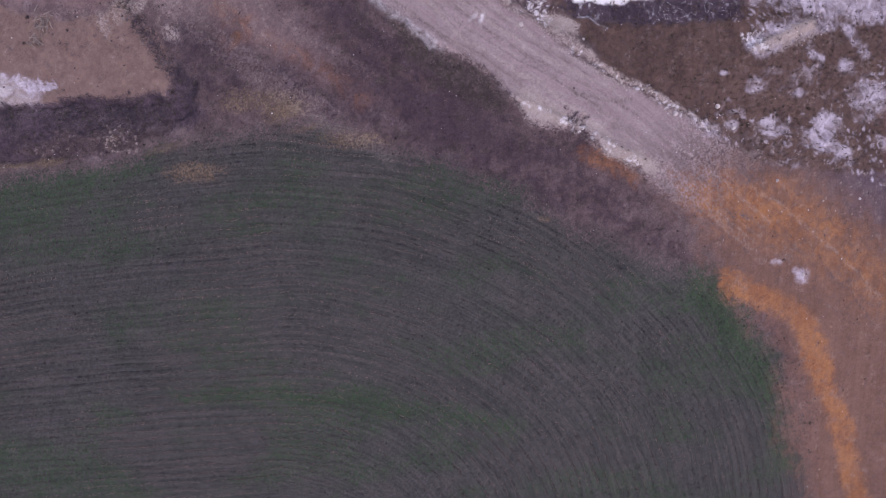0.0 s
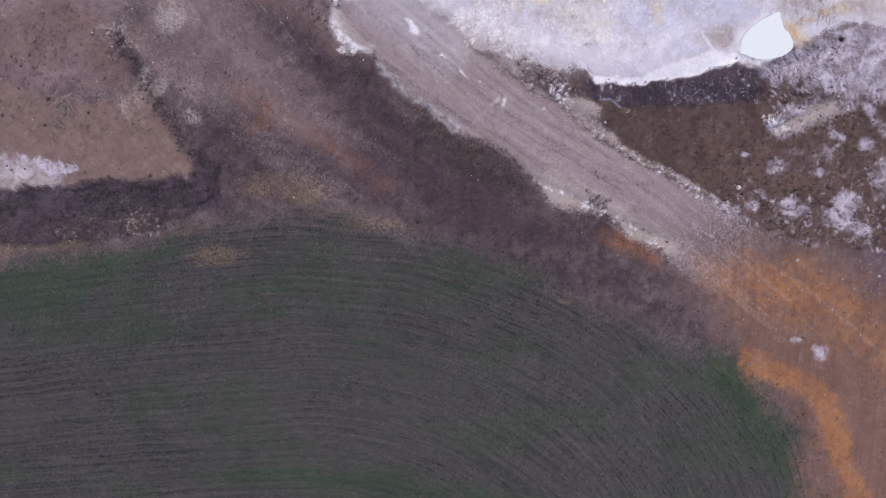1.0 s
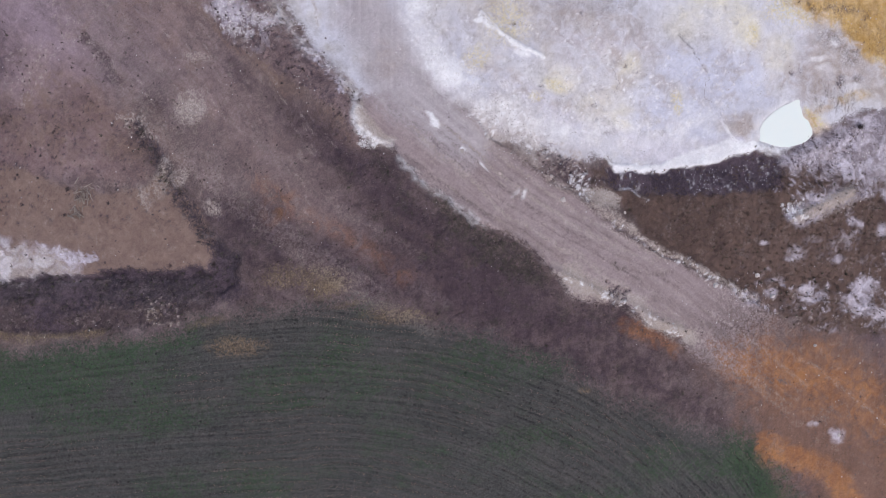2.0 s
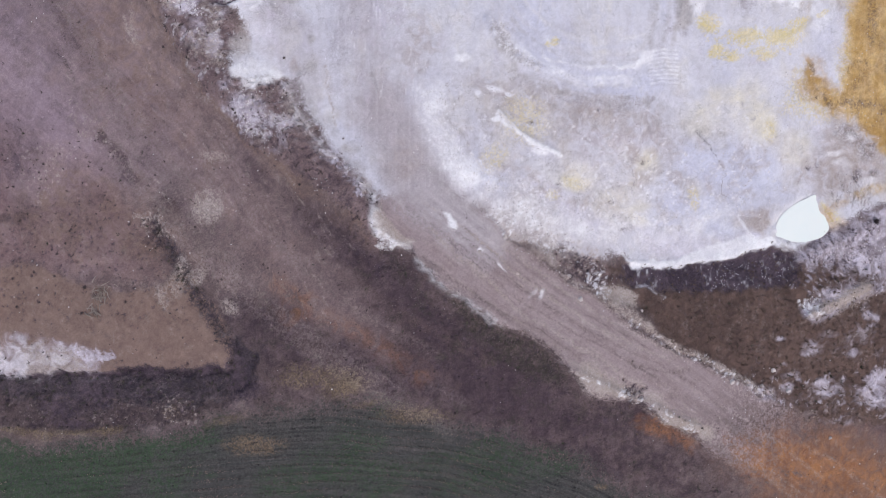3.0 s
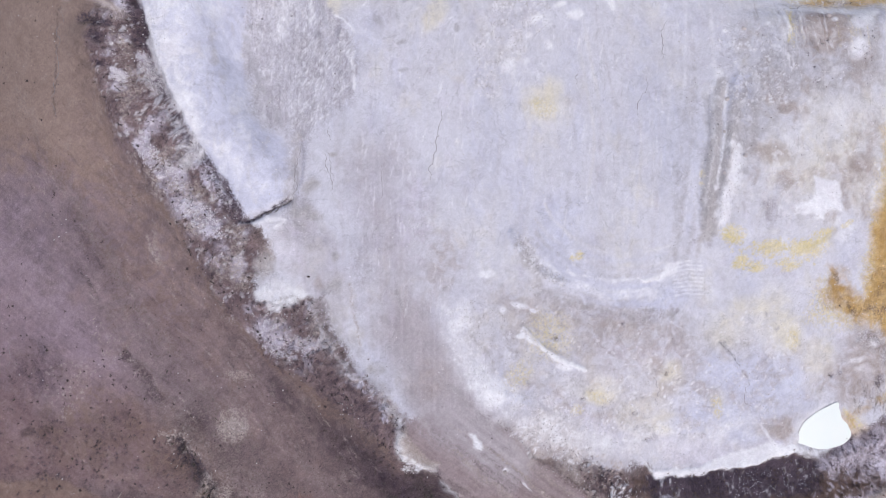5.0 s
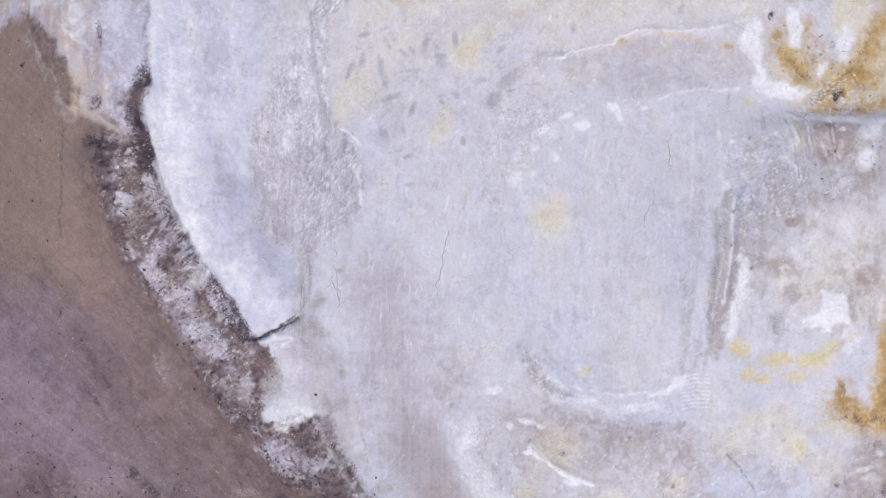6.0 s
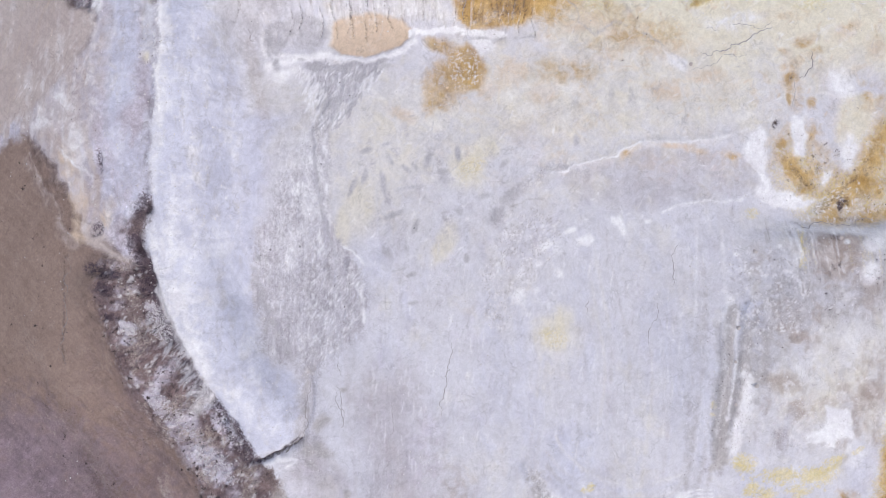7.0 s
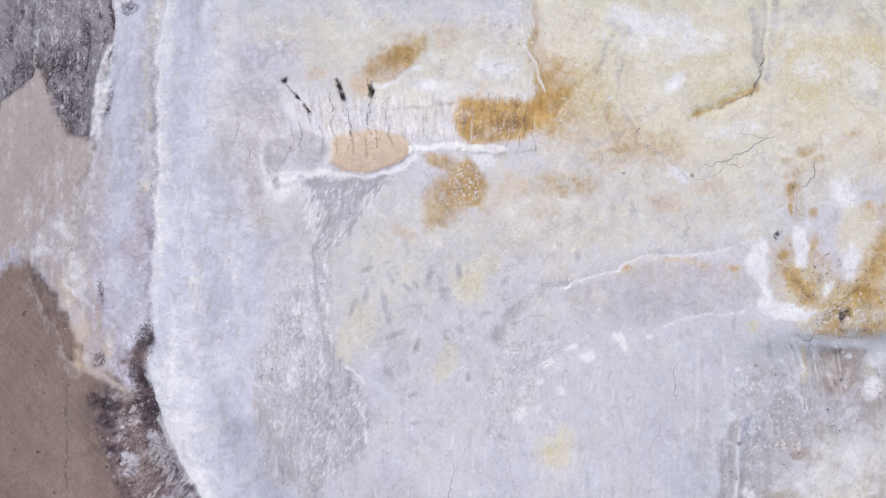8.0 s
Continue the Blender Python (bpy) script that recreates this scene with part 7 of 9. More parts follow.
flecks("wet", 110, 0.3, 0.24, 0.7, 40, 60, [(-34.3, 54.2), (-25.4, 53.7), (-21.1, 46.2), (-15.7, 39.5), (-17.0, 36.3), (-23.8, 42.2), (-32.0, 48.9)], 114)
# the bench's west shadow line again, darkened by colour
streak("wet", 0.8, 0.6, 0.6, [(-45.1, 85.5), (-43.7, 81.6), (-42.5, 77.9), (-41.1, 75.2), (-39.0, 72.2), (-37.2, 69.4), (-35.3, 66.2), (-33.6, 63.6)], 0.4)
streak("slate", 0.7, 0.5, 0.6, [(-44.2, 84.9), (-42.8, 80.3), (-41.5, 76.3)], 0.4)
streak("wet", 0.28, 0.25, 0.9, [(-33.4, 63.2), (-32.0, 63.4), (-30.6, 64.2), (-29.3, 64.7), (-28.2, 65.5)], 0.5)
streak("salt", 0.5, 0.4, 0.8, [(-32.4, 62.7), (-30.3, 63.5), (-28.7, 63.2), (-30.0, 62.5)], 0.4)
# ---- orange earth by the field ----
streak("ochre", 3.2, 1.8, 0.75, [(36.9, -5.0), (40.9, -6.6), (45.9, -8.4), (48.5, -10.9), (49.6, -14.0), (51.5, -19.6), (54.2, -23.8), (56.7, -29.0), (58.9, -35.9)], 0.7)
streak("ochre", 1.4, 1.4, 0.4, [(25.2, 10.4), (21.5, 11.7), (19.3, 12.1)], 0.6)
dabs("ochre", 0.28, [(38.7, 4.4, 4.0, 1.6, -10), (44.2, 6.5, 3.4, 2.4, -30), (19.0, 10.1, 3.0, 0.8, -25), (51.0, 1.8, 3.0, 2.0, -30)])
dabs("lav", 0.25, [(47.0, -4.0, 0.9, 0.9, 0), (43.2, -2.0, 0.8, 0.4, 0), (46.2, -3.3, 0.6, 0.5, 0)])
flecks("pale", 40, 0.22, 0.18, 0.7, 0, 60, [(33.1, 18.2), (58.5, 10.0), (59.0, 1.1), (37.1, 11.2)], 115)
streak("dark", 0.4, 0.5, 0.5, [(26.6, 1.8), (28.8, 3.2), (31.8, 3.7), (34.9, 3.3)], 0.4)
streak("dark", 0.4, 0.6, 0.45, [(32.7, 0.9), (37.4, 0.4), (43.0, -0.2)], 0.5)
streak("dark", 0.8, 0.8, 0.5, [(53.4, -4.1), (56.7, -7.2), (60.0, -10.4)], 0.5)
patch("dark", 1.6, 0.6, 1.0, [(37.8, -8.0), (44.3, -9.3), (47.5, -13.2), (50.5, -22.0), (52.2, -28.7), (49.2, -21.9), (45.6, -15.4), (41.2, -10.7)])
patch("path", 4, 0.3, 1.5, [(-9.7, 53.6), (-0.7, 55.7), (16.9, 50.1), (27.7, 46.5), (30.1, 37.2), (13.4, 34.0), (3.3, 37.8), (-6.3, 43.4)])
patch("brown", 3, 0.3, 1.5, [(-4.2, 54.3), (6.2, 52.9), (20.5, 49.4), (19.1, 45.9), (6.2, 46.7), (-0.8, 48.8)])
patch("field", 1.2, 1, 0.8, [(40.3, -9.9), (45.2, -15.4), (49.5, -25.2), (51.7, -35.4), (51.7, -41.5), (43.8, -40.8), (41.0, -19.9)])
patch("clay", 6, 0.7, 1.5, [(-69.9, 102.6), (-61.2, 99.3), (-56.1, 91.0), (-51.0, 84.3), (-49.7, 76.5), (-60.2, 70.8), (-69.6, 69.2)])
patch("cool", 6, 0.5, 1.8, [(-69.5, 70.6), (-54.9, 77.7), (-48.6, 73.8), (-43.6, 62.7), (-38.7, 51.4), (-36.2, 43.1), (-59.2, 38.8), (-70.0, 49.7)])
patch("tan", 4, 0.3, 1.5, [(-59.5, 83.0), (-51.3, 81.7), (-47.0, 73.9), (-41.4, 61.5), (-35.3, 50.1), (-44.3, 50.1), (-53.3, 65.4)])
# fine marks of scrapers and runoff over the pale floor
flecks("slate", 240, 1.6, 0.09, 0.4, 84, 9, [(-20.9, 77.0), (-16.6, 88.7), (-2.6, 88.6), (22.6, 88.4), (20.8, 62.5), (3.9, 62.8), (-4.4, 68.5), (-10.1, 51.7), (-21.0, 51.9)], 120)
flecks("salt", 260, 1.6, 0.1, 0.5, 84, 9, [(-20.9, 77.0), (-16.6, 88.7), (-2.6, 88.6), (22.6, 88.4), (20.8, 62.5), (3.9, 62.8), (-4.4, 68.5), (-10.1, 51.7), (-21.0, 51.9)], 121)
flecks("slate", 200, 0.7, 0.12, 0.4, 70, 40, [(-24.5, 104.6), (28.6, 110.0), (27.6, 90.5), (4.1, 88.5), (-21.3, 81.0)], 122)
flecks("salt", 200, 0.8, 0.14, 0.45, 50, 40, [(-24.5, 104.6), (28.6, 110.0), (27.6, 90.5), (4.1, 88.5), (-21.3, 81.0)], 123)
flecks("slate", 160, 0.8, 0.12, 0.4, 40, 40, [(5.7, 134.7), (49.4, 134.6), (47.2, 104.5), (26.7, 103.5), (3.5, 112.6)], 124)
flecks("tanp", 200, 0.8, 0.2, 0.45, 40, 40, [(4.2, 134.6), (49.4, 134.6), (47.2, 104.5), (26.7, 103.5), (-16.7, 104.4), (-2.3, 114.8)], 125)
flecks("salt", 160, 0.9, 0.16, 0.5, 40, 40, [(4.2, 134.6), (49.4, 134.6), (47.2, 104.5), (26.7, 103.5), (3.5, 112.6)], 126)
flecks("grey", 260, 0.4, 0.14, 0.5, 60, 60, [(-7.6, 54.3), (20.5, 50.1), (36.3, 55.7), (36.6, 40.1), (15.7, 33.9), (3.3, 37.8), (-5.7, 43.4)], 127)
flecks("salt", 260, 0.4, 0.16, 0.6, 60, 60, [(-7.6, 54.3), (20.5, 50.1), (36.3, 55.7), (36.6, 40.1), (15.7, 33.9), (3.3, 37.8), (-5.7, 43.4)], 128)
flecks("mud", 120, 0.42, 0.16, 0.5, 60, 60, [(25.0, 90.6), (46.3, 90.4), (44.4, 62.0), (24.3, 62.5)], 129)
flecks("salt", 120, 0.42, 0.16, 0.6, 60, 60, [(25.0, 90.6), (46.3, 90.4), (44.4, 62.0), (24.3, 62.5)], 130)
flecks("slate", 160, 1.2, 0.1, 0.4, 96, 16, [(-43.3, 133.1), (-36.2, 133.2), (-34.9, 104.8), (-36.4, 89.6), (-41.5, 87.0), (-42.8, 113.0)], 131)
# the bare earth: thin ruts, pale and dark, along the way
flecks("rut", 260, 2.2, 0.14, 0.3, 128, 8, [(-62.6, 69.7), (-47.3, 71.5), (-34.6, 51.6), (-17.8, 34.2), (-21.4, 24.4), (-39.9, 38.0), (-55.4, 53.8)], 132)
flecks("pale", 200, 1.6, 0.12, 0.3, 128, 8, [(-62.6, 69.7), (-47.3, 71.5), (-34.6, 51.6), (-17.8, 34.2), (-21.4, 24.4), (-39.9, 38.0), (-55.4, 53.8)], 133)
flecks("wet", 320, 0.34, 0.2, 0.5, 60, 60, [(-63.6, 37.9), (-48.9, 40.8), (-39.9, 33.9), (-33.9, 24.2), (-49.5, 24.0), (-64.1, 23.7)], 134)
flecks("wet", 260, 0.34, 0.2, 0.45, 60, 60, [(-21.3, 42.2), (-15.9, 38.8), (-9.4, 29.7), (8.3, 18.9), (4.1, 16.2), (-13.6, 23.0)], 135)
flecks("wet", 260, 0.34, 0.22, 0.55, 60, 60, [(-59.2, 17.5), (-31.6, 18.4), (-30.9, 15.0), (-44.5, 10.8), (-59.5, 10.8)], 136)
flecks("rut", 120, 1.8, 0.12, 0.35, 140, 8, [(18.2, 16.1), (33.0, 13.2), (54.9, 3.2), (56.6, -12.6), (41.4, -0.1), (25.7, 6.8)], 137)
flecks("pale", 120, 1.6, 0.12, 0.35, 140, 8, [(-9.4, 36.4), (4.2, 32.0), (33.0, 14.6), (29.4, 9.7), (7.6, 20.3), (-9.4, 31.7)], 138)
# gravelly margin between the road and the pale floor
patch("brown", 1.6, 0.75, 1.2, [(-3.3, 38.1), (1.5, 38.8), (5.6, 37.2), (8.4, 33.5), (6.3, 32.0), (2.8, 33.7), (-0.6, 35.6)])
patch("path", 2.0, 0.6, 1.4, [(-6.7, 42.7), (-2.6, 41.4), (4.2, 38.2), (9.9, 35.6), (14.2, 33.0), (11.2, 31.1), (5.6, 34.1), (-2.7, 38.0)])
flecks("salt", 160, 0.26, 0.16, 0.7, 60, 60, [(-3.3, 38.3), (2.2, 39.0), (7.0, 36.2), (9.8, 32.8), (5.6, 32.4), (0.1, 35.3)], 140)
flecks("rut", 110, 0.26, 0.14, 0.5, 60, 60, [(-3.3, 38.3), (2.2, 39.0), (7.0, 36.2), (9.8, 32.8), (5.6, 32.4), (0.1, 35.3)], 141)
patch("lav", 1.5, 0.6, 1.2, [(15.7, 35.9), (24.5, 36.1), (33.0, 37.4), (34.4, 34.5), (27.3, 32.1), (18.7, 32.1)])
patch("slab", 2.0, 0.6, 1.5, [(17.9, 42.2), (24.2, 45.0), (35.1, 43.8), (38.8, 38.9), (31.5, 36.0), (20.2, 36.8)])
patch("path", 3.0, 0.35, 1.5, [(35.1, 46.6), (46.5, 47.0), (46.4, 39.8), (40.3, 38.2), (35.9, 42.4)])
far_field = (Y + 2 * WARP_Y < -36) | ((X + 3 * WARP_X < -66) & (Y + 2 * WARP_Y < 9))
mask("field")[far_field & (X < 50)] = 1
mask("gyp")[((Y > 144) & (X > -42)) | ((X > 58) & (Y > 38))] = 1
for name in masks:
    masks[name] = np.clip(masks[name], 0, 1)
POND = [(35.2, 34.5), (35.0, 35.9), (36.0, 37.5), (38.1, 39.0), (39.9, 39.6), (40.4, 38.2), (41.5, 36.7), (41.7, 35.4), (40.5, 34.3), (37.9, 33.7)]
patch("pond", 1.2, 1, 0.3, POND)
M = masks

# ---- the lie of the land ----
KNOLLS = [
    (22, 33, 6, -1.6), (-12, 34, 9, 1.2), (-56, 57, 9, 1.5), (-32, 83, 9, -0.9), (24, 69, 6, 1.3), (-38, 59, 6, 0.8),
    (-41, 74, 6, -0.8), (-28, 113, 6, -0.7), (-49, 110, 9, 1.0), (27, 81, 6, 0.8), (33, 89, 6, -0.8), (-38, 18, 9, -0.6),
    (-17, 88, 6, 0.5), (13, 40, 6, -0.6), (-42, 95, 6, 0.4), (-49, 81, 6, -0.6), (-15, 124, 6, 0.5), (44, 32, 6, 0.5),
]
BERM_LINE = [(-50.5, 84), (-46.5, 75), (-41, 64.5), (-35, 56), (-25, 46.5), (-16.5, 37)]
DITCH_LINE = [(-46.2, 90), (-44.2, 83), (-41, 76), (-37, 69), (-33.6, 63.2)]


def relief(x, y):
    """The broad lie of the land: falling north into the basin, with a few swells and hollows."""
    u, v = np.clip(x, -60, 58) / 50, (np.clip(y, -32, 138) - 45) / 70
    z = 2.53 + -2.39 * u + -3.64 * v + -2.45 * u * u + 0.38 * u * v + -5.44 * v * v
    z = z + 0.63 * u ** 3 + 1.55 * u * u * v + -0.44 * u * v * v + 1.19 * v ** 3
    for kx, ky, r, h in KNOLLS:
        z = z + h * np.exp(-((x - kx) ** 2 + (y - ky) ** 2) / (2 * r * r))
    away = np.maximum(np.maximum(np.abs(x) - 70, np.maximum(-40 - y, y - 150)), 0)
    return z / (1 + (away / 120) ** 2)


def rise(d, w):
    return 1 / (1 + np.exp(-np.clip(d / w, -30, 30)))


def landforms(x, y, wx, wy):
    """The banks: the west bank of the basin, the north bench, the east mesa, the hollow's bank, the berm and its ditch."""
    foot = np.interp(y, (60, 68, 76, 83, 90, 100, 107, 118, 145), (-27, -29, -33.5, -37, -38.4, -38, -37.6, -36.8, -36))
    west_bank = rise(foot - wx, 0.9) * rise(y - 70, 3.5) * rise(x + 62, 4)
    north_bench = rise(wy - 119.3, 0.9) * rise(1.5 - wx, 0.8) * rise(x + 36, 1.5) * rise(190 - y, 8)
    east_mesa = rise(89.8 - wy, 0.8) * rise(x - 30, 2.5) * rise(y - 58, 5) * rise(150 - x, 8)
    hollow_bank = rise(30.3 - wy, 0.8) * rise(x - 13, 2) * rise(46 - x, 3) * rise(y - 20, 3)
    berm_ridge = np.exp(-(distance(x, y, BERM_LINE, False) / 3.0) ** 2)
    ditch = np.exp(-(distance(x, y, DITCH_LINE, False) / 1.3) ** 2)
    return 5.57 * west_bank + 5.26 * north_bench + 2.7 * east_mesa + 0.97 * hollow_bank + 1.63 * berm_ridge - 0.3 * ditch


Z = relief(X, Y) + landforms(X, Y, X + WARP_X * 0.2 + FINE_X * 0.15, Y + WARP_Y * 0.3 + FINE_Y * 0.4)


def heap(h, width, points):
    """Raise a ridge, or sink a rut, along a line."""
    xs, ys = [p[0] for p in points], [p[1] for p in points]
    w = window(min(xs), max(xs), min(ys), max(ys), 3 * width)
    Z[w] += h * np.exp(-(distance(*bent(w, 0.25), points, False) / width) ** 2)


Z += 0.5 * smooth(M["road"] * 1.6) * smooth((42 - Y) / 14) - 0.5 * smooth(M["weeds"] + M["verge"] * 0.4) * (X < -20)
Z -= 0.3 * M["tanp"] * region(-28, -12, 110, 119, 1)
heap(0.3, 0.8, [(22.7, 119.4), (25.8, 120.8), (29.7, 122.5), (31.3, 124.0), (31.8, 127.4), (32.6, 134.7)])
heap(0.25, 0.7, [(24.8, 80.2), (24.2, 76.4), (23.4, 72.3), (22.8, 66.8), (22.4, 61.8)])
heap(0.25, 0.6, [(26.7, 80.6), (25.9, 75.0), (24.9, 69.5), (24.2, 63.2)])
heap(0.12, 0.5, [(3.3, 97.5), (6.0, 98.5), (9.7, 99.6), (12.6, 100.9), (17.7, 101.5), (25.9, 102.0)])
heap(-0.25, 3.0, [(7.2, 96.1), (15.3, 97.3), (25.7, 97.0)])
heap(0.12, 0.6, [(-8.3, 52.6), (-8.8, 49.5), (-7.7, 46.1), (-4.3, 43.0), (3.7, 38.8)])
heap(0.3, 0.5, [(-1.3, 61.6), (-0.3, 59.1), (1.7, 56.7), (5.2, 55.3)])
heap(0.25, 0.4, [(-0.4, 49.9), (2.5, 47.1), (5.1, 45.5), (7.0, 44.9)])
heap(0.25, 0.7, [(-15.1, 37.8), (-13.9, 35.1), (-11.8, 33.6), (-9.4, 31.7), (-6.4, 28.7), (-3.7, 26.9), (0.7, 24.7)])
heap(0.4, 0.6, [(8.3, 18.6), (13.2, 16.1), (18.3, 13.7), (24.9, 10.8)])
heap(0.5, 0.8, [(4.2, 33.0), (7.7, 30.3), (11.8, 27.6), (16.7, 24.8), (23.9, 20.3), (32.9, 15.3)])
heap(0.25, 0.6, [(-51.0, 123.2), (-51.3, 118.8), (-51.7, 116.8)])
heap(0.15, 0.5, [(-44.3, 133.1), (-43.8, 119.6), (-43.8, 106.6), (-44.4, 95.0)])
heap(0.25, 0.6, [(-26.6, 103.2), (-26.1, 96.2), (-25.3, 92.1), (-23.9, 87.6)])
heap(-0.4, 0.5, [(-33.4, 63.2), (-30.6, 64.2), (-28.2, 65.5), (-27.4, 68.9), (-27.5, 72.9)])
heap(0.4, 1.0, [(38.0, 31.5), (42.6, 33.5), (48.0, 36.3)])
heap(0.5, 0.7, [(38.4, 24.5), (41.7, 26.0), (46.8, 28.5)])
# the furrows follow the rounded end of the field
def row_of(x, y):
    fx, fy = x + 21.0, y + 42.0
    bend = np.sqrt(0.72 * np.maximum(fx, 0) ** 2 + np.maximum(fy, 1) ** 2)
    return bend - 0.07 * np.minimum(fx, 0) + 0.0008 * np.minimum(fx, 0) ** 2 + fbm(9, 2, 21, x, y) * 0.4


ROW_GAP = 1.02
ROW = row_of(X, Y)
ALONG = np.where(X > -21, np.arctan2((X + 21) * 0.85, np.maximum(Y + 42, 1)) * 45, X + 21)
# the troughs' shade is put into the colour, as broken dark lines along the rows
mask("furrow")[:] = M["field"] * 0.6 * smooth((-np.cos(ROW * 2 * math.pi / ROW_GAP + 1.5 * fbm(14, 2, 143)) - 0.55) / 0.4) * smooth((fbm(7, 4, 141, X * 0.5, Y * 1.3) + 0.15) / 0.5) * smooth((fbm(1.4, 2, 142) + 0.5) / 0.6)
lumps, grit = fbm(1.3, 3, 31), fbm(0.5, 2, 41)
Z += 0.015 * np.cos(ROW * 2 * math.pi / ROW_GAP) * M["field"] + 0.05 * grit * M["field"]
Z += M["berm"] * (0.30 * np.maximum(lumps, -0.2) + 0.10 * grit)
Z += (M["weeds"] + M["wet"]) * 0.15 * lumps + M["reed"] * (0.2 * lumps + 0.08 * grit) + M["lav"] * 0.2 * np.abs(lumps)
Z += M["scarp"] * 0.5 * (fbm(2.2, 3, 61, X, Y * 0.3) - 0.5) + M["mud"] * 0.16 * fbm(0.8, 2, 63, X, Y * 0.4)
Z += M["salt"] * 0.06 * (1 + lumps) + M["gyp"] * 0.05 * lumps + 0.05 * lumps * M["rust"] + 0.035 * lumps
Z -= 0.35 * M["wet"]
if "crack" in M:
    Z -= 0.7 * M["crack"]
Z -= 0.06 * M["rut"]
in_pond = mask("pond") > 0.1
POND_LEVEL = float(Z[in_pond].mean()) - 0.1
Z = np.where(M["pond"] > 0.01, Z + (POND_LEVEL - 0.15 - Z) * smooth(M["pond"] * 1.2), Z)

# ---- materials ----


class Nodes:
    def __init__(self, name):
        self.mat = bpy.data.materials.new(name)
        self.mat.use_nodes = True
        self.tree = self.mat.node_tree
        self.bsdf = self.tree.nodes["Principled BSDF"]

    def put(self, value, socket):
        if isinstance(value, bpy.types.NodeSocket):
            self.tree.links.new(value, socket)
        elif isinstance(value, tuple) and len(value) == 3 and socket.type == "RGBA":
            socket.default_value = (*value, 1)
        else:
            socket.default_value = value

    def math(self, op, a, b=0.0, c=None, clamp=False):
        n = self.tree.nodes.new("ShaderNodeMath")
        n.operation, n.use_clamp = op, clamp
        for k, v in enumerate((a, b) if c is None else (a, b, c)):
            self.put(v, n.inputs[k])
        return n.outputs[0]

    def mix(self, fac, a, b, blend="MIX"):
        n = self.tree.nodes.new("ShaderNodeMix")
        n.data_type, n.blend_type = "RGBA", blend
        self.put(fac, n.inputs[0]), self.put(a, n.inputs[6]), self.put(b, n.inputs[7])
        return n.outputs[2]

    def attribute(self, name, out="Fac"):
        n = self.tree.nodes.new("ShaderNodeAttribute")
        n.attribute_name = name
        return n.outputs[out]

    def position(self):
        """The place, turned askew so that the noises' lattices lie along no axis of the plan."""
        n = self.tree.nodes.new("ShaderNodeVectorRotate")
        n.rotation_type = "EULER_XYZ"
        n.inputs["Rotation"].default_value = (0.61, 0.47, 0.83)
        self.put(self.tree.nodes.new("ShaderNodeNewGeometry").outputs["Position"], n.inputs["Vector"])
        return n.outputs[0]

    def scaled(self, vector, scale):
        n = self.tree.nodes.new("ShaderNodeVectorMath")
        n.operation = "MULTIPLY"
        self.put(vector, n.inputs[0])
        n.inputs[1].default_value = scale
        return n.outputs[0]

    def noise(self, vector, scale, detail=3.0, rough=0.6, swirl=0.0, out="Fac"):
        n = self.tree.nodes.new("ShaderNodeTexNoise")
        self.put(vector, n.inputs["Vector"])
        n.inputs["Scale"].default_value, n.inputs["Detail"].default_value = scale, detail
        n.inputs["Roughness"].default_value, n.inputs["Distortion"].default_value = rough, swirl
        return n.outputs[out]

    def spread(self, v, lo, hi):
        n = self.tree.nodes.new("ShaderNodeMapRange")
        self.put(v, n.inputs[0])
        n.inputs[1].default_value, n.inputs[2].default_value = lo, hi
        return n.outputs[0]

    def bump(self, height, strength, size):
        n = self.tree.nodes.new("ShaderNodeBump")
        self.put(strength, n.inputs["Strength"])
        n.inputs["Distance"].default_value = size
        self.put(height, n.inputs["Height"])
        self.put(n.outputs[0], self.bsdf.inputs["Normal"])

    def finish(self, colour, roughness=0.9):
        self.put(colour, self.bsdf.inputs["Base Color"])
        self.put(roughness, self.bsdf.inputs["Roughness"])
        return self.mat


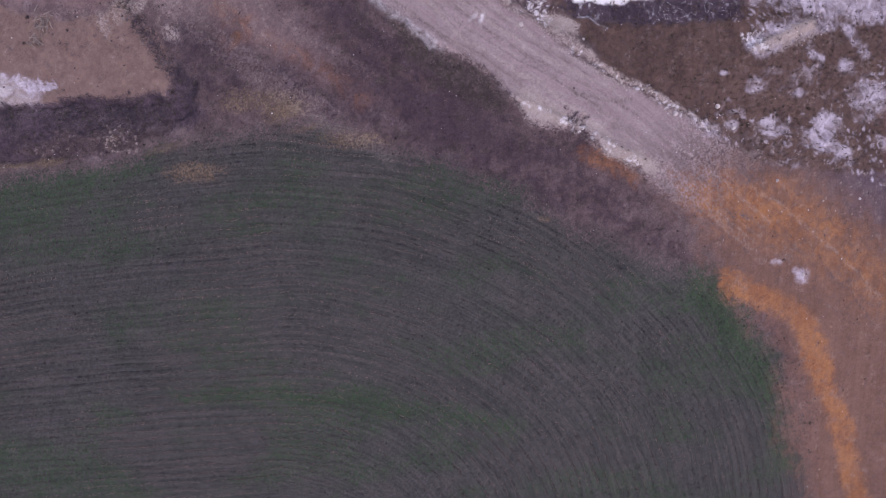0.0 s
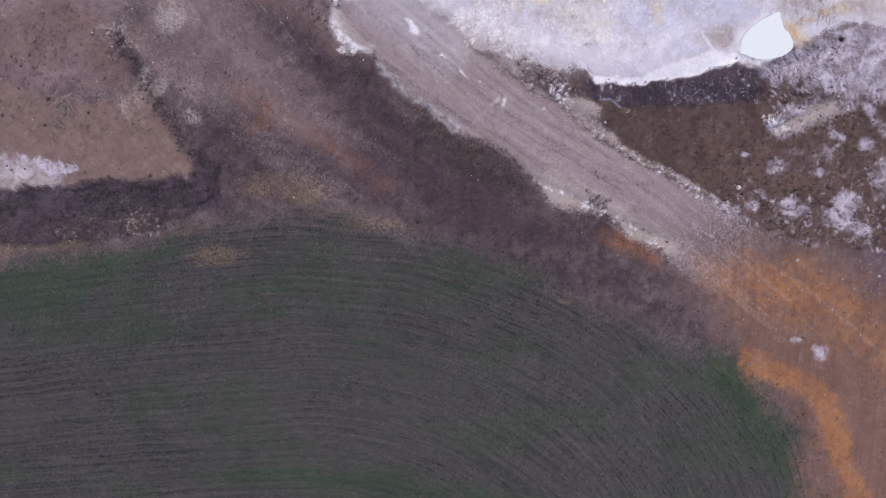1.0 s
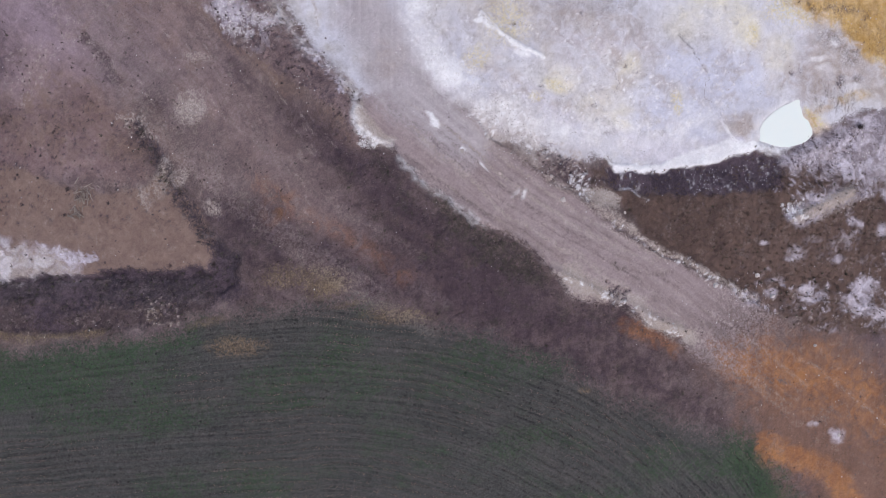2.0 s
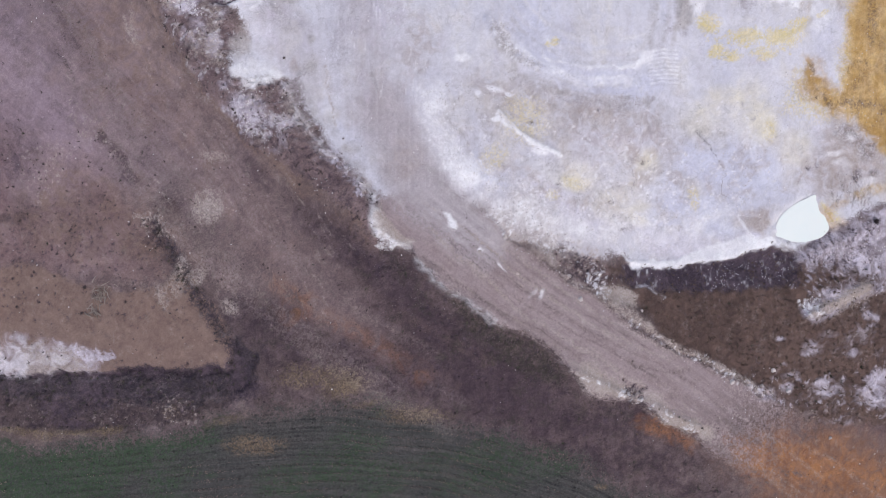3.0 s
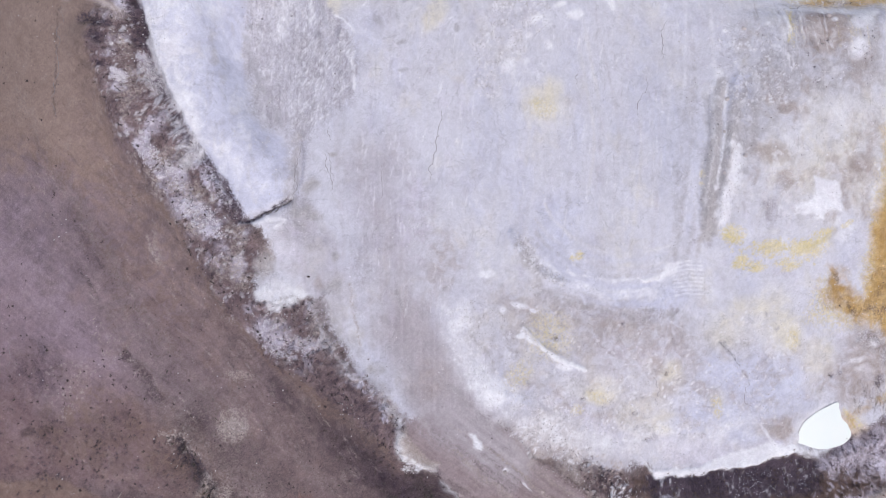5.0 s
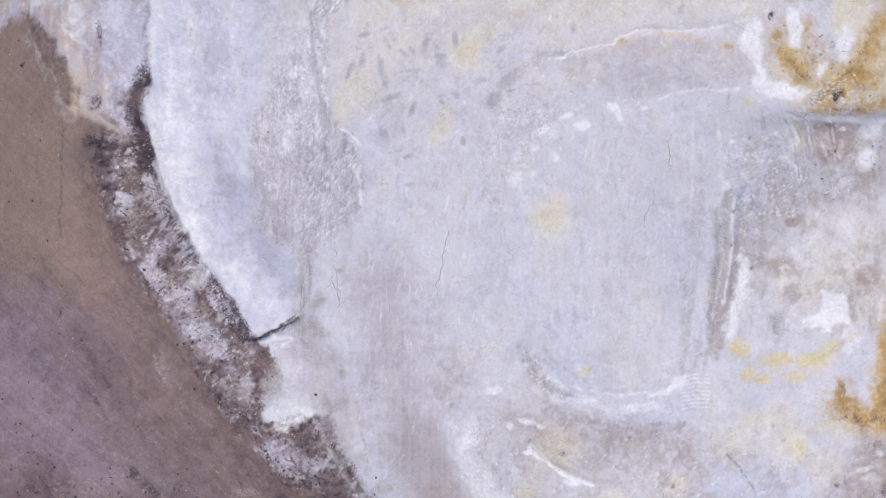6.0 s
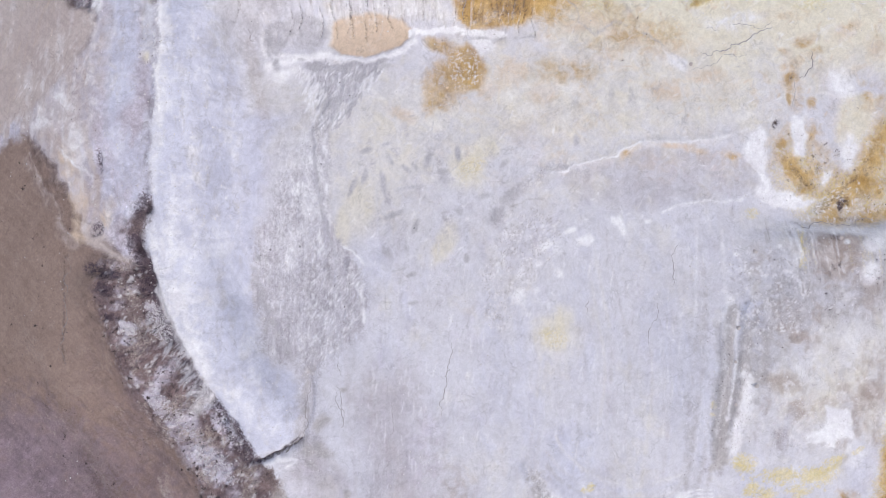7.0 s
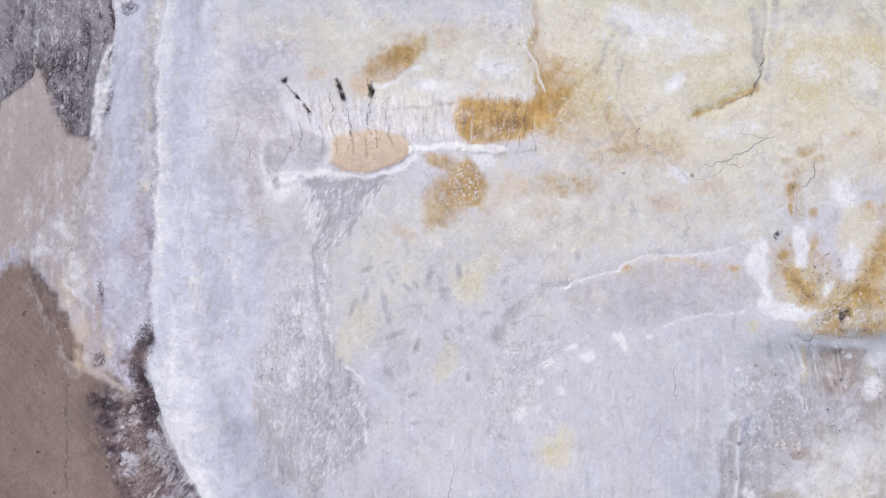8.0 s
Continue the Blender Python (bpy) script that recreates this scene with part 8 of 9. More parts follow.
# cover: two colours between which it varies, how much it follows the streaks, and how gritty it is
COVERS = [
    ("far", (0.152, 0.098, 0.104), (0.232, 0.158, 0.160), 0.5, 0.35),
    ("cool", (0.260, 0.197, 0.237), (0.353, 0.272, 0.313), 0.5, 0.25),
    ("track", (0.222, 0.160, 0.165), (0.286, 0.210, 0.212), 0.6, 0.22),
    ("dark", (0.054, 0.036, 0.046), (0.086, 0.059, 0.070), 0.4, 0.6),
    ("green", (0.042, 0.041, 0.031), (0.061, 0.049, 0.043), 0.4, 1.0),
    ("tan", (0.182, 0.123, 0.107), (0.241, 0.169, 0.145), 0.3, 0.28),
    ("clay", (0.262, 0.190, 0.162), (0.335, 0.248, 0.212), 0.5, 0.25),
    ("verge", (0.060, 0.043, 0.049), (0.105, 0.075, 0.078), 0.3, 0.8),
    ("mauve", (0.100, 0.072, 0.094), (0.132, 0.096, 0.116), 0.5, 0.5),
    ("field", (0.051, 0.054, 0.053), (0.090, 0.083, 0.081), 1.0, 0.8),
    # near-black tone for the painted shade in the field's troughs
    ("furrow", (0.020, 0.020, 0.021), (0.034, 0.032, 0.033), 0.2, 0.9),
    ("crop", (0.034, 0.064, 0.032), (0.053, 0.082, 0.048), 0.8, 0.8),
    ("straw", (0.14, 0.105, 0.075), (0.21, 0.155, 0.105), 0.6, 0.9),
    ("dirt", (0.160, 0.092, 0.070), (0.205, 0.122, 0.096), 0.6, 0.30),
    ("ochre", (0.285, 0.123, 0.055), (0.389, 0.185, 0.082), 0.4, 0.35),
    ("reed", (0.082, 0.053, 0.048), (0.138, 0.090, 0.076), 0.4, 0.32),
    ("road", (0.272, 0.214, 0.221), (0.348, 0.280, 0.288), 0.8, 0.25),
    ("gyp", (0.600, 0.588, 0.640), (0.668, 0.657, 0.718), 0.25, 0.14),
    ("path", (0.385, 0.340, 0.360), (0.485, 0.440, 0.465), 0.8, 0.2),
    ("berm", (0.132, 0.092, 0.099), (0.226, 0.163, 0.167), 0.2, 0.55),
    ("weeds", (0.046, 0.036, 0.049), (0.082, 0.063, 0.077), 0.2, 1.00),
    ("lav", (0.441, 0.394, 0.456), (0.662, 0.619, 0.716), 0.3, 0.30),
    ("cream", (0.694, 0.643, 0.530), (0.775, 0.724, 0.610), 0.12, 0.15),
    ("slab", (0.520, 0.526, 0.640), (0.635, 0.641, 0.752), 0.15, 0.13),
    ("mud", (0.36, 0.335, 0.375), (0.54, 0.515, 0.57), 0.9, 0.35),
    ("grey", (0.38, 0.355, 0.365), (0.50, 0.47, 0.48), 0.5, 0.30),
    ("brown", (0.36, 0.295, 0.27), (0.44, 0.37, 0.345), 0.3, 0.30),
    ("fan", (0.46, 0.385, 0.37), (0.56, 0.485, 0.465), 0.6, 0.20),
    ("tanp", (0.60, 0.475, 0.37), (0.67, 0.545, 0.44), 0.2, 0.15),
    ("scarp", (0.225, 0.202, 0.232), (0.39, 0.352, 0.385), 0.9, 0.60),
    ("yellow", (0.65, 0.56, 0.30), (0.70, 0.62, 0.42), 0.2, 0.25),
    ("rust", (0.390, 0.230, 0.070), (0.600, 0.410, 0.180), 0.4, 0.30),
    ("rut", (0.085, 0.065, 0.068), (0.15, 0.12, 0.12), 0.3, 0.7),
    ("pale", (0.36, 0.30, 0.27), (0.44, 0.38, 0.36), 0.3, 0.45),
    # dark soil tone, also laid where shade is painted onto the ground
    ("wet", (0.053, 0.038, 0.053), (0.110, 0.080, 0.101), 0.4, 0.80),
    ("salt", (0.76, 0.74, 0.78), (0.88, 0.875, 0.90), 0.2, 0.15),
    ("slate", (0.40, 0.385, 0.42), (0.52, 0.505, 0.545), 0.4, 0.30),
    ("crack", (0.03, 0.027, 0.03), (0.06, 0.05, 0.055), 0.2, 0.5),
]


# how ragged the edges of the softer covers are; the rest break up into crisp crusts and spots
SOFT = {
    "far": 0.35, "cool": 0.25, "track": 0.3, "tan": 0.45, "mauve": 0.3, "dirt": 0.4, "dark": 0.45, "path": 0.25, "slab": 0.2,
    "cream": 0.2, "lav": 0.45, "gyp": 0.8, "fan": 0.35, "grey": 0.4, "brown": 0.35, "mud": 0.5, "yellow": 0.6, "rut": 0.5, "pale": 0.5,
    "tanp": 0.3, "road": 0.6, "ochre": 0.4, "salt": 0.4, "rust": 0.35, "slate": 0.4, "wet": 0.6, "berm": 0.7, "clay": 0.35, "scarp": 0.7,
}


def ground_material():
    n = Nodes("ground_covers")
    p = n.position()
    flow = n.attribute("flow", "Vector")
    grit = n.attribute("grit")
    broad, mid, small = n.noise(p, 0.22, 3, 0.5, 1.2), n.noise(p, 0.7, 2, 0.45, 1.8), n.noise(p, 3.0, 2, 0.55, 0.9)
    grain = n.noise(p, 7.0, 1, 0.6)
    lines = n.noise(n.scaled(flow, (1.7, 0.045, 1.0)), 1.0, 3, 0.6, 0.15)
    ragged = n.spread(n.math("ADD", n.math("MULTIPLY", n.noise(p, 1.9, 4, 0.62, 1.6), 0.6), n.math("MULTIPLY", small, 0.4)), 0.43, 0.57)
    vary = n.spread(n.math("ADD", n.math("MULTIPLY", broad, 0.6), n.math("MULTIPLY", mid, 0.4)), 0.40, 0.60)
    streaks = n.spread(lines, 0.36, 0.64)
    colour = n.mix(vary, (0.122, 0.088, 0.087), (0.176, 0.131, 0.128))
    push = n.math("MULTIPLY", n.math("SUBTRACT", ragged, 0.5), 3.4)
    melt = n.math("MULTIPLY", n.math("SUBTRACT", n.spread(n.noise(p, 0.6, 4, 0.55, 0.9), 0.40, 0.60), 0.5), 3.0)
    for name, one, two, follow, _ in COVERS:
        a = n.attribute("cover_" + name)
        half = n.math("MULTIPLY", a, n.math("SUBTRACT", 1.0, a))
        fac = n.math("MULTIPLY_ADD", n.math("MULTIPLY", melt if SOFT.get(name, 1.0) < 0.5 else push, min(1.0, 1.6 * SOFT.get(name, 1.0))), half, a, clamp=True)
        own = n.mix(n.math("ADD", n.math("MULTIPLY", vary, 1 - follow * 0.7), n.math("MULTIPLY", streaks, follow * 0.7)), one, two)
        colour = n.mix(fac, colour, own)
    # fine grain, stronger on rough covers and, on the crusts, in patches
    patchy = n.spread(n.noise(p, 0.33, 3, 0.6, 1.0), 0.46, 0.62)
    fine = n.math("ADD", n.math("MULTIPLY", small, 0.55), n.math("MULTIPLY", grain, 0.45))
    fine = n.math("MULTIPLY", n.math("SUBTRACT", fine, 0.5), n.math("MAXIMUM", n.math("MULTIPLY_ADD", grit, 0.75, -0.04), n.math("MULTIPLY", patchy, 0.07)))
    shade = n.math("ADD", 1.0, fine)
    # thin flakes of crust and, in places, a net of hair cracks
    flake = n.spread(n.noise(p, 0.8, 3, 0.5, 2.4), 0.494, 0.512)
    shade = n.math("MULTIPLY", shade, n.math("MULTIPLY_ADD", flake, 0.05, 0.975))
    flake = n.spread(n.noise(n.scaled(p, (1.0, 0.55, 1.0)), 3.6, 2, 0.5, 1.8), 0.485, 0.525)
    shade = n.math("MULTIPLY", shade, n.math("MULTIPLY_ADD", n.math("SUBTRACT", flake, 0.5), n.math("MULTIPLY_ADD", grit, 0.36, 0.01), 1.0))
    net = n.tree.nodes.new("ShaderNodeTexVoronoi")
    net.feature = "DISTANCE_TO_EDGE"
    bend = n.tree.nodes.new("ShaderNodeVectorMath")
    bend.operation = "MULTIPLY_ADD"
    n.put(n.noise(p, 1.1, 3, 0.7, 0.0, "Color"), bend.inputs[0])
    bend.inputs[1].default_value = (2.2, 2.2, 0.0)
    n.put(p, bend.inputs[2])
    n.put(bend.outputs[0], net.inputs["Vector"])
    net.inputs["Scale"].default_value = 0.55
    crazed = n.math("MULTIPLY", n.math("LESS_THAN", net.outputs["Distance"], 0.022), n.spread(n.noise(p, 0.35, 3, 0.6, 0.5), 0.52, 0.60))
    shade = n.math("MULTIPLY", shade, n.math("MULTIPLY_ADD", crazed, -0.07, 1.0))
    # fine wandering lines in the crust
    for scale, swirl, tone in ((0.45, 0.6, -0.16), (0.8, 1.0, -0.11), (0.65, 0.8, 0.06)):
        wander = n.math("ABSOLUTE", n.math("SUBTRACT", n.noise(p, scale, 3, 0.55, swirl), 0.5))
        line = n.math("SUBTRACT", 1.0, n.spread(wander, 0.004, 0.022))
        gate = n.spread(n.noise(n.scaled(p, (1.0, 1.0, 3.0)), 0.5 * scale, 3, 0.6, 0.4), 0.54, 0.62)
        shade = n.math("MULTIPLY", shade, n.math("MULTIPLY_ADD", n.math("MULTIPLY", line, gate), tone, 1.0))
    # loose pebbles, pale and dark
    swarm = n.math("MULTIPLY", n.spread(n.noise(p, 0.28, 4, 0.65, 0.6), 0.48, 0.66), n.math("MULTIPLY", n.spread(grit, 0.08, 0.55), 0.34))
    for scale, pale, share in ((1.5, 1.35, 0.87), (3.0, 1.3, 0.83), (1.9, 0.45, 0.88), (3.3, 0.6, 0.85)):
        v = n.tree.nodes.new("ShaderNodeTexVoronoi")
        n.put(p, v.inputs["Vector"])
        v.inputs["Scale"].default_value = scale
        pick = n.tree.nodes.new("ShaderNodeSeparateColor")
        n.put(v.outputs["Color"], pick.inputs[0])
        dot = n.math("LESS_THAN", v.outputs["Distance"], n.math("MULTIPLY", pick.outputs[1], 0.30))
        dot = n.math("MULTIPLY", dot, n.math("GREATER_THAN", pick.outputs[0], n.math("SUBTRACT", n.math("MULTIPLY_ADD", grit, -0.20, share + 0.22), swarm)))
        shade = n.math("MULTIPLY", shade, n.math("MULTIPLY_ADD", dot, pale - 1, 1.0))
    light = n.tree.nodes.new("ShaderNodeCombineColor")
    for k in range(3):
        n.put(shade, light.inputs[k])
    colour = n.mix(1.0, colour, light.outputs[0], "MULTIPLY")
    plates = n.math("ADD", n.math("MULTIPLY", n.spread(n.noise(p, 1.3, 4, 0.6, 1.6), 0.46, 0.54), 0.9), n.math("MULTIPLY", n.spread(n.noise(n.scaled(p, (1.0, 0.6, 1.0)), 3.6, 3, 0.6, 1.8), 0.46, 0.54), 0.6))
    height_map = n.math("ADD", n.math("ADD", n.math("MULTIPLY", small, 0.6), n.math("MULTIPLY", grain, 0.4)), plates)
    n.bump(height_map, n.math("MULTIPLY_ADD", grit, 0.5, n.math("MULTIPLY_ADD", patchy, 0.22, 0.05)), 0.10)
    n.bsdf.inputs["Specular IOR Level"].default_value = 0.25
    return n.finish(colour, 0.92)


MAT_GROUND = ground_material()

# ---- the sheet, parted along the covers' edges ----
flow_x, flow_y = X * 1.0, Y * 1.0
diag = (M["road"] > 0.3) & (M["gyp"] < 0.5) | (X < -8) & (M["gyp"] < 0.3) & (Y > 10)
flow_x = np.where(diag, (X * 0.62 + Y * 0.78), flow_x)
flow_y = np.where(diag, (X * 0.78 - Y * 0.62), flow_y)
flow_x = np.where(M["field"] > 0.3, ROW * 1.6, flow_x)
flow_y = np.where(M["field"] > 0.3, ALONG, flow_y)
GRIT = np.full((NY, NX), 0.7, np.float32)
for name, _, _, _, amount in COVERS:
    GRIT = GRIT + (amount - GRIT) * np.clip(mask(name), 0, 1)
i, j = np.meshgrid(np.arange(NX - 1), np.arange(NY - 1))
corner = (j * NX + i).ravel()


def at_faces(m):
    return 0.25 * (m[:-1, :-1] + m[1:, :-1] + m[:-1, 1:] + m[1:, 1:]).ravel()


kind = np.zeros(len(corner), np.int8)
PIECES = [("ground", "bare brown earth with dry weeds and faint tyre tracks")]
for name, cover, label in (
    ("crop_field", "field", "dark ploughed field with curved rows of green shoots"),
    ("haul_road", "road", "pale compacted dirt haul road with a ragged white edge"),
    ("reed_hollow", "reed", "rusty brown hollow of dry weeds with white salt patches"),
    ("gypsum_basin", "gyp", "white gypsum tailings with grey, yellow and rusty stains"),
    ("gypsum_bench", "slab", "bluish white crusted gypsum bench along the basin's edge"),
    ("rubble_berm", "berm", "brown rubble berm crusted with white salt"),
    ("eroded_scarp", "scarp", "dark grey eroded tailings slope with pale runs"),
):
    kind[at_faces(BENCH if cover == "slab" else M[cover]) > 0.5] = len(PIECES)
    PIECES.append((name, label))
P = np.stack([X, Y, Z], 2).reshape(-1, 3).astype(np.float32)
for number, (name, label) in enumerate(PIECES):
    c = corner[kind == number]
    quads = np.stack([c, c + 1, c + NX + 1, c + NX], 1)
    used, index = np.unique(quads, return_inverse=True)
    me = bpy.data.meshes.new(name)
    me.vertices.add(len(used))
    me.vertices.foreach_set("co", P[used].ravel())
    me.loops.add(quads.size)
    me.loops.foreach_set("vertex_index", index.ravel().astype(np.int32))
    me.polygons.add(len(c))
    me.polygons.foreach_set("loop_start", np.arange(len(c), dtype=np.int32) * 4)
    me.attributes.new("grit", "FLOAT", "POINT").data.foreach_set("value", GRIT.ravel()[used])
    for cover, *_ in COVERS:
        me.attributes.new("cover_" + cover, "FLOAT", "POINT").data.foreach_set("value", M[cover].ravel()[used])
    f = np.stack([flow_x.ravel()[used], flow_y.ravel()[used], np.zeros(len(used))], 1).astype(np.float32)
    me.attributes.new("flow", "FLOAT_VECTOR", "POINT").data.foreach_set("vector", f.ravel())
    me.update(calc_edges=True)
    me.polygons.foreach_set("use_smooth", np.ones(len(c), bool))
    me.materials.append(MAT_GROUND)
    tagged(new(name, me), label, name.split("_")[-1], kind="structure")


# ---- loose things ----
rng = np.random.RandomState(12)


def height(x, y):
    """The ground's height at places of the plan."""
    x, y = np.atleast_1d(x).astype(float), np.atleast_1d(y).astype(float)
    a = np.clip(np.searchsorted(AX, x) - 1, 0, NX - 2)
    c = np.clip(np.searchsorted(AY, y) - 1, 0, NY - 2)
    s, t = (x - AX[a]) / (AX[a + 1] - AX[a]), (y - AY[c]) / (AY[c + 1] - AY[c])
    return (Z[c, a] * (1 - s) + Z[c, a + 1] * s) * (1 - t) + (Z[c + 1, a] * (1 - s) + Z[c + 1, a + 1] * s) * t


def cover_at(m, x, y):
    return m[np.clip(np.searchsorted(AY, y), 0, NY - 1), np.clip(np.searchsorted(AX, x), 0, NX - 1)]


def scatter(count, m, x0=-69, x1=58, y0=-34, y1=144):
    """About count places, the denser the stronger the cover m."""
    x, y = rng.uniform(x0, x1, count), rng.uniform(y0, y1, count)
    keep = rng.rand(count) < cover_at(m, x, y)
    return x[keep], y[keep]


def mesh_of(name, verts, faces, material, smooth_faces=False):
    me = bpy.data.meshes.new(name)
    me.vertices.add(len(verts))
    me.vertices.foreach_set("co", np.asarray(verts, np.float32).ravel())
    k = faces.shape[1]
    me.loops.add(faces.size)
    me.loops.foreach_set("vertex_index", faces.ravel().astype(np.int32))
    me.polygons.add(len(faces))
    me.polygons.foreach_set("loop_start", np.arange(len(faces), dtype=np.int32) * k)
    me.update(calc_edges=True)
    me.polygons.foreach_set("use_smooth", np.full(len(faces), smooth_faces))
    me.materials.append(material)
    return me


def varied(name, one, two, roughness=0.9, by="Random Per Island"):
    """A matt material between two colours, one tone for each loose piece, with a little grain."""
    n = Nodes(name)
    pick = n.tree.nodes.new("ShaderNodeNewGeometry").outputs["Random Per Island"] if by != "object" else n.tree.nodes.new("ShaderNodeObjectInfo").outputs["Random"]
    speck = n.noise(n.position(), 14.0, 3, 0.7)
    tone = n.math("ADD", n.math("MULTIPLY", pick, 0.7), n.math("MULTIPLY", speck, 0.3))
    n.bump(speck, 0.4, 0.04)
    return n.finish(n.mix(tone, one, two), roughness)


MAT_CLOD = varied("dark_soil_clods", (0.018, 0.016, 0.017), (0.100, 0.078, 0.074))
MAT_PALE_CLOD = varied("pale_dry_clods", (0.12, 0.092, 0.082), (0.30, 0.23, 0.19))
MAT_STONE = varied("pale_gypsum_stone", (0.42, 0.39, 0.40), (0.82, 0.80, 0.80))
MAT_CRUMB = varied("white_gypsum_crumb", (0.50, 0.47, 0.50), (0.86, 0.84, 0.86))
MAT_GREY_CRUMB = varied("grey_crust_crumb", (0.26, 0.24, 0.25), (0.52, 0.49, 0.51))
MAT_ROCK = varied("weathered_rock", (0.36, 0.31, 0.30), (0.62, 0.57, 0.56), by="object")
MAT_DARK_STONE = varied("dark_stone", (0.07, 0.06, 0.065), (0.22, 0.18, 0.18))
MAT_BROWN_TUFT = varied("dry_brown_stalks", (0.060, 0.042, 0.036), (0.165, 0.112, 0.086))
MAT_DARK_TUFT = varied("dark_weed_stalks", (0.040, 0.033, 0.040), (0.115, 0.092, 0.098))
MAT_GREEN_TUFT = varied("dull_green_weeds", (0.026, 0.028, 0.020), (0.085, 0.078, 0.055))
MAT_SHOOT = varied("green_shoots", (0.028, 0.055, 0.026), (0.055, 0.095, 0.050))
MAT_TWIG = varied("bare_dark_twigs", (0.042, 0.030, 0.034), (0.11, 0.080, 0.080))
MAT_BRANCH = varied("grey_dead_wood", (0.16, 0.13, 0.115), (0.36, 0.30, 0.27), by="object")
OCTA = np.array([(1, 0, -0.5), (-1, 0, -0.5), (0, 1, -0.5), (0, -1, -0.5), (0, 0, 1)])
OCTA_FACES = np.array([(0, 2, 4), (2, 1, 4), (1, 3, 4), (3, 0, 4)])


def lumps_over(name, x, y, low, high, material, label, category):
    """Many small loose lumps on the ground, as one object."""
    n = len(x)
    size = rng.uniform(low, high, (n, 1, 1)) * rng.uniform(0.6, 1.3, (n, 5, 1)) * rng.uniform(0.7, 1.2, (n, 1, 3))
    turn = rng.uniform(0, 6.28, (n, 1))
    v = OCTA[None] * size
    vx = v[..., 0] * np.cos(turn) - v[..., 1] * np.sin(turn) + x[:, None]
    vy = v[..., 0] * np.sin(turn) + v[..., 1] * np.cos(turn) + y[:, None]
    vz = v[..., 2] + (height(x, y) + 0.25 * low)[:, None]
    faces = (OCTA_FACES[None] + 5 * np.arange(n)[:, None, None]).reshape(-1, 3)
    ob = new(name, mesh_of(name, np.stack([vx, vy, vz], 2).reshape(-1, 3), faces, material))
    return tagged(ob, label, category, kind="stuff")


def blades(n, count, reach, tall, width):
    """Blades of n tufts round their own roots: corners (n * count, 3, 3) and the tuft of each."""
    tuft = np.repeat(np.arange(n), count)
    k = len(tuft)
    scale = np.repeat(rng.uniform(0.5, 1.3, n), count)
    a = rng.uniform(0, 6.28, k)
    r = reach * scale * rng.uniform(0.4, 1.0, k)
    h = tall * scale * rng.uniform(0.3, 1.0, k)
    root = rng.uniform(-0.2, 0.2, (k, 2)) * reach
    side = np.stack([-np.sin(a), np.cos(a)], 1) * (width * rng.uniform(0.6, 1.2, k))[:, None]
    foot = np.zeros((k, 3))
    foot[:, :2] = root
    tip = np.stack([root[:, 0] + r * np.cos(a), root[:, 1] + r * np.sin(a), h], 1)
    left, right = foot.copy(), foot.copy()
    left[:, :2] += side
    right[:, :2] -= side
    return np.stack([left, right, tip], 1), tuft


def tufts_over(name, x, y, count, reach, tall, width, material, label, category):
    """Many tufts of stalks on the ground, as one object."""
    v, tuft = blades(len(x), count, reach, tall, width)
    v[..., 0] += x[tuft][:, None]
    v[..., 1] += y[tuft][:, None]
    v[..., 2] += height(x, y)[tuft][:, None] - 0.02
    faces = np.arange(len(v) * 3).reshape(-1, 3)
    ob = new(name, mesh_of(name, v.reshape(-1, 3), faces, material))
    return tagged(ob, label, category, kind="stuff")


# clods thrown up along the furrows
def furrow_places(count, salt, low):
    x, y = scatter(count, M["field"] * smooth((fbm(12, 3, salt, X, Y * 1.6) - low) / 0.25), y0=-36, y1=16)
    row = row_of(x, y)
    gx, gy = (row_of(x + 0.1, y) - row) / 0.1, (row_of(x, y + 0.1) - row) / 0.1
    gap = row - np.round(row / ROW_GAP) * ROW_GAP - rng.choice([-0.09, 0.09], len(x)) - rng.normal(0, 0.05, len(x))
    steep = gx * gx + gy * gy
    return x - gx * gap / steep, y - gy * gap / steep


x, y = furrow_places(50000, 121, -0.3)
lumps_over("soil_clods", x, y, 0.05, 0.12, MAT_CLOD, "dark soil clods in rows along the field's furrows", "clods")
x, y = furrow_places(50000, 124, -0.15)
lumps_over("dry_clods", x, y, 0.05, 0.11, MAT_PALE_CLOD, "pale dry clods and straw along the furrows", "clods")
x, y = scatter(26000, M["field"] * M["crop"], y1=16)
tufts_over("green_shoots", x, y, 4, 0.16, 0.10, 0.03, MAT_SHOOT, "short green shoots of a young crop", "shoots")

# weeds
x, y = scatter(45000, M["weeds"] * (1 - M["berm"]) * 0.9)
tufts_over("dark_weeds", x, y, 9, 0.42, 0.55, 0.045, MAT_DARK_TUFT, "dark leafless weeds on the bank above the field", "weeds")
x, y = scatter(30000, M["weeds"] * 0.35 + M["green"] * 0.5 + M["verge"] * 0.25)
tufts_over("green_weeds", x, y, 9, 0.34, 0.45, 0.04, MAT_GREEN_TUFT, "dull green weeds along the bank and road edge", "weeds")
x, y = scatter(90000, M["reed"] * (1 - M["lav"]) * (1 - M["salt"]) * 0.8 + M["wet"] * (X > 10) * 0.5)
tufts_over("dry_stalks", x, y, 7, 0.30, 0.35, 0.036, MAT_BROWN_TUFT, "rusty brown dry stalks filling the hollow", "weeds")
x, y = scatter(26000, np.clip(M["verge"] * 0.8 + M["dark"] * 0.5 + M["berm"] * 0.6 + M["far"] * 0.15, 0, 1) * (1 - M["reed"]) * (1 - M["field"]) * (1 - M["road"]))
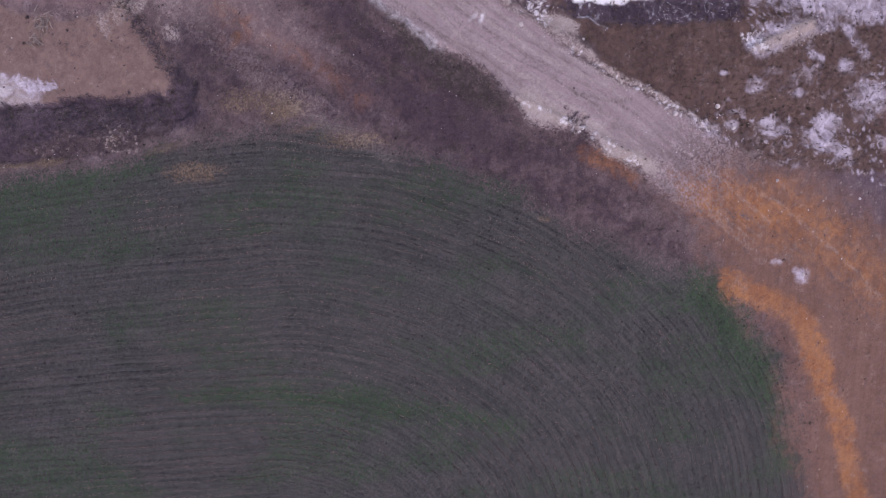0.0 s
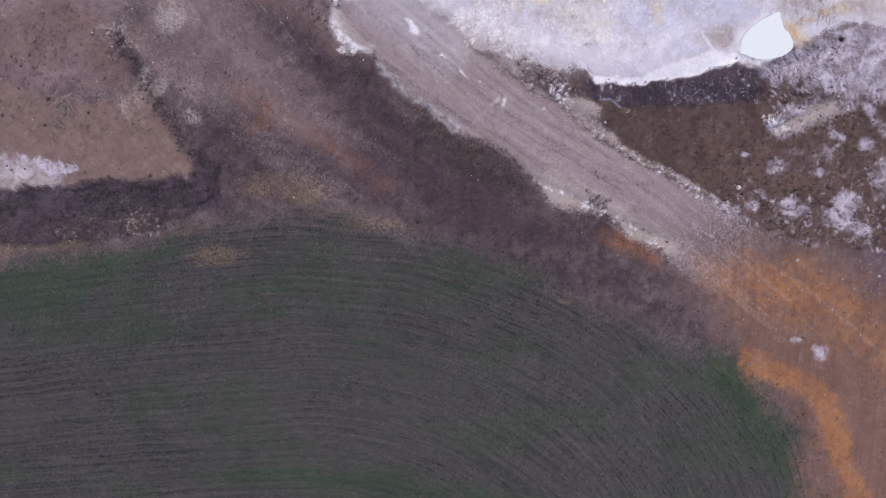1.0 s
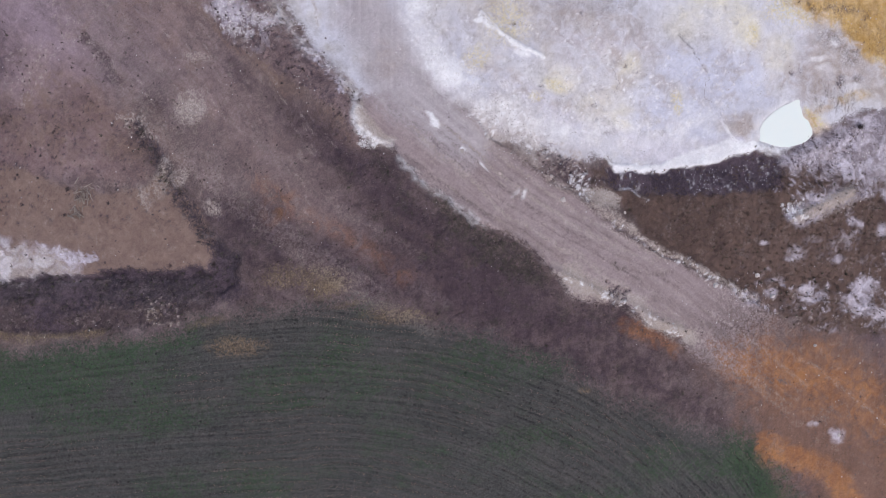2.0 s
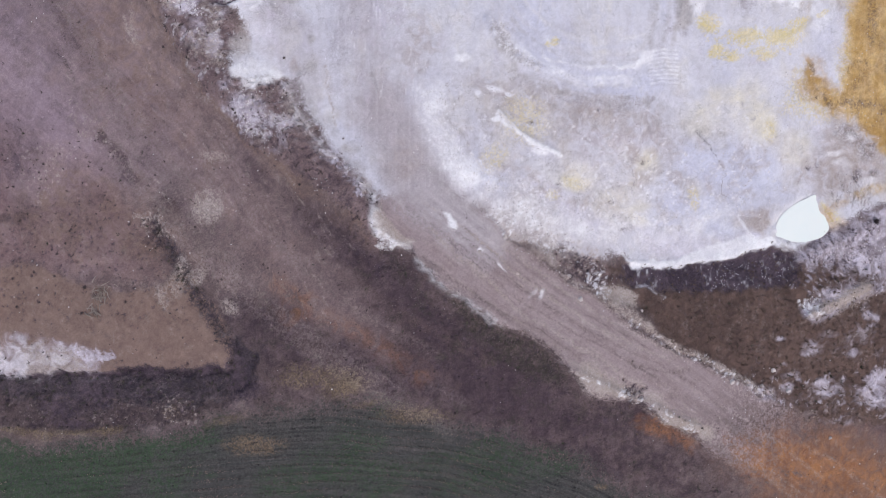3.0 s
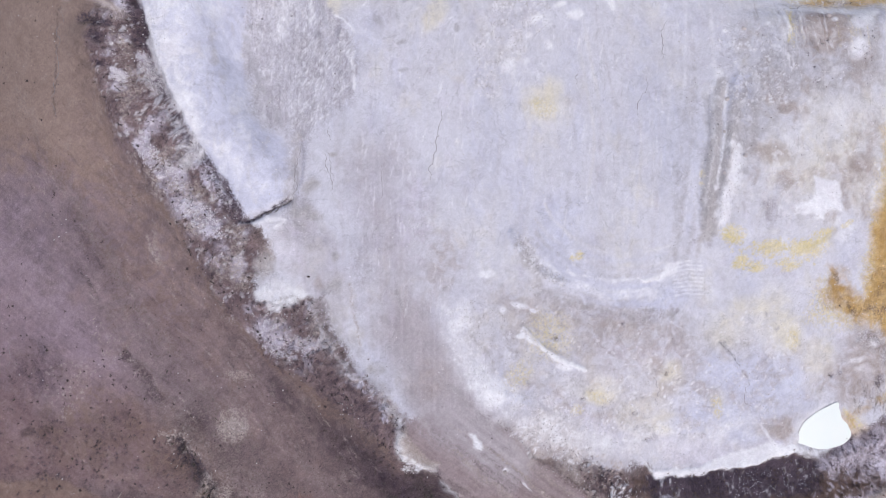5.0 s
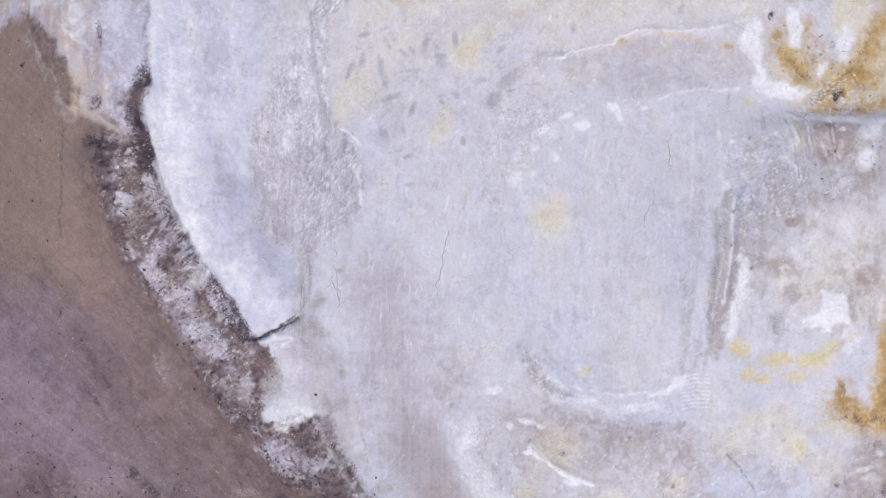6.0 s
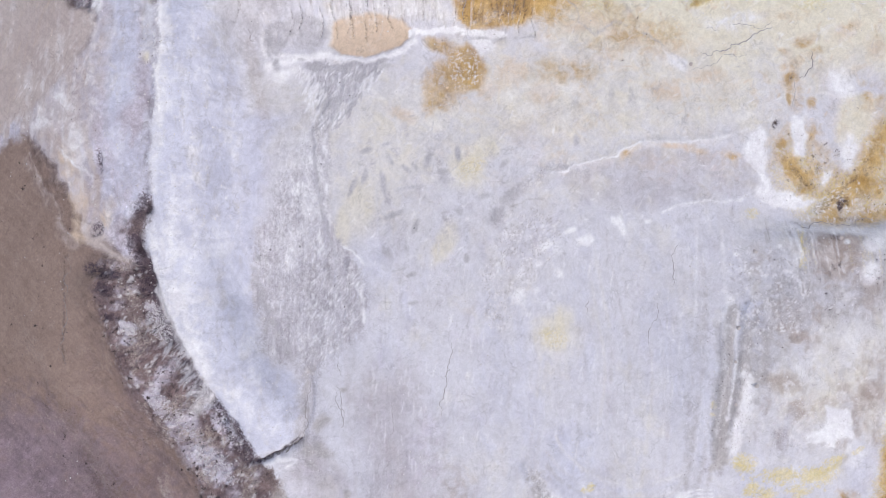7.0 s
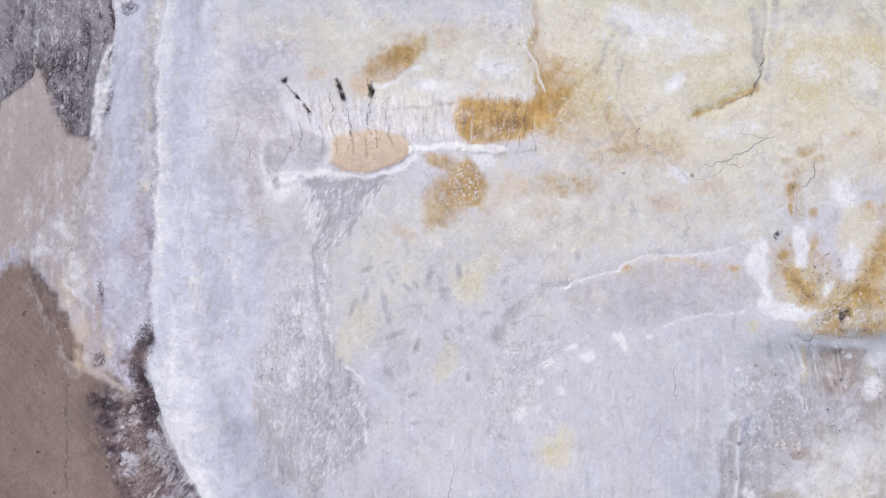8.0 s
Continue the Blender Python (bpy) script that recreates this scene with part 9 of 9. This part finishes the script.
tufts_over("sparse_weeds", x, y, 7, 0.30, 0.32, 0.05, MAT_TWIG, "sparse dark weed stalks on bare earth", "weeds")

# stones
loose = np.clip(0.45 * M["berm"] + 0.5 * M["grey"] + 0.35 * M["lav"] + 0.10 * M["gyp"] + 0.25 * M["road"] * (np.abs(M["road"] - 0.6) < 0.39) + 0.03, 0, 1)
clusters = smooth((fbm(6, 4, 131) + 0.05) / 0.4)
x, y = scatter(110000, loose * clusters * (1 - M["field"]))
lumps_over("gypsum_stones", x, y, 0.04, 0.15, MAT_STONE, "small pale gypsum stones scattered over the ground", "stones")
x, y = scatter(70000, np.clip(M["berm"] + 0.2 * M["grey"] + 0.2 * M["mud"] + 0.04 * (1 - M["gyp"]), 0, 1) * clusters[::-1, ::-1] * (1 - M["field"]))
lumps_over("dark_stones", x, y, 0.04, 0.13, MAT_DARK_STONE, "small dark stones and lumps on the ground", "stones")


def crumbs(places, each):
    """Places of loose crumbs, a few round each of the given ones."""
    q = np.repeat(np.array(places), each, 0)
    q = q + rng.normal(0, 0.22, q.shape)
    return q[:, 0], q[:, 1]


x, y = crumbs(CRUMBS["white"], 4)
lumps_over("gypsum_crumbs", x, y, 0.03, 0.10, MAT_CRUMB, "white gypsum crumbs in clusters on crust and rubble", "stones")
x, y = crumbs(CRUMBS["grey"], 3)
lumps_over("grey_crumbs", x, y, 0.03, 0.09, MAT_GREY_CRUMB, "grey crumbs of broken crust on the pale floor", "stones")
x, y = crumbs(CRUMBS["dark"], 2)
lumps_over("dark_crumbs", x, y, 0.03, 0.09, MAT_DARK_STONE, "dark soil crumbs among the pale crust", "stones")


def part(name, me, parent, label=""):
    ob = new(name, me)
    ob.parent = parent
    return tagged(ob, label) if label else ob


def boulder():
    bm = bmesh.new()
    bmesh.ops.create_icosphere(bm, subdivisions=2, radius=1.0)
    for v in bm.verts:
        v.co *= 0.8 + 0.5 * noise.noise(v.co * 1.3)
        v.co.z *= 0.65
    me = bpy.data.meshes.new("boulder")
    bm.to_mesh(me)
    bm.free()
    me.materials.append(MAT_ROCK)
    return tagged(new("boulder", me), "pale weathered gypsum boulder lying on the ground", "boulder", "loose boulders")


BOULDERS = [
    (0.4, 34.7), (-2.7, 32.9), (36.7, 15.0), (34.6, 17.6), (9.6, 27.1), (17.3, 25.5), (8.2, 29.9), (28.8, 16.5),
    (25.5, 78.0), (24.9, 73.9), (27.4, 70.9), (32.7, 76.8), (24.7, 68.7), (39.3, 88.8), (28.4, 87.3), (21.5, 111.4),
    (54.9, 6.2), (47.3, -3.8), (43.0, 8.4), (33.0, 15.8), (-2.2, 129.5), (-1.2, 127.5),
]
first = None
for x, y in BOULDERS:
    r = rng.uniform(0.22, 0.42)
    m = pose(x, y, float(height(x, y)[0]) + 0.2 * r, 0, 0, rng.uniform(0, 360))
    if first is None:
        first = boulder()
        first.matrix_world = m @ Matrix.Scale(0.34, 4)
        continue
    c = copy_thing(first, m)
    c.scale = (r, r * rng.uniform(0.7, 1.0), r * rng.uniform(0.7, 1.0))


def shrub(seed):
    """A low leafless weed clump: a knot of roots under a spray of twigs, with a darker heart."""
    top = tagged(new("weed_clump"), "low dark leafless weed clump on bare earth", "shrub", "weed clumps on the bare ground")
    v, _ = blades(1, 70, 1.0, 0.9, 0.045)
    part("twig_spray", mesh_of("twig_spray", v.reshape(-1, 3), np.arange(210).reshape(-1, 3), MAT_TWIG), top)
    v, _ = blades(1, 60, 0.6, 0.5, 0.10)
    part("leaf_mass", mesh_of("leaf_mass", v.reshape(-1, 3), np.arange(180).reshape(-1, 3), MAT_DARK_TUFT), top)
    return top


SHRUBS = [
    (-60.5, 29.7), (-57.6, 30.5), (-54.9, 30.1), (-54.5, 32.8), (-53.4, 34.1), (-55.2, 33.3), (-58.3, 37.7), (-59.3, 36.9),
    (-57.3, 28.6), (-57.0, 26.8), (-54.8, 28.9), (-51.0, 28.7), (-51.5, 25.5), (-45.9, 26.9), (-46.5, 29.9), (-47.8, 31.1),
    (-60.1, 26.2), (-45.1, 22.3), (-40.4, 25.5), (-38.5, 19.3), (-38.9, 22.5), (-54.3, 20.2), (-33.2, 19.4), (-52.6, 35.8),
    (-48.2, 39.9), (-55.9, 43.8), (-39.0, 28.5), (-37.6, 27.3),
]
MORE_SHRUBS = [
    (-36.7, 25.9), (-34.8, 24.0), (-36.8, 61.0), (-37.9, 59.7), (-31.8, 49.6), (-34.8, 54.7), (-35.8, 54.8), (-27.2, 43.3),
    (-24.1, 41.0), (-19.1, 44.6), (-21.4, 42.4), (-23.2, 42.6), (-39.7, 59.2), (-38.3, 57.5), (-32.9, 52.7), (-32.1, 50.0),
    (-29.9, 47.6), (-28.8, 46.6), (-31.3, 58.7), (-26.2, 56.4), (-40.4, 57.5), (-42.1, 62.9), (-19.0, 46.5), (48.1, 36.4),
]
SIZES = {(-51.0, 28.7): 0.62, (-45.9, 26.9): 0.45, (-51.5, 25.5): 0.5, (-33.2, 19.4): 0.7, (48.1, 36.4): 0.9}
first = None
for x, y in SHRUBS + MORE_SHRUBS:
    s = SIZES.get((x, y), rng.uniform(0.24, 0.42))
    m = pose(x, y, float(height(x, y)[0]) - 0.02, 0, 0, rng.uniform(0, 360))
    if first is None:
        first = shrub(1)
        first.matrix_world = m @ Matrix.Scale(s, 4)
        continue
    c = copy_thing(first, m)
    c.scale = (s, s, s)


def branch(length, thick):
    """A crooked tapering stick."""
    sides, rings = 5, 5
    bend = rng.uniform(-0.12, 0.12, 2) * length
    verts, faces = [], []
    for k in range(rings):
        t = k / (rings - 1)
        r = thick * (1 - 0.7 * t)
        cy, cz = bend[0] * math.sin(3.1 * t), abs(bend[1]) * math.sin(3.1 * t)
        for q in range(sides):
            a = 2 * math.pi * q / sides
            verts.append((length * (t - 0.5), cy + r * math.cos(a), cz + r * math.sin(a)))
    for k in range(rings - 1):
        for q in range(sides):
            faces.append((k * sides + q, k * sides + (q + 1) % sides, (k + 1) * sides + (q + 1) % sides, (k + 1) * sides + q))
    return mesh_of("branch", np.array(verts), np.array(faces), MAT_BRANCH, True)


for x, y, count, spread in ((-48.9, 27.8, 36, 1.1), (-49.9, 25.7, 18, 0.65)):
    heap = tagged(new("brushwood_heap"), "loose heap of dead grey branches on bare earth", "branches")
    heap.matrix_world = pose(x, y, float(height(x, y)[0]))
    for k in range(count):
        b = part("branch", branch(rng.uniform(0.6, 1.5), rng.uniform(0.05, 0.09)), heap)
        b.matrix_basis = pose(*rng.normal(0, spread * 0.6, 2), 0.06 + 0.3 * rng.rand(), 0, rng.uniform(-12, 12), rng.uniform(0, 360))

# ---- the milky pond ----
def pond():
    n = Nodes("milky_water")
    haze = n.noise(n.position(), 0.5, 3)
    n.bump(n.noise(n.position(), 3.0, 2), 0.05, 0.02)
    n.finish(n.mix(haze, (0.80, 0.88, 0.86), (0.86, 0.89, 0.85)), 0.12)
    bm = bmesh.new()
    ring = []
    for k in range(len(POND)):
        p0, p1, p2, p3 = (Vector(POND[(k + q) % len(POND)]) for q in (-1, 0, 1, 2))
        for q in range(10):
            t = q / 10
            c = 0.5 * (2 * p1 + (p2 - p0) * t + (2 * p0 - 5 * p1 + 4 * p2 - p3) * t * t + (3 * p1 - 3 * p2 + p3 - p0) * t ** 3)
            fray = 0.22 * noise.noise((c.x * 1.3, c.y * 1.3, 0.5))
            ring.append(bm.verts.new((c.x + fray, c.y + fray, POND_LEVEL)))
    bm.faces.new(ring)
    me = bpy.data.meshes.new("pond")
    bm.to_mesh(me)
    bm.free()
    me.materials.append(n.mat)
    tagged(new("pond", me), "milky pale turquoise pool at the edge of the gypsum basin", "water", kind="structure")


pond()


# ---- cracks in the crust ----
MAT_CRACK = varied("dark_crack", (0.20, 0.185, 0.195), (0.36, 0.34, 0.35), by="object")
BASIN = bpy.data.objects["gypsum_basin"]


def crack(width, points):
    """A jagged fissure, widest in its middle, that follows the ground."""
    line = [Vector(p) for p in points]
    for step in range(3):
        finer = []
        for p, q in zip(line, line[1:]):
            side = Vector((-(q - p).y, (q - p).x)) * rng.uniform(-0.24, 0.24)
            finer += [p, (p + q) / 2 + side]
        line = finer + [line[-1]]
    n = len(line)
    x, y = np.array([p.x for p in line]), np.array([p.y for p in line])
    dx, dy = np.gradient(x), np.gradient(y)
    ln = np.hypot(dx, dy) + 1e-6
    w = width * (0.25 + 0.75 * np.sin(np.linspace(0.15, 3.0, n))) * rng.uniform(0.55, 1.2, n) / 2
    left = np.stack([x - dy / ln * w, y + dx / ln * w, height(x - dy / ln * w, y + dx / ln * w) + 0.012], 1)
    right = np.stack([x + dy / ln * w, y - dx / ln * w, height(x + dy / ln * w, y - dx / ln * w) + 0.012], 1)
    k = np.arange(n - 1)
    part("crack", mesh_of("crack", np.concatenate([left, right]), np.stack([k, k + n, k + n + 1, k + 1], 1), MAT_CRACK), BASIN)


crack(0.10, [(-10.1, 76.7), (-10.4, 74.6), (-10.7, 72.4), (-11.1, 70.3), (-11.4, 68.0)])
crack(0.08, [(-23.9, 74.7), (-23.6, 73.0)])
crack(0.08, [(-24.3, 71.3), (-24.1, 69.6), (-23.5, 68.0), (-23.7, 66.7)])
crack(0.06, [(-17.2, 70.0), (-17.4, 68.0), (-17.7, 65.8)])
crack(0.09, [(-27.8, 69.7), (-28.0, 68.0), (-27.8, 66.8), (-28.2, 65.6), (-28.0, 64.7)])
crack(0.09, [(18.7, 88.2), (18.1, 86.0), (17.9, 84.5), (17.8, 83.2)])
crack(0.06, [(7.2, 81.7), (6.8, 79.7)])
crack(0.06, [(15.8, 81.1), (15.0, 78.5), (14.5, 75.9)])
crack(0.14, [(22.9, 113.0), (24.3, 112.6), (25.9, 113.3), (27.1, 114.1), (29.6, 114.9), (31.7, 116.1), (32.8, 116.4)])
crack(0.07, [(21.4, 110.8), (24.1, 111.2), (27.6, 112.4), (29.1, 112.8)])
crack(0.06, [(26.9, 116.3), (28.3, 116.9), (30.1, 116.7), (33.1, 117.3)])
crack(0.16, [(30.9, 127.0), (31.4, 125.1), (30.8, 123.6), (29.9, 122.2)])
crack(0.07, [(23.7, 116.1), (25.5, 115.9)])
crack(0.14, [(37.9, 113.2), (38.0, 111.8), (37.2, 110.5), (36.0, 109.7)])
crack(0.06, [(35.1, 110.9), (35.3, 108.4), (34.6, 105.3)])
crack(0.09, [(-23.9, 122.0), (-23.7, 120.4), (-24.2, 118.9)])
crack(0.08, [(-22.3, 120.2), (-22.6, 118.4)])
crack(0.05, [(-25.2, 121.5), (-25.2, 119.9), (-25.3, 118.5)])
crack(0.06, [(-17.4, 121.7), (-17.7, 120.2), (-17.7, 118.3)])
crack(0.07, [(-35.7, 119.0), (-35.5, 118.3), (-35.2, 117.6)])
crack(0.12, [(-35.0, 115.9), (-34.7, 114.5), (-34.2, 114.5)])
crack(0.05, [(-31.3, 120.3), (-31.2, 119.0)])
crack(0.10, [(-8.1, 121.1), (-7.8, 119.3), (-7.9, 117.0)])
crack(0.08, [(-5.2, 121.6), (-4.9, 119.6)])
crack(0.08, [(-2.5, 121.5), (-2.4, 118.7)])
crack(0.07, [(-54.6, 88.5), (-55.3, 85.5), (-55.1, 82.2), (-55.6, 78.9), (-55.5, 75.6)])
crack(0.28, [(-33.7, 63.3), (-32.6, 63.2), (-31.5, 63.8), (-30.6, 64.2), (-29.5, 65.1), (-28.5, 65.8)])
# no fissure: a dark ribbon added to draw the mesa's north edge
crack(0.12, [(33.7, 90.9), (36.5, 90.6), (40.4, 90.5), (46.0, 90.4)])
crack(0.06, [(28.5, 42.5), (27.9, 40.8), (28.9, 39.3)])
crack(0.06, [(15.7, 43.6), (17.1, 41.7), (16.7, 39.6)])
crack(0.08, [(-27.3, 73.1), (-27.8, 70.4), (-28.0, 68.5), (-27.5, 66.3)])
crack(0.06, [(-24.2, 71.8), (-23.6, 69.7), (-23.4, 67.3)])
crack(0.06, [(-63.0, 48.4), (-63.6, 45.5)])
